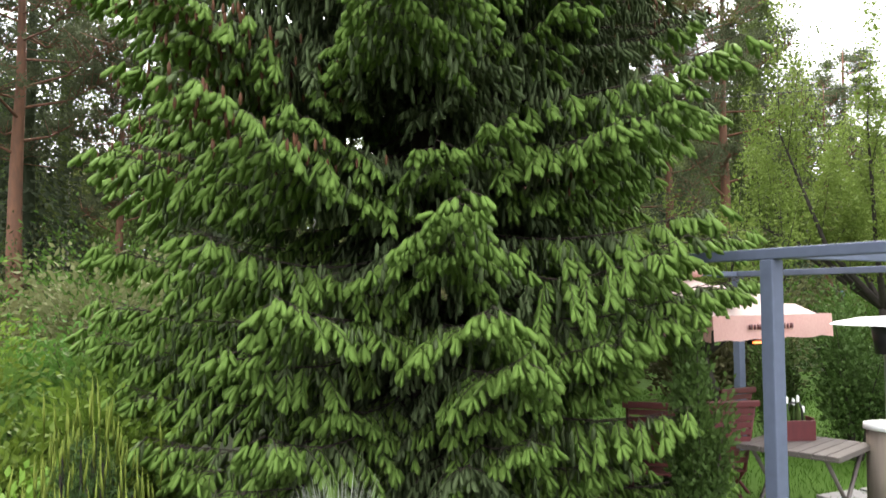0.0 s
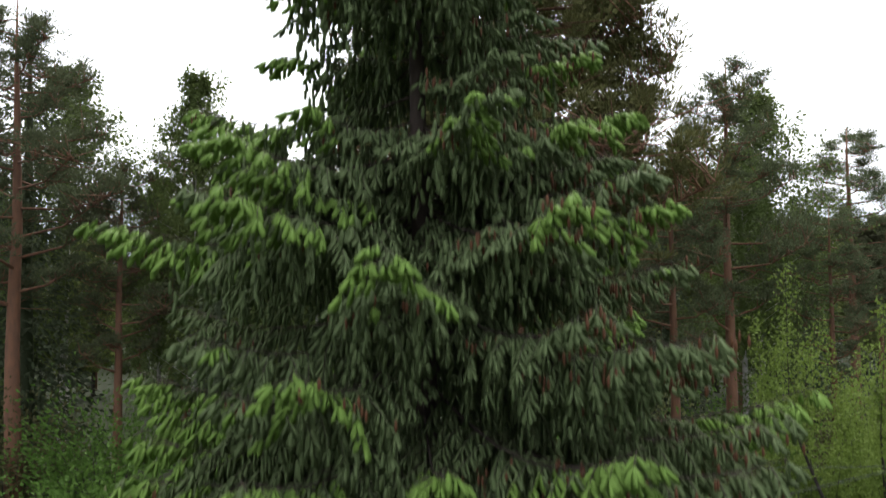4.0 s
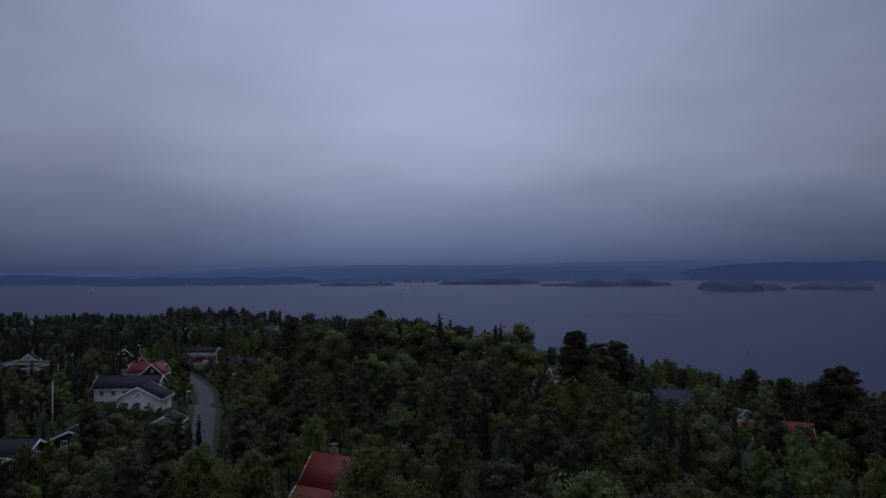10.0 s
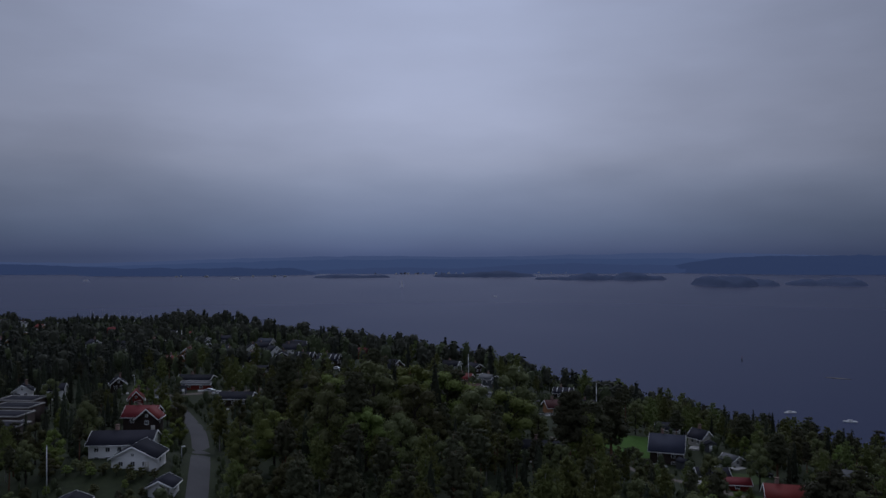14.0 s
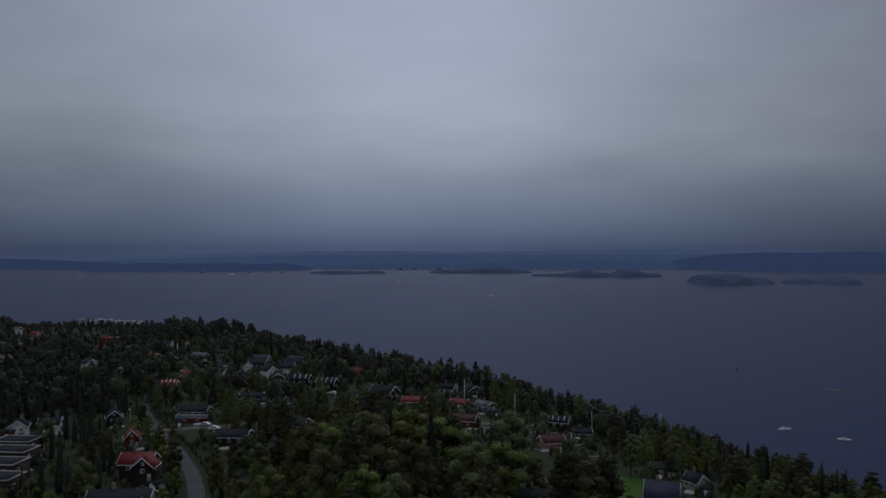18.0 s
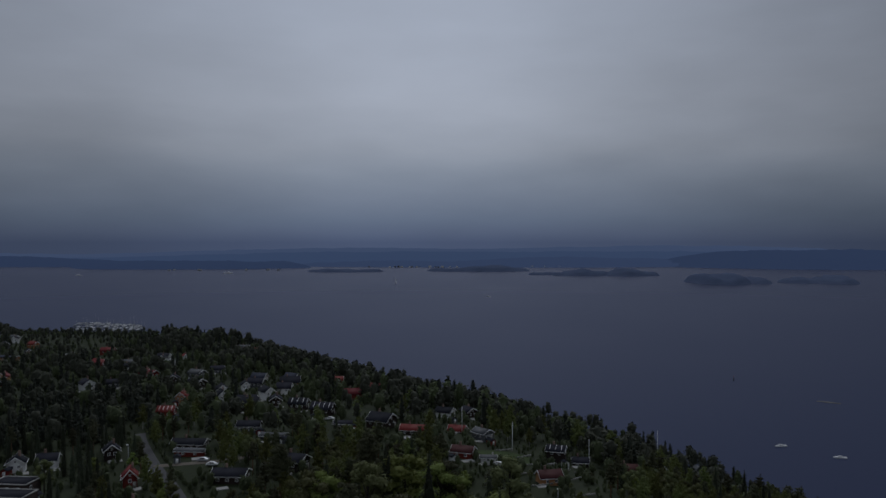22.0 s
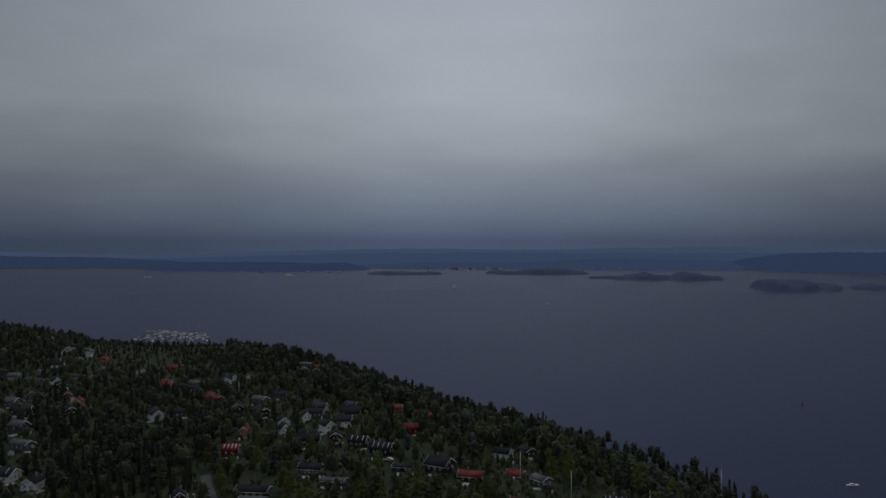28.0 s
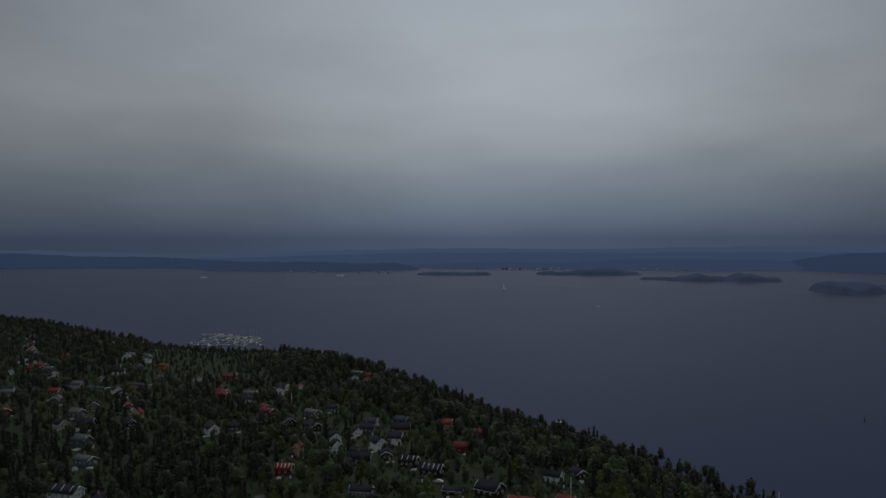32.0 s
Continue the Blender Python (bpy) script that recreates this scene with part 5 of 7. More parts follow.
stand_out("broadleaf", 24.0, 40.0, 10.4, 2, NEAR, 1.0, 10)
for side, ahead, top, v, wide in ((-23.0, 172.0, 12.5, 3, 1.3), (-4.0, 186.0, 13.0, 4, 1.5), (4.5, 180.0, 12.0, 3, 1.4), (17.0, 162.0, 10.5, 3, 1.4), (-12.0, 150.0, 9.5, 4, 1.2), (-30.0, 150.0, 9.0, 4, 1.1)):
    stand_out("broadleaf", side, ahead, top, v, 3.0, wide, 30 * side, "tall broadleaved tree with fresh bright green leaves")
stand_out("pine", 45.0, 85.0, 13.6, 0, 3.0, 1.2, 70)
stand_out("pine", 44.0, 152.0, 3.4, 1, 3.0, 1.5, 70)
stand_out("spruce", 23.5, 82.0, 14.4, 1, 3.0, 0.9, 30)
stand_out("broadleaf", 29.0, 82.0, 13.2, 0, 3.0, 0.9, 30)
stand_out("pine", 25.6, 138.0, 13.4, 2, 3.0, 1.1, 30)
stand_out("pine", 32.0, 160.0, 7.5, 0, 3.0, 1.1, 190)
stand_out("spruce", 18.3, 160.0, 11.8, 0, 3.0, 0.75, 30)
stand_out("spruce", 16.6, 161.0, 10.6, 1, 3.0, 0.75, 60)
stand_out("pine", -14.0, 195.0, 14.2, 0, 3.0, 0.9, 20)
stand_out("spruce", -9.0, 192.0, 12.4, 0, 3.0, 0.9, 20)
stand_out("spruce", 2.0, 188.0, 11.6, 1, 3.0, 0.9, 80)
stand_out("broadleaf", -5.0, 140.0, 10.0, 2, 3.0, 1.1, 20)
stand_out("broadleaf", 4.0, 128.0, 8.6, 1, 3.0, 1.1, 20)
stand_out("broadleaf", 11.0, 150.0, 8.8, 0, 3.0, 1.1, 120)
stand_out("pine", -35.0, 190.0, 12.8, 1, 3.0, 1.0, 20)
stand_out("broadleaf", -19.0, 146.0, 14.0, 1, 3.0, 0.9, 220)
stand_out("broadleaf", -66.0, 150.0, 10.5, 2, 3.0, 0.9, 60)
stand_out("pine", 68.0, 148.0, 3.0, 2, 3.0, 1.2, 20)
stand_out("pine", 62.0, 190.0, -1.0, 1, 3.0, 1.2, 20)
stand_out("pine", 74.0, 178.0, 0.5, 0, 3.0, 1.2, 120)

# the woods: planted on a loose grid, leaving houses, lanes and lawns open
LAWNS = [(50, 188.5, 9), (32, 215, 4), (-40, 118, 4), (-52, 127, 4), (-66, 228, 9), (30, 262, 9), (-58, 306, 9), (64, 158, 7), (58, 138, 6), (-44, 158, 5), (-24, 318, 8), (-140, 560, 12)]
rng = np.random.default_rng(77)
road_line = np.array(ROAD, float)
road_pts = np.concatenate([np.linspace(a, b, 12) for a, b in zip(road_line[:-1], road_line[1:])])

for lx, ly, lr in LAWNS[:1] + LAWNS[5:6] + LAWNS[7:9]:
    step = np.linspace(-1, 1, 15)
    px, py = np.meshgrid(step, step)
    ring = np.sqrt(np.maximum(px * px, py * py)) / np.maximum(np.hypot(px, py), 1e-6)
    wob = 1 + 0.14 * np.sin(3 * np.arctan2(py, px) + lx) + 0.1 * np.sin(5 * np.arctan2(py, px) + ly)
    qx, qy = (lx + px * ring * lr * wob).ravel(), (ly + py * ring * lr * wob).ravel()
    i, j = np.meshgrid(np.arange(14), np.arange(14), indexing="ij")
    q = i * 15 + j
    sheet = new("lawn", Soup().add(np.column_stack([qx, qy, ground_z(qx, qy) + 0.09]), np.stack([q, q + 1, q + 16, q + 15], -1).reshape(-1, 4)).mesh("lawn", M["lawn" if lx == 50 else "meadow"], True))
    tagged(sheet, "mown green lawn in a hillside garden", "lawn", kind="structure")
clear = np.array(CLEAR + LAWNS + PLANTED)


def open_ground(x, y, sight=True):
    """True where something stands, or where a house must be seen over the gardens before it."""
    if np.any(np.hypot(clear[:, 0] - x, clear[:, 1] - y) < clear[:, 2]):
        return True
    if np.min(np.hypot(road_pts[:, 0] - x, road_pts[:, 1] - y)) < (4.0 if y < 160 else 2.8):
        return True
    if not sight:
        return False
    d = math.hypot(x, y)
    for hx, hy, hr in CLEAR[1:]:
        hd = math.hypot(hx, hy)
        gap = hd - d
        if 0 < gap < (30 if hd > 440 else 28 if hd > 200 else 16) and abs(x * hy - y * hx) / hd < hr * (1.0 if hd > 200 else 0.85):
            return True
    return False


def dark_wood(x, y):
    """How far a place lies in the dark conifer wood west of the road, 0 to 1."""
    return min(1.0, max(0.0, (-0.30 * y - 8 - x) / 18)) * (1.0 if y < 345 else max(0.0, 1 - (y - 345) / 40)) if y > 150 else 0.0


def gardens(x, y):
    return -135 < x < 62 and 262 < y < 470 and x > -0.36 * y


def hill_garden(x, y):
    """Open gardens on the slope towards the water."""
    return 8 < x < 64 and 185 < y < 300 and x < 0.235 * y + 4


spots = []
for gx in np.arange(-330, 330, 6.1):
    for gy in np.arange(18, 400, 6.1):
        x, y = gx + rng.uniform(-2.8, 2.8), gy + rng.uniform(-2.8, 2.8)
        d, bearing = math.hypot(x, y), math.degrees(math.atan2(x, y))
        if abs(bearing) > 41 or d > 380 or d < 42 or (d < 40 and abs(bearing) < 12):
            continue
        spots.append((d, x, y, rng.random(), rng.random(), int(rng.integers(3)), rng.uniform(0, 360)))
spots.sort()
near_x, near_y = np.array([s[1] for s in spots]), np.array([s[2] for s in spots])
near_shore = shore_distance(near_x, near_y)
near_z = ground_z(near_x, near_y)
count = {k: 0 for k in KINDS}
rest = []
gz_cache = {}
for (d, x, y, pick, tall, variant, turn), inland, z in zip(spots, near_shore, near_z):
    if inland < 6:
        continue
    if open_ground(x, y):
        if not open_ground(x, y, False) and d > 60:
            gz_cache[(x, y)] = z - 0.3
            rest.append((x, y, "broadleaf", 2.2 + 3.0 * tall))
        continue
    dark = dark_wood(x, y)
    if gardens(x, y) and variant == 0:
        continue
    if hill_garden(x, y) and variant < 2:
        gz_cache[(x, y)] = z - 0.3
        if tall < 0.6:
            rest.append((x, y, "broadleaf", 1.0 + 2.6 * tall))
        continue
    kind = "pine" if pick < (0.55 if inland < 60 else 0.26 - 0.06 * dark) else "spruce" if pick < (0.62 if inland < 60 else 0.40 + 0.52 * dark) else "birch" if pick < 0.66 + 0.28 * dark else "broadleaf"
    cap = 13.0 - 0.030 * d
    b = math.degrees(math.atan2(x, y))
    if b > 7 and d > 95:
        cap = min(cap, 22.0 - d * float(np.interp(b, [7, 13, 17, 21, 30], [0.088, 0.094, 0.106, 0.124, 0.13])))
    cap = min(cap, view_cap(x, y))
    h = min({"pine": 13, "spruce": 13, "birch": 12.5, "broadleaf": 9.5}[kind] * (0.6 + 0.55 * tall) * (0.72 if inland < 70 else 1), cap - z)
    if h < 3:
        if h > 0.8:
            gz_cache[(x, y)] = z - 0.2
            rest.append((x, y, "broadleaf", h))
        continue
    count[kind] += 1
    if count[kind] > 270:
        rest.append((x, y, kind, h))
    else:
        if kind == "broadleaf" and tall < 0.36:
            variant += 3
        plant_tree(kind, x, y, z + h, variant, 2.0 if d < 55 else 1.3 if d < 110 else 0.75, 0.96, turn, z=z - 0.1)


def far_wood(name, spots, label):
    """Woods too far off to count: each tree a lumpy crown with ragged tips, joined into one mesh for each kind."""
    for kind, (_, _, leaf) in KINDS.items():
        s = Soup()
        protos = []
        for v in range(5):
            r = np.random.default_rng(300 + v)
            q = Soup()
            k = 64
            f, a = r.random(k), r.uniform(0, 6.28, k)
            lump = 1 + 0.28 * np.sin(3 * a + 5 * f + v) + 0.15 * np.sin(5 * a - 9 * f)
            if kind == "spruce":
                w, lo, hi, lift = 0.185, 0.05, 0.97, 0.8
                rad = w * (1 - f) ** 0.8 * r.uniform(0.7, 1.2, k) + 0.01
                q.add(*blob((w * 0.74, w * 0.74, 0.45), r, 5, 7, 0.22, 0.8, (0, 0, 0.45)))
            elif kind == "pine":
                w, lo, hi, lift = 0.23, 0.34, 0.95, 0.6
                rad = w * np.sqrt(np.clip(1 - (1.6 * f - 0.66) ** 2, 0, 1)) * r.uniform(0.6, 1.08, k) * lump
                q.add(*blob((w * 0.76, w * 0.76, 0.29), r, 5, 7, 0.26, 0.15, (0, 0, 0.64)))
            else:
                w, lo, hi, lift = (0.26 if kind == "broadleaf" else 0.18), 0.14, 0.95, 0.25
                rad = w * np.sqrt(np.clip(1 - (1.9 * f - 0.95) ** 2, 0, 1)) * r.uniform(0.75, 1.1, k) * lump
                q.add(*blob((w * 0.82, w * 0.82, 0.36), r, 5, 8, 0.22, 0.05, (0, 0, 0.54)))
            c = np.column_stack([np.cos(a) * rad, np.sin(a) * rad, lo + (hi - lo) * f])
            face = np.column_stack([np.cos(a) * 0.9, np.sin(a) * 0.9, (f - 0.3) * 1.5 + lift])
            q.add(*fronds(c, face, 0.14 * r.uniform(0.7, 1.3, k), (0.085 if kind in ("spruce", "pine") else 0.10) * r.uniform(0.8, 1.2, k), r, 0.4))
            if kind == "pine":
                q.add(*tube([(0, 0, 0), (0, 0, 0.5)], [0.014, 0.009], 4, False))
            protos.append((np.concatenate(q.v), np.concatenate(q.f3) if q.f3 else np.zeros((0, 3), int), np.concatenate(q.f4) if q.f4 else None))
        used = [p for p in spots if p[2] == kind]
        if not used:
            continue
        for x, y, _, h in used:
            v, f3, f4 = protos[int(rng.integers(5))]
            a = rng.uniform(0, 6.28)
            ca, sa = math.cos(a), math.sin(a)
            w = max(h, 5.0 if h > 4.5 else h) * rng.uniform(0.72, 1.22)
            t = np.column_stack([(v[:, 0] * ca - v[:, 1] * sa) * w + x, (v[:, 0] * sa + v[:, 1] * ca) * w + y, v[:, 2] * h + gz_cache[(x, y)]])
            s.add(t, f3)
        ob = new(name, s.mesh(name, M["far_" + kind]))
        tagged(ob, label.replace("KIND", kind), "trees", kind="stuff")


def island_random(m, vary):
    """Adds a shift of brightness from tree to tree inside one joined mesh."""
    nodes, links = m.node_tree.nodes, m.node_tree.links
    b = nodes["Principled BSDF"]
    src = b.inputs["Base Color"].links[0].from_socket
    geo, span, hsv = nodes.new("ShaderNodeNewGeometry"), nodes.new("ShaderNodeMapRange"), nodes.new("ShaderNodeHueSaturation")
    span.inputs["To Min"].default_value, span.inputs["To Max"].default_value = 1 - vary, 1 + vary
    links.new(geo.outputs["Random Per Island"], span.inputs["Value"])
    links.new(span.outputs[0], hsv.inputs["Value"])
    links.new(src, hsv.inputs["Color"])
    for l in list(src.links):
        if l.to_node != hsv:
            links.new(hsv.outputs[0], l.to_socket)
    return m


M["far_pine"] = island_random(material("far_pine", (0.060, 0.064, 0.042), (0.034, 0.037, 0.027), 0.8, 0.8, 0.05, 0), 0.15)
M["far_spruce"] = island_random(material("far_spruce", (0.036, 0.041, 0.029), (0.020, 0.024, 0.017), 0.8, 0.8, 0.05, 0), 0.15)
M["far_birch"] = island_random(material("far_birch", (0.090, 0.110, 0.046), (0.052, 0.066, 0.031), 0.8, 0.8, 0.05, 0), 0.15)
M["far_broadleaf"] = island_random(material("far_broadleaf", (0.078, 0.094, 0.042), (0.045, 0.056, 0.028), 0.8, 0.8, 0.05, 0), 0.15)

fx, fy = np.meshgrid(np.arange(-1150, 210, 7.8), np.arange(60, 1330, 7.8))
fx, fy = fx.ravel() + rng.uniform(-4, 4, fx.size), fy.ravel() + rng.uniform(-4, 4, fx.size)
fd, fb = np.hypot(fx, fy), np.degrees(np.arctan2(fx, fy))
inland = shore_distance(fx, fy)
keep = (fb > -42) & (fb < 40) & (fd > 372) & (inland > 5) & (inland < 620)
fx, fy, fd, inland = fx[keep], fy[keep], fd[keep], inland[keep]
fz = ground_z(fx, fy)
for x, y, _, h in rest:
    gz_cache.setdefault((x, y), gz(x, y) - 0.2)
bx, by = rng.uniform(-330, 120, 9000), rng.uniform(60, 520, 9000)
for x, y, i, z in zip(bx, by, shore_distance(bx, by), ground_z(bx, by)):
    if i > 8 and abs(math.degrees(math.atan2(x, y))) < 34 and not open_ground(x, y, False):
        gz_cache[(x, y)] = z - 0.3
        rest.append((x, y, "birch" if rng.random() < 0.25 else "broadleaf", rng.uniform(1.2, 3.2)))
for (ax, ay), (cx, cy) in zip(road_pts[:-1], road_pts[1:]):
    span = math.hypot(cx - ax, cy - ay)
    if span > 0.1 and 60 < ay < 320:
        for side in (-1, 1):
            off = side * rng.uniform(3.1, 4.2)
            x, y = ax - (cy - ay) / span * off, ay + (cx - ax) / span * off
            if rng.random() < 0.75 and np.all(np.hypot(clear[:, 0] - x, clear[:, 1] - y) > clear[:, 2] * 0.8) and np.min(np.hypot(road_pts[:, 0] - x, road_pts[:, 1] - y)) > 2.9:
                gz_cache[(x, y)] = gz(x, y) - 0.2
                rest.append((x, y, "broadleaf", rng.uniform(0.7, 2.0)))
village = (np.sin(fx * 0.021 + 2) + np.sin(fy * 0.017) + np.sin((fx + fy) * 0.011)) > 0.9
for x, y, d, i, z, v in zip(fx, fy, fd, inland, fz, village):
    if open_ground(x, y) or (v and i > 80 and rng.random() < 0.2):
        if not open_ground(x, y, False):
            gz_cache[(x, y)] = z - 0.2
            rest.append((x, y, "broadleaf", rng.uniform(2.2, 5.0)))
        continue
    pick = rng.random()
    if gardens(x, y) and rng.random() < 0.3:
        continue
    kind = ("pine" if pick < 0.5 else "spruce" if pick < 0.8 else "broadleaf") if i < 50 else ("spruce" if pick < 0.78 else "pine" if pick < 0.92 else "broadleaf") if dark_wood(x, y) > 0.5 else ("pine" if pick < 0.28 else "spruce" if pick < 0.44 else "birch" if pick < 0.62 else "broadleaf")
    h = {"pine": 12, "spruce": 12, "birch": 9, "broadleaf": 7.5}[kind] * rng.uniform(0.75, 1.45) * (0.75 if i < 70 or (y > 720 and x > -480) else 0.74 if i > 170 else 1) * (0.62 if d > 600 and -28 < math.degrees(math.atan2(x, y)) < -18.5 else 1)
    gz_cache[(x, y)] = z - 0.2
    rest.append((x, y, kind, h))
far_wood("far_woods", rest, "distant woods of KIND trees covering the slope to the shore")

# ---- the big spruce in the garden ----


def brushes(s, b, d, length, rng, needles=9, long=0.026, wide=0.0055, thick=0.004):
    """Needle-clad shoots: a slim spindle with needles standing off all round."""
    n = len(b)
    d = d / np.linalg.norm(d, axis=1)[:, None]
    a = np.cross(d, rng.normal(size=(n, 3)))
    a /= np.linalg.norm(a, axis=1)[:, None]
    c = np.cross(d, a)
    L = np.broadcast_to(length, (n,))[:, None]
    ring = [a * math.cos(k) + c * math.sin(k) for k in (0, 2.094, 4.189)]
    if thick < 0.015:
        v = np.stack([b] + [b + d * L * 0.58 + r * thick for r in ring] + [b + d * L], 1)
        base = np.arange(n)[:, None] * 5
        s.add(v.reshape(-1, 3), np.concatenate([base + t for t in ([0, 1, 2], [0, 2, 3], [0, 3, 1], [1, 4, 2], [2, 4, 3], [3, 4, 1])]))
    else:
        v = np.stack([b] + [b + d * L * 0.28 + r * thick * 0.85 for r in ring] + [b + d * L * 0.8 + r * thick for r in ring] + [b + d * L], 1)
        base = np.arange(n)[:, None] * 8
        s.add(v.reshape(-1, 3), np.concatenate([base + t for t in ([0, 1, 2], [0, 2, 3], [0, 3, 1], [1, 4, 5], [1, 5, 2], [2, 5, 6], [2, 6, 3], [3, 6, 4], [3, 4, 1], [4, 7, 5], [5, 7, 6], [6, 7, 4])]))
    t = np.tile((np.arange(needles) + 0.3) / needles, n)
    rep = np.repeat(np.arange(n), needles)
    ang = np.tile(np.arange(needles) * 2.4, n) + rng.uniform(0, 6.28, n)[rep]
    out = a[rep] * np.cos(ang)[:, None] + c[rep] * np.sin(ang)[:, None]
    pos = b[rep] + d[rep] * L[rep] * t[:, None]
    ax = d[rep] * 0.8 + out * 0.65
    side = np.cross(ax, out)
    side /= np.linalg.norm(side, axis=1)[:, None] + 1e-9
    ln = long * (1.1 - 0.45 * t)[:, None] * rng.uniform(0.8, 1.2, (len(t), 1))
    v = np.stack([pos - side * wide, pos + side * wide, pos + ax * ln], 1)
    s.add(v.reshape(-1, 3), np.arange(len(t) * 3).reshape(-1, 3))


def garden_spruce(x, y, h, label):
    """Tiers of boughs, each a flat fan of side branches fringed with drooping shoots and dark hanging twigs below."""
    rng = np.random.default_rng(21)
    ob = empty("spruce_tree", pose(x, y, gz(x, y)), label, "tree")
    p = np.column_stack([0.05 * np.sin(np.linspace(0, 5, 12)), 0.05 * np.cos(np.linspace(0, 4, 12)) - 0.05, np.linspace(-0.3, h, 12)])
    part("trunk", Soup().add(*tube(p, 0.16 * (1 - np.linspace(0, 1, 12)) ** 0.8 + 0.012, 10)).mesh("trunk", M["bark_spruce"], True), ob)
    wood, old, fresh, cones = Soup(), Soup(), Soup(), Soup()
    shoots = ([], [], []), ([], [], [])
    cone_at = []
    cone_rng = random.Random(4)

    def put(young, b, d, length):
        for lst, val in zip(shoots[int(young)], (b, d, length)):
            lst.append(val)

    def side_branch(b0, dirn, length, young, out, dense=1.0):
        """A side branch with shoots that hang off it like fingers."""
        m = max(2, int(length / 0.062))
        w = (np.arange(m) + 0.6) / m
        bb = b0 + dirn * (length * w)[:, None] - np.column_stack([np.zeros((m, 2)), 0.34 * length * w ** 2])
        wood.add(*tube([b0, bb[m // 2], bb[-1]], [0.005, 0.0035, 0.0015], 3, False))
        lat = np.cross(dirn, (0.0, 0.0, 1.0))
        new_growth = w > (rng.uniform(-0.5, 0.45) if young else 2.0)
        for side in (-1, 1):
            dd = dirn * 0.34 + out * 0.24 + lat * side * 0.40 + rng.normal(size=(m, 3)) * 0.13 - np.column_stack([np.zeros((m, 2)), rng.uniform(0.7, 1.25, m)])
            ln = rng.uniform(0.10, 0.165, m)
            for key in (False, True):
                k = (new_growth == key) & (rng.random(m) < dense)
                if k.any():
                    put(key, bb[k], dd[k], ln[k])
        put(new_growth[-1], bb[-1:], (dirn * 0.6 + out * 0.3 - (0, 0, 0.7))[None], np.array([0.15]))

    z, turn = 0.35, 0.0
    while z < h - 0.25:
        f = z / h
        reach = np.interp(z, [0, 1.5, 3.0, 4.5, 5.6, 6.8, 8.2, 9.6, h], [2.3, 2.45, 2.68, 2.85, 2.85, 2.45, 1.9, 1.2, 0.15])
        arms = 10 if f < 0.4 else 9 if f < 0.7 else 7
        for k in range(arms):
            a = turn + k * 2 * math.pi / arms + rng.uniform(-0.25, 0.25)
            if z > 5.8 and math.cos(a) < -0.1 and rng.random() < 0.24:
                continue
            R = reach * (rng.uniform(0.6, 0.85) if rng.random() < 0.4 else rng.uniform(0.88, 1.08))
            if z < 3.0 and math.cos(a) > 0.35:
                R *= 1.085
            if 4.6 < z < 7.0 and math.cos(a) < -0.3:
                R *= 1.1
            out, across = np.array([math.cos(a), math.sin(a), 0]), np.array([-math.sin(a), math.cos(a), 0])
            u = np.linspace(0, 1, 8)
            sag = rng.uniform(0.06, 0.2) * (1.0 if f < 0.75 else -0.6)
            path = out * (R * u)[:, None] + np.column_stack([np.zeros((8, 2)), z + rng.uniform(-0.2, 0.2) - sag * R * np.sin(u * 2.4) + 0.06 * R * u ** 3])
            wood.add(*tube(path, 0.0115 * (1 - 0.85 * u) * (0.4 + R / 3), 5, False))
            bare = 0.10 * R + 0.1
            lively = rng.random() < (0.97 if z < 2.8 else 0.9 if z < 4.2 else 0.62 if z < 6.2 else 0.6)
            start = rng.uniform(0.22, 0.5) if z < 2.8 else rng.uniform(0.3, 0.62) if z < 4.2 else rng.uniform(0.5, 0.78)
            if 3.7 < z < 5.0 and out[1] < -0.55 and out[0] > -0.2:
                lively, start = True, 0.2
            elif 2.5 < z < 3.7 and rng.random() < 0.1:
                lively = False
            thin = 1.0 if z < 5.4 else 0.85
            for i, q in enumerate(np.arange(bare, R, 0.088)):
                t = q / R
                b0 = np.array([np.interp(t, u, path[:, j]) for j in range(3)])
                side = 1 if i % 2 else -1
                length = min(0.62, 0.13 + 0.46 * (R - q)) * rng.uniform(0.7, 1.15) * min(1, 0.45 + 1.4 * t)
                dirn = out * rng.uniform(0.45, 0.8) + across * side * rng.uniform(0.6, 0.95) + (0, 0, rng.uniform(-0.22, 0.06))
                dirn /= np.linalg.norm(dirn)
                side_branch(b0, dirn, length, lively and t > start + rng.uniform(-0.1, 0.1), out, thin)
                if t < 0.74:
                    for _ in range(2):
                        hang = b0 + out * rng.normal() * 0.05 + dirn * length * rng.uniform(0, 0.9)
                        m = int(rng.integers(4, 9) if z > 4.2 else rng.integers(2, 5))
                        drop = np.column_stack([rng.normal(size=(m, 2)) * 0.015, -0.072 * np.arange(m)])
                        put(False, hang + drop, np.column_stack([rng.normal(size=(m, 2)) * 0.14, -np.ones(m)]), np.full(m, 0.12))
                if 3.0 < z < 10.6 and t > 0.40 and rng.random() < (0.9 if 3.2 < z < 4.4 and out[0] < -0.1 else 0.30 if z > 4.6 else 0.02):
                    spot = b0 + dirn * length * rng.uniform(0.2, 0.9)
                    if z < 4.6 or cone_rng.random() < 0.35 or out[0] > 0:
                        cone_at += [spot] * (2 if z > 4.6 and out[0] > 0 else 1)
            tipd = (path[-1] - path[-2]) / np.linalg.norm(path[-1] - path[-2])
            for side in (-0.5, 0.0, 0.5):
                side_branch(path[-2], tipd + across * side, 0.30, lively or rng.random() < 0.2, out)
        z += (0.27 if z < 3.0 else 0.36) - 0.05 * f
        turn += 0.61
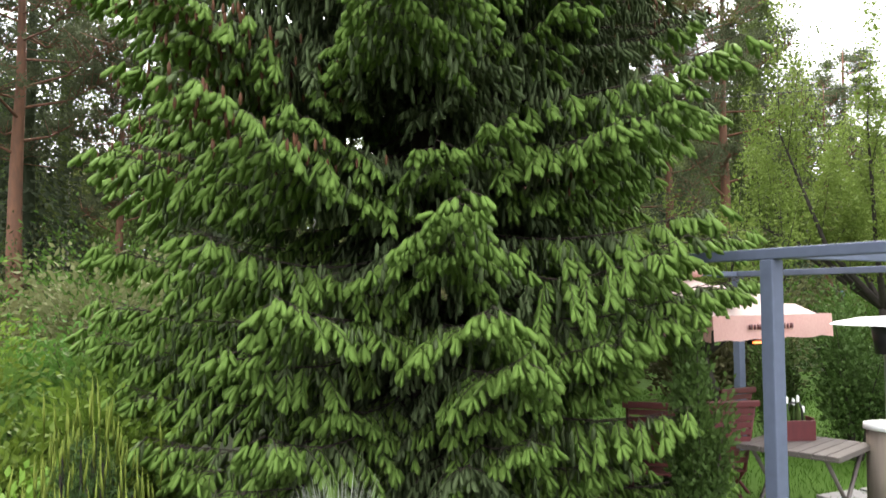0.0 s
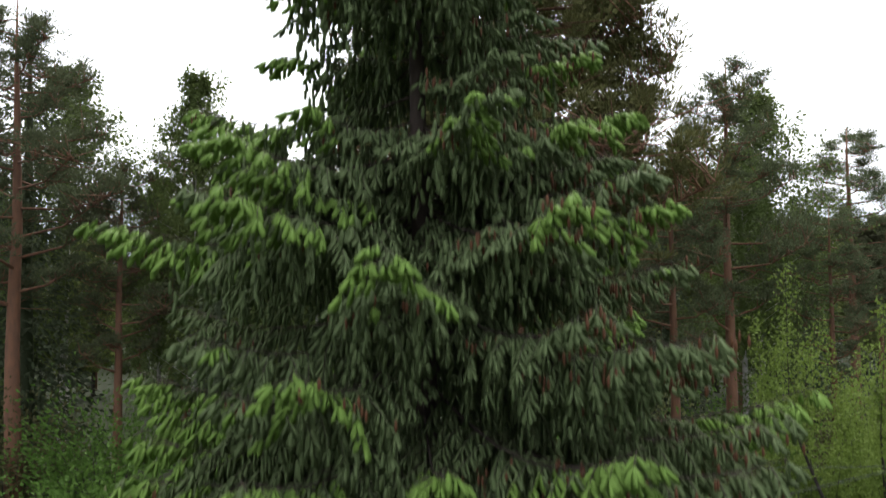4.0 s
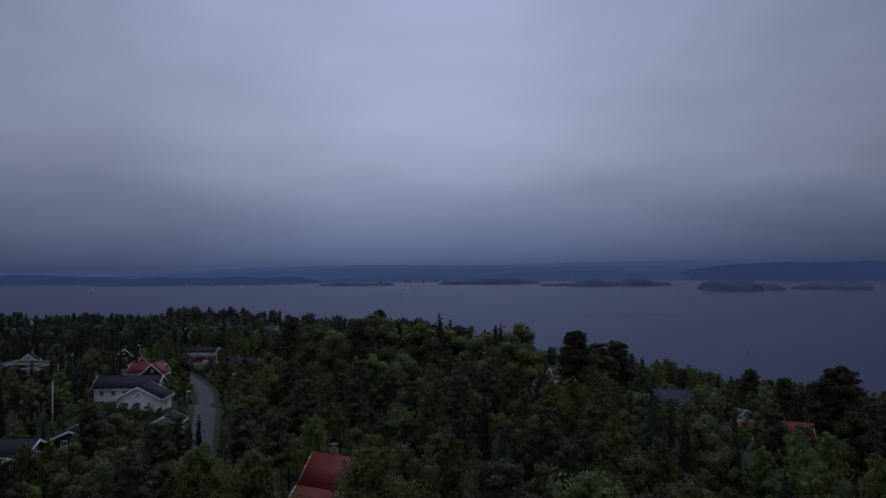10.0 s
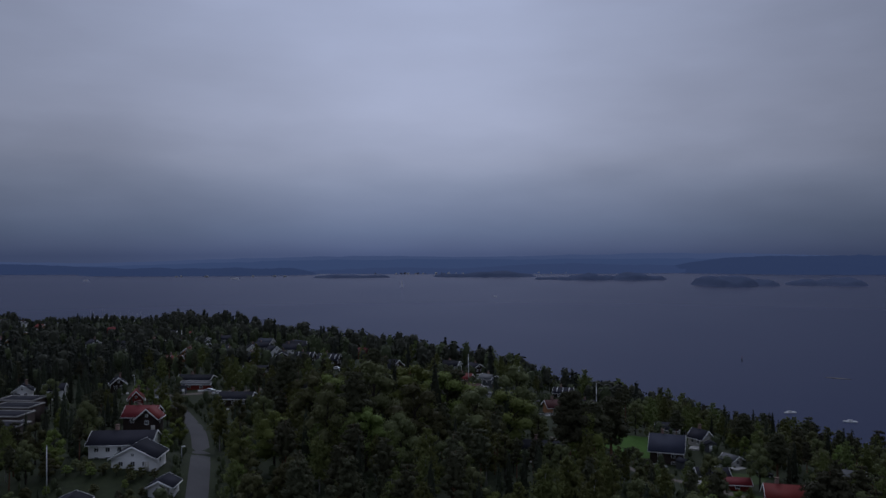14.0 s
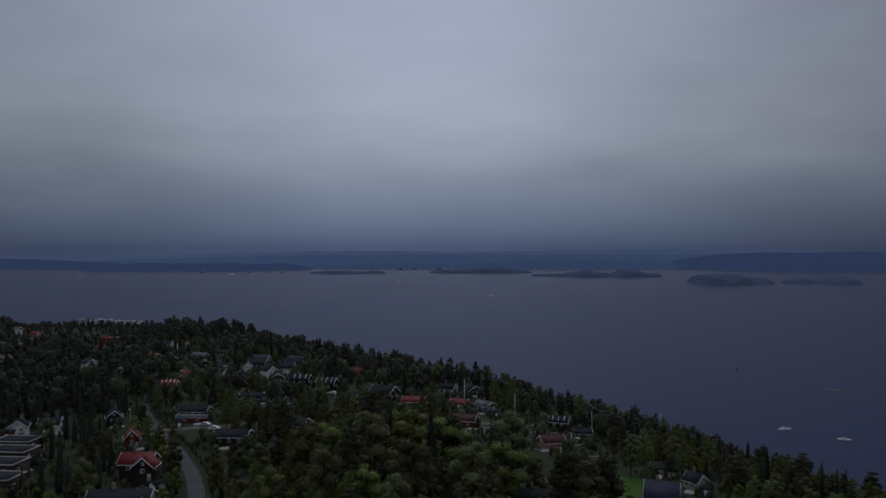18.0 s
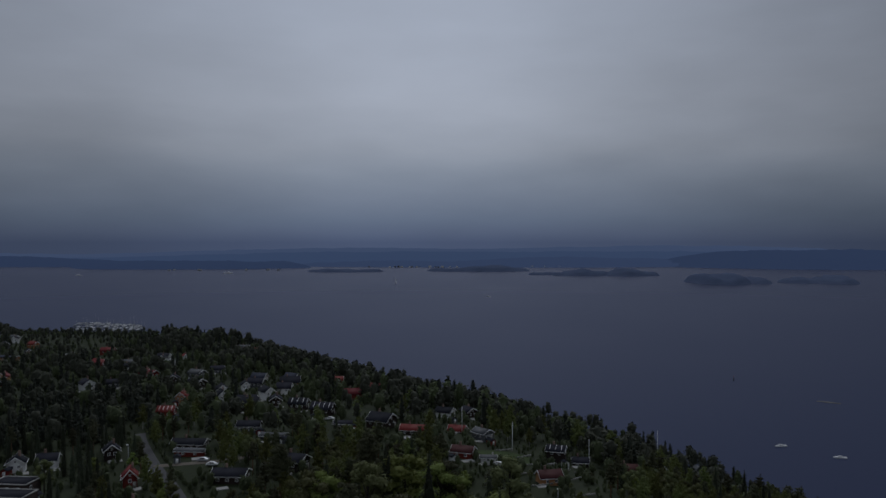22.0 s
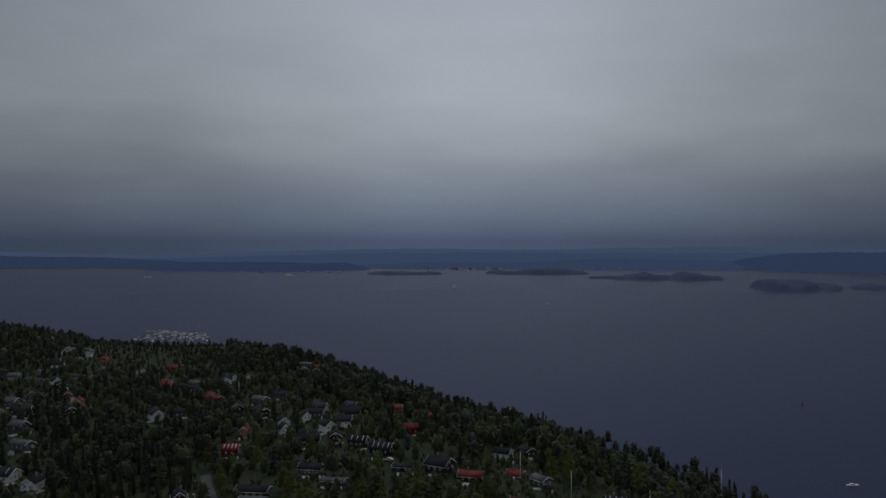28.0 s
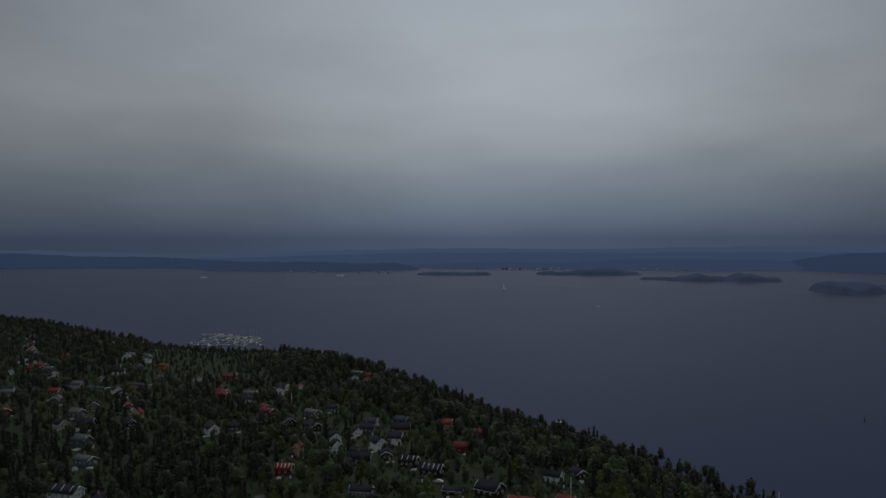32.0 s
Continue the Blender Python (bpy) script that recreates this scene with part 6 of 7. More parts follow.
    for soup, (b, d, ln), needles, long, wide, thick in ((old, shoots[0], 2, 0.042, 0.011, 0.019), (fresh, shoots[1], 2, 0.030, 0.010, 0.0225)):
        brushes(soup, np.concatenate(b), np.concatenate(d), np.concatenate(ln), rng, needles, long, wide, thick)
    for c in [c for c in cone_at for _ in range(4)]:
        v, fc = blob((0.012, 0.012, 0.038), rng, 4, 6, 0.08, 0.1, (0, 0, 0))
        cones.add(v + c + rng.normal(size=3) * (0.09, 0.09, 0.04) - (0, 0, 0.10), fc)
    tagged(part("branchwork", wood.mesh("branchwork", M["bark_spruce"], True), ob), kind="stuff")
    tagged(part("needles", old.mesh("needles", M["spruce_needle"]), ob, "dark green older needles"), kind="stuff")
    tagged(part("fresh_growth", fresh.mesh("fresh_growth", M["spruce_fresh"]), ob, "bright yellow-green fresh shoots"), kind="stuff")
    tagged(part("cone_cluster", cones.mesh("cone_cluster", M["cone"]), ob, "hanging brown cones"), kind="stuff")
    return ob


garden_spruce(-0.2, 6.7, 11.4, "large spreading garden spruce with bright fresh shoots")

# ---- the garden below the spruce ----
M["pergola_grey"] = material("pergola_grey", (0.13, 0.155, 0.22), (0.09, 0.11, 0.155), 0.55, 14.0, 1.5, 0.15, 0.003, gloss=0.4)
M["canvas_pink"] = material("canvas_pink", (0.78, 0.50, 0.45), (0.66, 0.36, 0.32), 0.8, 40.0, 1.2, 0.15, 0.003, through_light=0.25)
M["canvas_top"] = material("canvas_top", (0.72, 0.58, 0.53), (0.62, 0.47, 0.43), 0.8, 40.0, 1.0, 0.12, 0.003, through_light=0.2)
M["red_wood"] = material("red_wood", (0.125, 0.020, 0.022), (0.065, 0.011, 0.013), 0.45, 30.0, 2.0, 0.2, 0.002, gloss=0.5, stretch=(1, 1, 0.3))
M["table_wood"] = material("table_wood", (0.17, 0.145, 0.13), (0.10, 0.085, 0.078), 0.6, 25.0, 2.0, 0.25, 0.002, gloss=0.4, stretch=(0.25, 1, 1))
M["black_metal"] = material("black_metal", (0.018, 0.018, 0.020), (0.010, 0.010, 0.011), 0.4, 20.0, 2.0, 0.05, 0.001, gloss=0.5)
M["bark_cladding"] = material("bark_cladding", (0.30, 0.25, 0.20), (0.15, 0.12, 0.10), 0.8, 20.0, 2.0, 0.4, 0.004, stretch=(1, 1, 0.15))
M["thuja"] = material("thuja", (0.080, 0.135, 0.030), (0.036, 0.070, 0.016), 0.6, 30.0, 2.0, 0, vary=0.2, through_light=0.2)
M["mugo"] = material("mugo", (0.055, 0.105, 0.025), (0.026, 0.055, 0.012), 0.6, 20.0, 2.0, 0, through_light=0.15)
M["candle_green"] = material("candle_green", (0.23, 0.28, 0.050), (0.14, 0.19, 0.030), 0.6, 30.0, 2.0, 0, through_light=0.2)
M["blue_grass"] = material("blue_grass", (0.46, 0.50, 0.40), (0.30, 0.34, 0.25), 0.6, 20.0, 3.0, 0, through_light=0.3)
M["lime_leaf"] = material("lime_leaf", (0.19, 0.30, 0.042), (0.09, 0.165, 0.024), 0.5, 14.0, 1.2, 0, vary=0.25, through_light=0.3)
M["plum_leaf"] = material("plum_leaf", (0.11, 0.050, 0.030), (0.055, 0.025, 0.016), 0.55, 14.0, 1.2, 0, through_light=0.2)
M["slab"] = material("slab", (0.32, 0.31, 0.30), (0.22, 0.215, 0.205), 0.85, 14.0, 1.4, 0.3, 0.004)
ember = bpy.data.materials.new("heater_glow")
ember.use_nodes = True
ember.node_tree.nodes["Principled BSDF"].inputs["Emission Color"].default_value = (1.0, 0.13, 0.02, 1)
ember.node_tree.nodes["Principled BSDF"].inputs["Emission Strength"].default_value = 0.35
M["ember"] = ember

U, V = np.array([0.423, -0.906, 0]), np.array([0.906, 0.423, 0])
CORNER = np.array([2.10, 4.90, 0])
TURN_U = math.degrees(math.atan2(U[1], U[0]))
TURN_V = math.degrees(math.atan2(V[1], V[0]))


def turned(o, deg):
    return pose(float(o[0]), float(o[1]), float(o[2]), 0, 0, deg)


lawn = new("lawn", Soup().add(*grid(np.arange(1.0, 16.5, 0.7), np.arange(4.4, 21, 0.7), lambda x, y: ground_z(x, y) + 0.03 + 0.02 * np.sin(x * 1.7) * np.sin(y * 1.3))).mesh("lawn", M["lawn"], True))
tagged(lawn, "bright green mown garden lawn", "lawn", kind="structure")
blade_rng = np.random.default_rng(8)
gx, gy = blade_rng.uniform(1.4, 9, 26000), blade_rng.uniform(4.8, 16, 26000)
blades = Soup().add(*leaves(np.column_stack([gx, gy, ground_z(gx, gy) + 0.02]), np.column_stack([blade_rng.normal(size=(26000, 2)) * 0.35, np.ones(26000)]), blade_rng.uniform(0.05, 0.11, 26000), 0.010, blade_rng))
tagged(new("grass_blades", blades.mesh("grass_blades", M["lawn"])), "short green grass on the lawn", "grass", kind="stuff")

# pergola
pergola = empty("pergola", Matrix.Identity(4), "grey-blue painted metal garden pergola over a seating place", "pergola")
TOP = 2.36
post_mesh = bevelled("post", M["pergola_grey"], -0.05, 0.05, -0.05, 0.05, -0.05, TOP - 0.072, 0.008)
foot_mesh = bevelled("foot_plate", M["pergola_grey"], -0.09, 0.09, -0.09, 0.09, 0.0, 0.012, 0.003)
bracket_mesh = bevelled("bracket", M["black_metal"], -0.012, 0.012, -0.02, 0.02, -0.12, 0.0, 0.003)
for o in (CORNER, CORNER + 3.4 * V, CORNER - 3.56 * U, CORNER + 3.4 * V - 3.56 * U):
    post = part("post", post_mesh, pergola, at=turned(o, TURN_U))
    part("foot_plate", foot_mesh, post)
    part("bracket", bracket_mesh, post, "dark corner bracket", at=pose(0.035, 0.035, TOP - 0.075))
for k, (o, deg, length) in enumerate(((CORNER - 3.9 * U, TURN_U, 5.3), (CORNER + 3.4 * V - 3.9 * U, TURN_U, 4.6))):
    part("beam", bevelled("beam", M["pergola_grey"], 0, length, -0.04, 0.04, TOP - 0.07, TOP, 0.008), pergola, at=turned(o, deg))
for o in (CORNER, CORNER - 3.56 * U):
    part("cross_beam", bevelled("cross_beam", M["pergola_grey"], 0.045, 3.36, -0.03, 0.03, TOP - 0.064, TOP - 0.006, 0.006), pergola, at=turned(o, TURN_V))


# cantilever parasol
def parasol():
    ob = empty("parasol", pose(2.5, 7.75, 0, 0, 0, 34.5), "pink square cantilever parasol with a printed valance", "parasol")
    a, zc, zt, n = 0.93, 1.88, 2.23, 8
    v, f = [], []
    for i in range(n + 1):
        for j in range(n + 1):
            x, y = -a + 2 * a * i / n, -a + 2 * a * j / n
            m = max(abs(x), abs(y)) / a
            v.append((x, y, zt - (zt - zc) * m ** 1.15))
    f = [(i * (n + 1) + j, (i + 1) * (n + 1) + j, (i + 1) * (n + 1) + j + 1, i * (n + 1) + j + 1) for i in range(n) for j in range(n)]
    canopy = part("canopy", Soup().add(v, f).mesh("canopy", M["canvas_top"], True), ob, "faded pale pink canvas top")
    for k in range(4):
        s = Soup()
        pts = [(-a + 2 * a * i / 10, -a - 0.004 - 0.012 * math.sin(i * 1.9)) for i in range(11)]
        vv = [(x, y, zc + 0.005) for x, y in pts] + [(x * 1.0, y - 0.012, zc - 0.21 + 0.01 * math.sin(i * 2.3)) for i, (x, y) in enumerate(pts)]
        s.add(vv, [(i, i + 1, i + 12, i + 11) for i in range(10)])
        val = part("valance", s.mesh("valance", M["canvas_pink"]), ob, "pink hanging valance", at=pose(0, 0, 0, 0, 0, 90 * k))
        if k == 0:
            marks = Soup()
            x = -0.45
            for w in (0.05, 0.03, 0.05, 0.04, 0.03, 0.06, 0.03, 0.05, 0.04, 0.03, 0.05):
                marks.add(*box(x, x + w, -a - 0.026, -a - 0.021, zc - 0.12, zc - 0.075))
                x += w + 0.022
            part("print", marks.mesh("print", M["red_wood"]), val, "row of dull red printed marks")
    part("cap", Soup().add(*blob((0.16, 0.16, 0.05), np.random.default_rng(1), 4, 10, 0.0, 0.4, (0, 0, zt + 0.06))).mesh("cap", M["canvas_pink"]), canopy, "small pink vent cap")
    for k in range(4):
        c, s = math.cos(math.pi / 4 + k * math.pi / 2), math.sin(math.pi / 4 + k * math.pi / 2)
        part("rib", Soup().add(*tube([(0, 0, zt - 0.06), (c * a * 1.38, s * a * 1.38, zc - 0.02)], [0.009, 0.007], 5)).mesh("rib", M["black_metal"]), ob)
    part("pole", Soup().add(*tube([(0.57, -0.64, 0), (0.55, -0.62, 1.90)], [0.024, 0.022], 8)).mesh("pole", M["black_metal"], True), ob, "black metal pole")
    part("base_plate", bevelled("base_plate", M["black_metal"], 0.32, 0.82, -0.89, -0.39, 0, 0.05, 0.01), ob)
    return ob


parasol()
heater_lamp = empty("infrared_heater", pose(2.95, 7.25, 1.60, 0, 0, 25), "small black infrared heater glowing orange under the parasol", "heater")
part("housing", bevelled("housing", M["black_metal"], -0.09, 0.09, -0.03, 0.03, 0, 0.06, 0.006), heater_lamp)
part("element", Soup().add(*tube([(-0.08, -0.036, 0.02), (0.08, -0.036, 0.02)], 0.012, 6)).mesh("element", M["ember"]), heater_lamp, "glowing orange element")
part("hanger", Soup().add(*tube([(0, 0, 0.05), (0, 0.02, 0.42)], 0.006, 5)).mesh("hanger", M["black_metal"]), heater_lamp)


def lathe(profile, sides=20):
    s = np.arange(sides) * 2 * np.pi / sides
    v = np.array([(r * math.cos(a), r * math.sin(a), z) for r, z in profile for a in s])
    f = [(i * sides + j, i * sides + (j + 1) % sides, (i + 1) * sides + (j + 1) % sides, (i + 1) * sides + j) for i in range(len(profile) - 1) for j in range(sides)]
    return v, np.array(f)


def patio_heater(x, y):
    ob = empty("patio_heater", pose(x, y, gz(x, y)), "gas patio heater with a white dish and clad base", "heater", "patio heaters by the pergola")
    part("base", Soup().add(*lathe([(0.0, 0.0), (0.19, 0.0), (0.18, 0.86), (0.0, 0.86)])).mesh("base", M["bark_cladding"], True), ob, "brown clad gas bottle housing")
    part("base_lid", Soup().add(*lathe([(0.0, 0.86), (0.205, 0.86), (0.2, 0.905), (0.05, 0.93), (0.0, 0.93)])).mesh("base_lid", M["white_paint"], True), ob, "white lid")
    part("pole", Soup().add(*lathe([(0.03, 0.92), (0.028, 1.50)], 10)).mesh("pole", M["steel"], True), ob, "steel pole")
    part("burner", Soup().add(*lathe([(0.0, 1.48), (0.09, 1.48), (0.12, 1.72), (0.0, 1.72)])).mesh("burner", M["black_metal"], True), ob, "dark burner cage")
    part("dish", Soup().add(*lathe([(0.43, 1.725), (0.40, 1.745), (0.2, 1.785), (0.0, 1.80), (0.0, 1.79), (0.2, 1.775), (0.43, 1.725)], 28)).mesh("dish", M["white_paint"], True), ob, "white reflector dish")
    for k in range(3):
        a = k * 2.094
        part("strut", Soup().add(*tube([(0.1 * math.cos(a), 0.1 * math.sin(a), 1.70), (0.2 * math.cos(a), 0.2 * math.sin(a), 1.776)], 0.007, 5)).mesh("strut", M["steel"]), ob)
    return ob


patio_heater(3.72, 6.45)
patio_heater(5.35, 8.45)


def garden_chair(x, y, turn):
    ob = empty("garden_chair", pose(x, y, gz(x, y), 0, 0, turn), "dark red slatted wooden folding garden chair", "chair", "red chairs under the parasol")
    for s in (-1, 1):
        part("back_leg", Soup().add(*tube([(s * 0.24, -0.30, 0.0), (s * 0.24, 0.22, 0.46), (s * 0.24, 0.28, 0.50)], 0.017, 5)).mesh("back_leg", M["red_wood"]), ob)
        part("front_leg", Soup().add(*tube([(s * 0.21, 0.26, 0.0), (s * 0.21, -0.18, 0.47), (s * 0.21, -0.34, 1.05)], 0.018, 5)).mesh("front_leg", M["red_wood"]), ob)
        part("armrest", bevelled("armrest", M["red_wood"], s * 0.26 - 0.025, s * 0.26 + 0.025, -0.26, 0.24, 0.64, 0.665, 0.008), ob)
        part("arm_support", Soup().add(*tube([(s * 0.25, 0.18, 0.44), (s * 0.26, 0.18, 0.645)], 0.014, 5)).mesh("arm_support", M["red_wood"]), ob)
    for k in range(6):
        part("seat_slat", bevelled("seat_slat", M["red_wood"], -0.23, 0.23, -0.19 + k * 0.075, -0.135 + k * 0.075, 0.45, 0.468, 0.004), ob)
    for k in range(8):
        z = 0.54 + k * 0.062
        yy = -0.205 - (z - 0.47) * 0.265
        part("back_slat", bevelled("back_slat", M["red_wood"], -0.2, 0.2, yy - 0.014, yy + 0.004, z, z + 0.047, 0.004), ob)
    part("top_rail", bevelled("top_rail", M["red_wood"], -0.25, 0.25, -0.375, -0.335, 1.03, 1.085, 0.01), ob)
    return ob


garden_chair(2.36, 6.85, 12)
garden_chair(2.66, 7.75, 30)
garden_chair(1.86, 6.75, -20)


def folding_table(x, y, turn):
    ob = empty("folding_table", pose(x, y, gz(x, y), 0, 0, turn), "weathered grey-brown wooden folding garden table", "table")
    top = part("tabletop", bevelled("tabletop", M["table_wood"], -0.41, 0.41, -0.41, 0.41, 0.685, 0.70, 0.004), ob)
    for k in range(8):
        part("slat", bevelled("slat", M["table_wood"], -0.41, 0.41, -0.41 + k * 0.1035, -0.41 + k * 0.1035 + 0.095, 0.70, 0.73, 0.005), top)
    for s in (-1, 1):
        part("leg", Soup().add(*tube([(-0.36, s * 0.33, 0), (0.36, s * 0.33, 0.69)], 0.018, 5)).mesh("leg", M["table_wood"]), ob)
        part("leg", Soup().add(*tube([(0.36, s * 0.29, 0), (-0.36, s * 0.29, 0.69)], 0.018, 5)).mesh("leg", M["table_wood"]), ob)
    part("stretcher", Soup().add(*tube([(-0.3, -0.33, 0.06), (-0.3, 0.33, 0.06)], 0.012, 5)).mesh("stretcher", M["table_wood"]), ob)
    return ob


folding_table(3.04, 6.52, 44)


def caddy(x, y, z, turn):
    ob = empty("wooden_caddy", pose(x, y, z, 0, 0, turn), "dark red wooden caddy with a handle and white-tipped bottles", "caddy")
    for s in (-1, 1):
        part("side_panel", bevelled("side_panel", M["red_wood"], -0.16, 0.16, s * 0.1 - 0.008, s * 0.1 + 0.008, 0, 0.17, 0.004), ob)
        part("end_panel", bevelled("end_panel", M["red_wood"], s * 0.152 - 0.008, s * 0.152 + 0.008, -0.09, 0.09, 0, 0.19, 0.004), ob)
    part("bottom", bevelled("bottom", M["red_wood"], -0.145, 0.145, -0.09, 0.09, 0, 0.012, 0.003), ob)
    part("handle", Soup().add(*tube([(-0.02, 0.0, 0.02), (-0.03, 0, 0.26), (0.0, 0, 0.31), (0.08, 0, 0.30), (0.10, 0, 0.24), (0.10, 0, 0.02)], 0.009, 6)).mesh("handle", M["black_metal"], True), ob, "dark bent handle")
    for k, (bx, by, bh) in enumerate(((-0.1, 0.03, 0.34), (-0.06, -0.04, 0.36), (0.05, 0.05, 0.33), (0.04, -0.04, 0.37), (0.12, 0.02, 0.27), (-0.12, -0.05, 0.30))):
        bottle = part("bottle", Soup().add(*lathe([(0.0, 0.013), (0.026, 0.013), (0.026, bh * 0.55), (0.011, bh * 0.72), (0.011, bh)], 8)).mesh("bottle", M["thuja"], True), ob, "slim green glass bottle", at=pose(bx, by, 0))
        part("bottle_cap", Soup().add(*lathe([(0.013, bh - 0.05), (0.014, bh), (0.0, bh + 0.01)], 8)).mesh("bottle_cap", M["white_paint"], True), bottle, "white cap")
    return ob


caddy(3.02, 6.72, gz(3, 6.7) + 0.732, 5)
for k, (sx, sy) in enumerate(((3.9, 7.3), (4.45, 7.55), (4.15, 6.8), (3.3, 5.6), (2.5, 6.1))):
    slab = new("paving_slab", bevelled("paving_slab", M["slab"], -0.26, 0.26, -0.26, 0.26, -0.02, 0.05, 0.008))
    slab.matrix_basis = pose(sx, sy, gz(sx, sy) + 0.03, 0, 0, 24)
    tagged(slab, "pale square concrete paving slab in the grass", "paving slab", "paving slabs by the pergola")
pole_x, pole_y = 4.02, 6.95
pole = new("garden_pole", Soup().add(*tube([(0, 0, -0.1), (0, 0, 1.35)], 0.03, 10)).mesh("garden_pole", M["white_paint"], True))
pole.matrix_basis = pose(pole_x, pole_y, gz(pole_x, pole_y))
tagged(pole, "white painted metal pole on the lawn", "pole")


# shrubs
def shrub(name, x, y, h, r, leaf, n, size, label, seed, lift=0.0, slim=0.5, column=0.0, sway=0.4, cat="shrub"):
    """A bush of many small leaves on a few stems, with an uneven outline."""
    rng = np.random.default_rng(seed)
    ob = empty(name, pose(x, y, gz(x, y)), label, cat)
    stems, leaf_s = Soup(), Soup()
    tips = []
    for k in range(16):
        a, q = rng.uniform(0, 6.28), rng.uniform(0.15, 0.95) ** 0.6
        zt = h * (lift + (1 - lift) * rng.uniform(0.45, 1.0)) * (1 - 0.35 * q * (1 - column))
        tip = np.array([math.cos(a) * r * q, math.sin(a) * r * q, zt])
        stems.add(*tube([(tip[0] * 0.1, tip[1] * 0.1, -0.05), tip * (0.5, 0.5, 0.55), tip], [0.012 + 0.006 * h, 0.008, 0.003], 4, False))
        tips.append(tip)
    tips = np.array(tips)
    pick = tips[rng.integers(len(tips), size=n)]
    c = pick * rng.uniform(0.35 if lift < 0.3 else 0.7, 1.0, (n, 1)) + rng.normal(size=(n, 3)) * np.array([0.22 * r, 0.22 * r, 0.09 * h])
    c[:, 2] = np.clip(c[:, 2], 0.03, None)
    d = c * (1, 1, 0.2) / max(r, 0.1) + rng.normal(size=(n, 3)) * sway + (0, 0, 0.35)
    leaf_s.add(*leaves(c, d, size * rng.uniform(0.6, 1.3, n), size * slim, rng))
    tagged(part("branchwork", stems.mesh("branchwork", M["bark_dark"], True), ob), kind="stuff")
    part("foliage", leaf_s.mesh("foliage", M[leaf]), ob)
    return ob


for k, (x, y, h, r) in enumerate(((-2.9, 4.9, 1.35, 0.7), (-3.7, 5.6, 1.75, 0.8), (-2.5, 5.9, 1.45, 0.7), (-4.6, 6.6, 2.0, 0.9), (-3.3, 7.2, 1.9, 0.8), (-2.4, 4.3, 0.95, 0.55), (-5.6, 8.6, 2.2, 1.1), (-4.2, 9.2, 2.1, 1.0), (-3.1, 4.2, 1.15, 0.6), (-4.3, 5.2, 1.7, 0.8), (-5.4, 6.8, 2.2, 1.0), (-6.8, 9.6, 2.4, 1.2))):
    shrub("garden_shrub", x, y, h, r, "lime_leaf" if k % 3 != 1 else "bush_leaf", 8200, 0.085, "bright yellow-green leafy garden shrub", 40 + k)
shrub("plum_shrub", -2.15, 3.95, 0.9, 0.32, "plum_leaf", 1200, 0.06, "low reddish-brown leafed shrub", 61)
for k, (x, y, h, r) in enumerate(((-7.5, 11, 3.0, 1.5), (-9.5, 13.5, 3.4, 1.7), (-5.5, 12.5, 3.2, 1.5), (-3.0, 13.0, 3.0, 1.5), (-11.5, 15, 3.6, 1.8), (-7.0, 16.0, 3.6, 1.8), (0.5, 15.5, 3.4, 1.8), (3.2, 17.5, 3.4, 1.7),
                                  (6.5, 18.5, 3.6, 1.9), (9.8, 17.0, 3.4, 1.8), (12.5, 19.5, 3.8, 2.0), (-14.5, 18, 4.0, 2.0), (4.6, 14.2, 2.2, 1.2), (-1.0, 19, 4.2, 2.0), (11.0, 13.5, 2.8, 1.5), (2.0, 21, 4.4, 2.2), (5.5, 23, 4.6, 2.3), (8.5, 22.5, 4.4, 2.3), (12, 24, 4.6, 2.4), (15.5, 24, 4.6, 2.4), (-4.5, 22.5, 4.8, 2.3), (-9, 20.5, 4.6, 2.3), (-12.5, 22, 4.8, 2.3), (-17, 23, 5.0, 2.4), (15, 17.5, 3.6, 2.0), (18, 27, 5.0, 2.6), (6.2, 15.6, 2.6, 1.4))):
    shrub("hedge_shrub", x, y, h, r, "bush_leaf" if k % 2 else "broad_leaf", 3600, 0.15, "dense green shrub at the edge of the wood", 80 + k)
shrub("thuja", 1.70, 5.15, 1.66, 0.20, "thuja", 9000, 0.05, "narrow dark green thuja column", 70, column=1.0, sway=0.7, slim=0.6)
shrub("thuja", 4.95, 9.3, 2.0, 0.55, "thuja", 6500, 0.065, "broad green thuja bush", 71, column=0.8, sway=0.7, slim=0.6)
shrub("thuja", 4.25, 9.9, 1.75, 0.32, "thuja", 4000, 0.06, "narrow green thuja bush", 72, column=1.0, sway=0.7, slim=0.6)
shrub("thuja", 6.0, 9.6, 1.9, 0.5, "thuja", 6000, 0.065, "broad green thuja bush", 73, column=0.8, sway=0.7, slim=0.6)


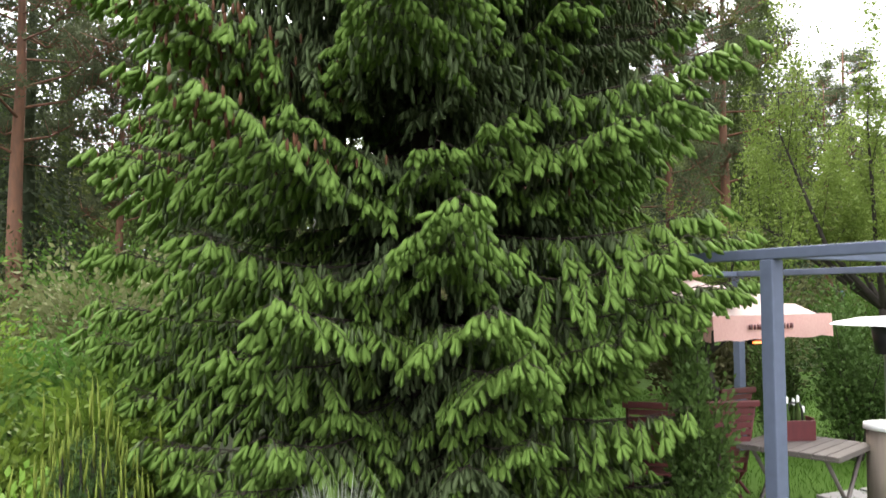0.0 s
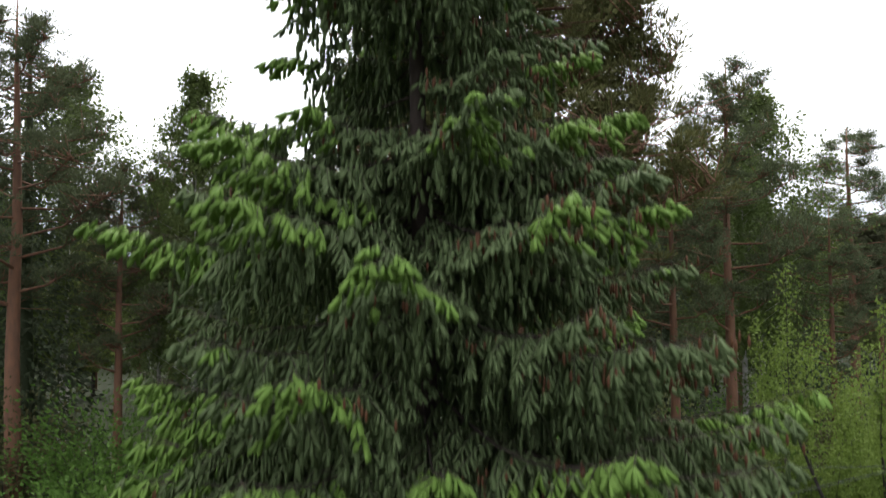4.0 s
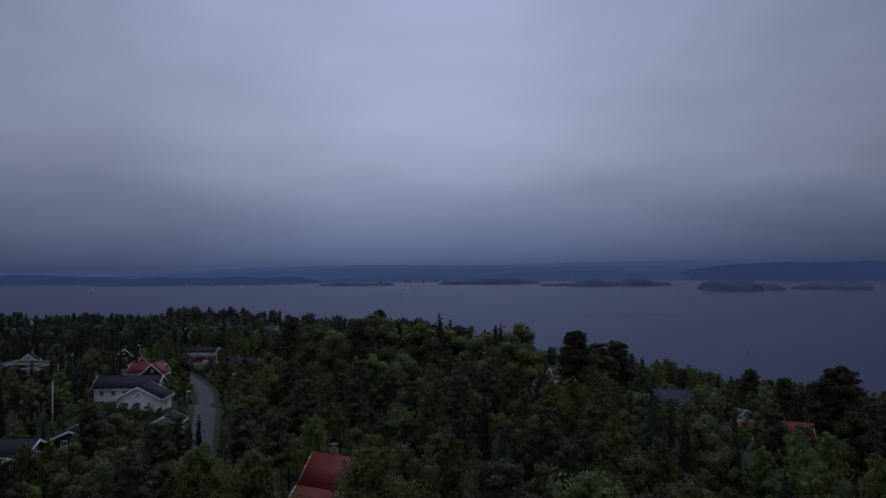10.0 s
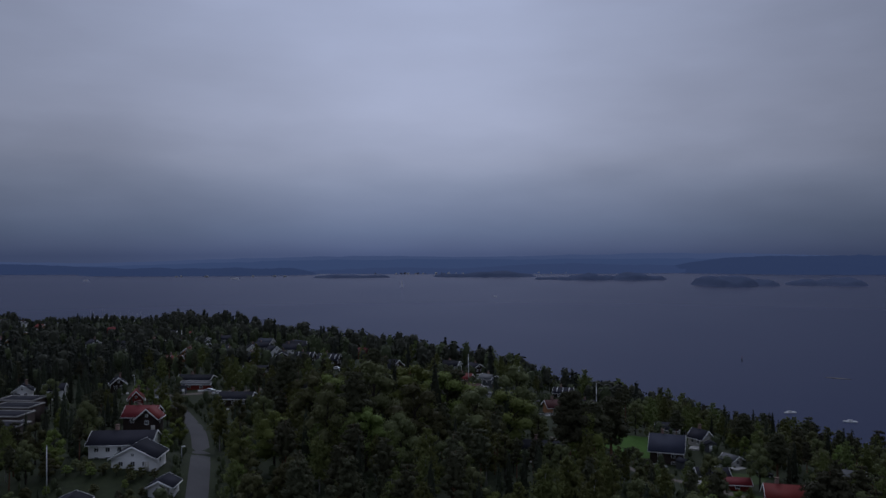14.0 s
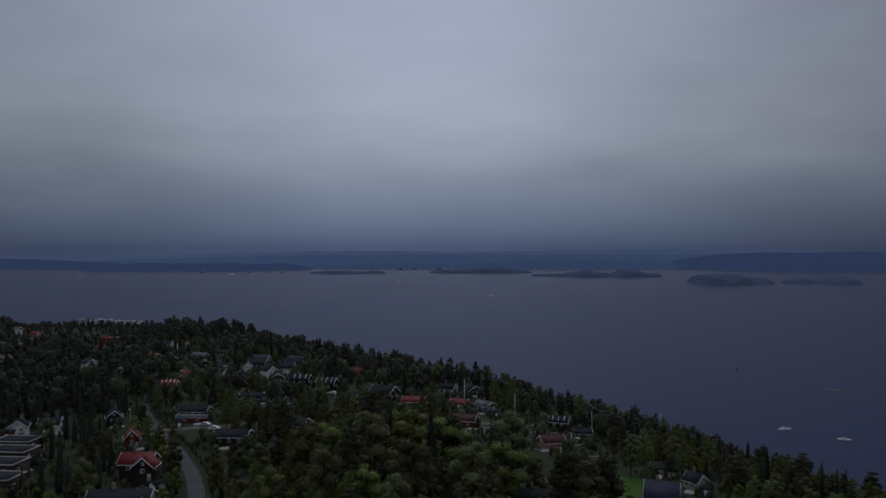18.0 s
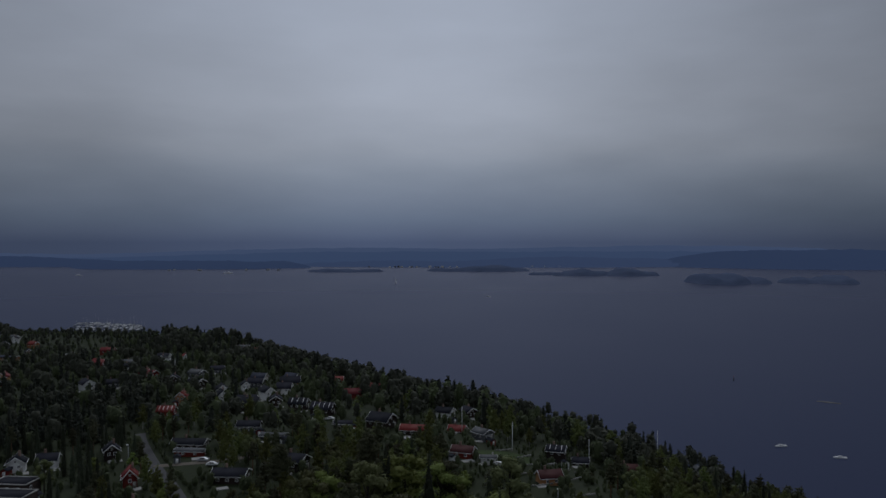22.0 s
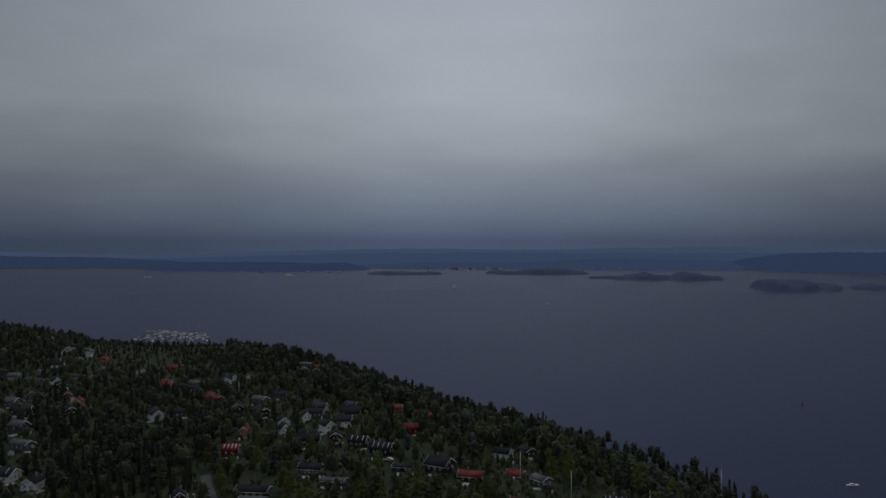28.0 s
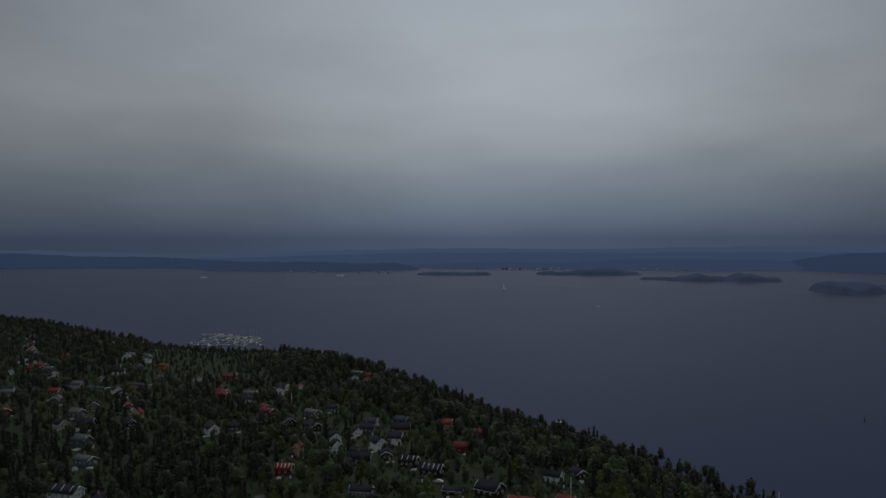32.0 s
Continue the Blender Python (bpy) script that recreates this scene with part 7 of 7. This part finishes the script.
def apple_tree(x, y, h, r, seed, n, label, lean=0.2):
    rng = np.random.default_rng(seed)
    ob = empty("apple_tree", pose(x, y, gz(x, y)), label, "tree")
    wood, leaf = Soup(), Soup()
    fork = np.array([lean * 0.6, 0.1, h * 0.28])
    wood.add(*tube([(0, 0, -0.1), (lean * 0.15, 0.02, h * 0.1), (lean * 0.5, 0.05, h * 0.2), fork], [0.11, 0.09, 0.08, 0.07], 8))
    tips = []
    for k in range(9):
        a = k * 0.7 + rng.uniform(-0.25, 0.25)
        q = rng.uniform(0.5, 0.95) * r
        mid = fork + (math.cos(a) * q * 0.55, math.sin(a) * q * 0.55, h * 0.14)
        end = fork + (math.cos(a) * q, math.sin(a) * q, h * rng.uniform(0.2, 0.42))
        wood.add(*tube([fork, mid, end], [0.055, 0.035, 0.012], 6, False))
        for t in np.linspace(0.3, 1, 9):
            b = fork + (mid - fork) * min(1, 2 * t) + (end - mid) * max(0, 2 * t - 1)
            tip = b + np.array([rng.normal() * 0.28, rng.normal() * 0.28, h * rng.uniform(0.12, 0.34) * (0.5 + 0.5 * t)])
            wood.add(*tube([b, tip], [0.010, 0.003], 3, False))
            tips.append((b, tip))
    for b, tip in tips:
        m = n // len(tips)
        c = b + (tip - b) * rng.uniform(0.1, 1.02, (m, 1)) + rng.normal(size=(m, 3)) * 0.09
        leaf.add(*leaves(c, rng.normal(size=(m, 3)) * 0.8 + (0, 0, 0.4), 0.06 * rng.uniform(0.6, 1.3, m), 0.036, rng))
    part("trunk", wood.mesh("trunk", M["bark_dark"], True), ob)
    part("crown", leaf.mesh("crown", M["apple_leaf"]), ob, "sparse pale green leaves on upright shoots")
    return ob


apple_tree(4.15, 11.3, 3.9, 1.7, 31, 14000, "old apple tree with a leaning dark trunk", -0.5)
apple_tree(6.6, 11.6, 6.4, 2.5, 32, 34000, "tall unpruned apple tree with upright shoots", 0.2)
apple_tree(8.9, 13.8, 5.4, 2.3, 33, 20000, "unpruned apple tree with pale leaves", 0.3)


def mugo_pine(x, y, h, seed):
    rng = np.random.default_rng(seed)
    ob = empty("mugo_pine", pose(x, y, gz(x, y)), "young garden pine with upright yellow-green candles", "shrub")
    stems, needles, candles = Soup(), Soup(), Soup()
    for k in range(34):
        a, q = k * 2.4, math.sqrt((k + 0.5) / 34)
        tip = np.array([math.cos(a) * 0.31 * q, math.sin(a) * 0.31 * q, h * (0.90 - 0.42 * q ** 1.6)])
        stems.add(*tube([(tip[0] * 0.15, tip[1] * 0.15, 0), tip * (0.7, 0.7, 0.5), tip], [0.018, 0.012, 0.006], 5, False))
        m = 260
        c = tip * (1, 1, 1) - np.column_stack([tip[:2] * 0.15 * rng.random((m, 1)), 0.5 * h * rng.random(m)])
        needles.add(*leaves(c + rng.normal(size=(m, 3)) * 0.03, rng.normal(size=(m, 3)) * (1, 1, 0.5) + (0, 0, 0.6), 0.075, 0.006, rng))
        for _ in range(4):
            b = tip + rng.normal(size=3) * (0.05, 0.05, 0.03)
            brushes(candles, b[None], np.array([[rng.normal() * 0.06, rng.normal() * 0.06, 1.0]]), np.array([rng.uniform(0.12, 0.30)]), rng, 22, 0.020, 0.003, 0.0075)
    tagged(part("branchwork", stems.mesh("branchwork", M["bark_dark"], True), ob), kind="stuff")
    part("needles", needles.mesh("needles", M["mugo"]), ob)
    tagged(part("fresh_growth", candles.mesh("fresh_growth", M["candle_green"]), ob, "upright pale yellow-green shoots"), kind="stuff")
    return ob


mugo_pine(-1.72, 3.75, 1.45, 51)
tuft_rng = np.random.default_rng(5)
clump = empty("ornamental_grass", pose(-0.42, 3.15, gz(-0.4, 3.1) - 0.12), "tall pale blue-green ornamental grass clump", "grass")
m = 760
a, q = tuft_rng.uniform(0, 6.28, m), tuft_rng.uniform(0, 1, m) ** 0.6
tall = Soup()
for i in range(m):
    o = np.array([math.cos(a[i]), math.sin(a[i]), 0])
    hh = tuft_rng.uniform(1.05, 1.42) * (1 - 0.12 * q[i])
    tall.add(*tube([o * 0.05 * q[i], o * 0.07 * q[i] + (0, 0, hh * 0.6), o * (0.07 + 0.10 * q[i]) + (0, 0, hh * 0.9), o * (0.09 + 0.15 * q[i]) + (0, 0, hh)], [0.0017, 0.0015, 0.001, 0.0003], 3, False))
part("grass_blades", tall.mesh("grass_blades", M["blue_grass"]), clump)

# cables over the garden
for name_words, pts in (("thin dark overhead cable across the garden", [(-14, 2.2, 4.3), (-6, 3.6, 4.45), (-2.2, 4.35, 4.6), (1.5, 5.4, 4.85), (4.5, 6.5, 5.1), (16, 10.6, 6.2)]),
                        ("thin dark overhead cable across the garden", [(0.8, 9.4, 4.3), (4.6, 8.7, 4.45), (8, 8.1, 4.7), (16, 6.9, 5.2)])):
    cable = new("overhead_cable", Soup().add(*tube(pts, 0.0045, 5)).mesh("overhead_cable", M["black_metal"], True))
    tagged(cable, name_words, "cable")

# ---- things along the road and on the slope ----


def street_lamp(x, y, h, turn):
    z = gz(x, y)
    ob = empty("street_lamp", pose(x, y, z, 0, 0, turn), "grey street lamp beside the road", "street lamp", "street lamps along the road")
    part("pole", Soup().add(*tube([(0, 0, -0.3), (0.02, 0, h * 0.5), (0.06, 0, h)], [0.11, 0.09, 0.07], 8)).mesh("pole", M["pole_grey"], True), ob)
    part("lamp_head", Soup().add(*blob((0.42, 0.2, 0.13), np.random.default_rng(2), 4, 8, 0.0, 0.0, (0.35, 0, h))).mesh("lamp_head", M["white_paint"], True), ob, "pale lamp head")
    return ob


def flagpole(x, y, top, label="white wooden flagpole in a garden"):
    z = gz(x, y)
    ob = empty("flagpole", pose(x, y, z), label, "flagpole", "flagpoles in the gardens")
    part("pole", Soup().add(*tube([(0, 0, -0.3), (0, 0, top - z)], [0.075 + 0.00018 * math.hypot(x, y), 0.045 + 0.00014 * math.hypot(x, y)], 8)).mesh("pole", M["white_paint"], True), ob)
    part("knob", Soup().add(*blob((0.11, 0.11, 0.11), np.random.default_rng(2), 4, 8, 0.0, 0.0, (0, 0, top - z + 0.08))).mesh("knob", M["white_paint"], True), ob)


street_lamp(-46.5, 145.6, 1.9 - gz(-46.5, 145.6), 20)
street_lamp(-25.5, 66.0, 5.4, 20)
street_lamp(-88, 232, 6.5, 200)
street_lamp(36, 200, 6.5, 90)
flagpole(-63.1, 128.2, 6.4)
flagpole(121, 388, -34.0)
flagpole(15.5, 291, 0.0)
flagpole(33, 276, -2.5)
flagpole(61, 276, -9.0)
flagpole(-150, 470, -8.0)
flagpole(-205, 560, -12.0)

# cars
CAR = {}


def car(x, y, turn, paint, label):
    if "body" not in CAR:
        prof = [(-2.1, 0.35), (-2.15, 0.75), (-1.95, 0.92), (-1.25, 0.98), (-0.75, 1.42), (0.85, 1.44), (1.55, 0.98), (2.05, 0.90), (2.15, 0.6), (2.1, 0.35)]
        n = len(prof)
        v = [(s * 0.86 * (0.84 if z > 1.2 else 1), px, z) for s in (-1, 1) for px, z in prof]
        CAR["body"] = v, [(i, (i + 1) % n, n + (i + 1) % n, n + i) for i in range(n)], [(0, i, i + 1) for i in range(1, n - 1)] + [(n, n + i + 1, n + i) for i in range(1, n - 1)]
        CAR["glass"] = boxes("car_window", M["glass"], (-0.80, 0.80, -0.72, 0.80, 1.03, 1.36))
        CAR["tyre"] = Soup().add(*tube([(-0.1, 0, 0), (0.1, 0, 0)], 0.31, 14)).mesh("tyre", M["black_metal"])
        CAR["rim"] = Soup().add(*tube([(-0.108, 0, 0), (0.108, 0, 0)], 0.19, 12)).mesh("rim", M["steel"])
        CAR["lamp"] = boxes("headlight", M["white_paint"], (-0.14, 0.14, -0.02, 0.02, -0.06, 0.06))
    ob = empty("car", pose(x, y, gz(x, y) + 0.1, 0, 0, turn) @ Matrix.Diagonal((0.8, 0.8, 0.8, 1)), label, "car", "cars parked by the houses")
    v, quads, tris = CAR["body"]
    part("body", Soup().add(v, quads).add(v, tris).mesh("body", M[paint]), ob)
    part("car_window", CAR["glass"], ob, at=Matrix.Diagonal((1.05, 1.06, 1.0, 1)))
    for sx in (-0.8, 0.8):
        for sy in (-1.35, 1.35):
            wheel = part("tyre", CAR["tyre"], ob, at=pose(sx, sy, 0.31))
            part("rim", CAR["rim"], wheel)
        part("headlight", CAR["lamp"], ob, at=pose(sx * 0.75, -2.17, 0.68))
    return ob


M["car_silver"] = material("car_silver", (0.52, 0.53, 0.55), (0.46, 0.47, 0.49), 0.3, 4.0, 0.5, 0, metal=0.3, gloss=0.5)
M["car_black"] = material("car_black", (0.02, 0.02, 0.022), (0.015, 0.015, 0.016), 0.25, 4.0, 0.5, 0, gloss=0.5)
car(-42.0, 122.5, 70, "car_black", "black car parked beside the road")
car(57.5, 126.5, 60, "car_silver", "silver car parked by a red house")
car(-78, 222, -35, "car_silver", "silver car on the narrow road")
car(-66, 233, 80, "car_silver", "pale car on a gravel drive")
car(-62, 228, 85, "hull_white", "white car on a gravel drive")
car(25, 246, 70, "hull_white", "white car by a carport")
car(28, 252, 60, "car_silver", "silver car by a carport")
car(70, 158, 60, "car_black", "black car by a garden shed")
car(-36, 303, 80, "hull_white", "white car outside the dark row houses")

# boats
BOAT = {}


def boat(x, y, turn, length, label, group, mast=0.0, cabin=True, hull="hull"):
    if "hull" not in BOAT:
        st = np.linspace(0, 1, 7)
        w = np.array([0.30, 0.34, 0.35, 0.34, 0.29, 0.17, 0.01])
        v = [(s * w[i] * k, -1 + 2 * st[i], z) for i in range(7) for s, k, z in ((-1, 0.55, -0.12), (-1, 1, 0.16 + 0.06 * st[i]), (1, 1, 0.16 + 0.06 * st[i]), (1, 0.55, -0.12))]
        q = [(4 * i + a, 4 * i + b, 4 * i + 4 + b, 4 * i + 4 + a) for i in range(6) for a, b in ((0, 1), (1, 2), (2, 3), (3, 0))] + [(0, 1, 2, 3)]
        BOAT["hull"] = Soup().add(v, q).mesh("hull", M["hull_white"])
        BOAT["grey_hull"] = Soup().add(v, q).mesh("hull", M["hull_grey"])
        BOAT["cabin"] = boxes("cabin", M["hull_white"], (-0.2, 0.2, -0.35, 0.30, 0.19, 0.33), (-0.16, 0.16, -0.25, 0.15, 0.33, 0.35))
        BOAT["screen"] = boxes("windscreen", M["glass"], (-0.205, 0.205, -0.28, 0.25, 0.24, 0.30))
        BOAT["mast"] = Soup().add(*tube([(0, 0.1, 0.2), (0, 0.1, 3.0)], [0.02, 0.012], 5)).mesh("mast", M["pole_grey"])
    s = length / 2
    ob = empty("boat", pose(x, y, SEA, 0, 0, turn) @ Matrix.Diagonal((s, s, s, 1)), label, "boat", group)
    part("hull", BOAT[hull], ob)
    if cabin:
        part("cabin", BOAT["cabin"], ob)
        part("windscreen", BOAT["screen"], ob)
    if mast:
        part("mast", BOAT["mast"], ob)
    return ob


boat(195, 409, 100, 7.0, "white motor cruiser moored off the shore", "boats moored off the shore")
boat(215, 386, 75, 6.5, "white motor boat with a low cabin", "boats moored off the shore")
boat(22, 580, 60, 6.5, "white boat close under the wooded shore", "boats moored off the shore")
boat(138, 1563, 80, 9.0, "small white motor boat far out on the fjord", "boats out on the fjord")
boat(-690, 2756, 85, 32.0, "white ferry far across the fjord", "boats out on the fjord")
boat(-1150, 2600, 85, 22.0, "white vessel far across the fjord", "boats out on the fjord")
sail_boat = boat(-70, 2075, 60, 11.0, "sailing boat with a white sail far out", "boats out on the fjord", 1, False)
sail = Soup().add([(0, 0.12, 0.4), (0, -0.9, 0.5), (0, 0.12, 2.9), (0.03, 0.12, 0.4), (0.03, -0.9, 0.5), (0.03, 0.12, 2.9)], [(0, 1, 2), (3, 5, 4)])
part("sail", sail.mesh("sail", M["hull_white"]), sail_boat, "white sail")
pontoon_rng = random.Random(9)
for row in range(6):
    t = row / 5
    ax, ay = -470 + 22 * t * 1.2, 1066 - 112 * t
    bx, by = (-372 + 6 * row, 1030 - 14 * row)
    length = math.hypot(bx - ax, by - ay)
    deg = math.degrees(math.atan2(by - ay, bx - ax))
    jetty = new("jetty", bevelled("jetty", M["grey_paint"], 0, length, -1.1, 1.1, -0.4, 0.45, 0.05))
    jetty.matrix_basis = pose(ax, ay, SEA, 0, 0, deg)
    tagged(jetty, "long grey floating jetty in the marina", "jetty", "jetties of the marina")
    for k in range(int(length / 4.6)):
        for side in (-1, 1):
            if pontoon_rng.random() < 0.42:
                continue
            d = 2.5 + k * 4.6
            ln = pontoon_rng.uniform(5.0, 8.5)
            off = side * (1.5 + ln / 2)
            c, s = math.cos(math.radians(deg)), math.sin(math.radians(deg))
            boat(ax + c * d - s * off, ay + s * d + c * off, deg + (0 if side > 0 else 180), ln, *pontoon_rng.choice((("small white boat moored at a marina jetty", "boats in the marina", 0, True, "hull"), ("small covered grey boat at a marina jetty", "boats in the marina", 0, False, "grey_hull"), ("white sailing boat at a marina jetty", "boats in the marina", 1, False, "grey_hull"))))
buoy = empty("sea_marker", pose(250.5, 605.6, SEA), "slim red and dark navigation marker standing in the fjord", "sea marker")
part("post", Soup().add(*tube([(0, 0, -1), (0, 0, 2.2)], [0.4, 0.3], 8)).mesh("post", M["dark_timber"]), buoy)
part("mast", Soup().add(*tube([(0, 0, 2.2), (0, 0, 4.2)], [0.14, 0.1], 6)).mesh("mast", M["red_timber"]), buoy)
skerry = new("skerry", Soup().add(*blob((8, 1.6, 0.5), np.random.default_rng(4), 5, 12, 0.2, 0.0, (0, 0, 0))).mesh("skerry", M["rock"]))
skerry.matrix_basis = pose(281, 521, SEA, 0, 0, -35)
tagged(skerry, "low dark rock just above the water", "rock")

# pale buildings of the towns along the far shore
town_rng = random.Random(12)
for k in range(56):
    x = town_rng.choice((town_rng.uniform(-1100, -350), town_rng.uniform(-250, 900), town_rng.uniform(-250, 500), town_rng.uniform(-160, 330), town_rng.uniform(-160, 330), town_rng.uniform(-3000, 2500)))
    y = 3010 + town_rng.uniform(0, 60) if x < -300 else 3365 + town_rng.uniform(0, 50)
    w, h = town_rng.uniform(3, 9), town_rng.uniform(2.0, 3.6)
    b = new("far_building", boxes("far_building", M[town_rng.choice(("pale_paint", "grey_tile", "pale_paint") if x > -300 else ("pale_stone", "concrete"))], (-w / 2, w / 2, -5, 5, -6, h)))
    b.matrix_basis = pose(x, y, SEA + town_rng.uniform(1, 4), 0, 0, town_rng.uniform(-20, 20))
    tagged(b, "pale building on the far side of the fjord", "building", "buildings across the fjord")
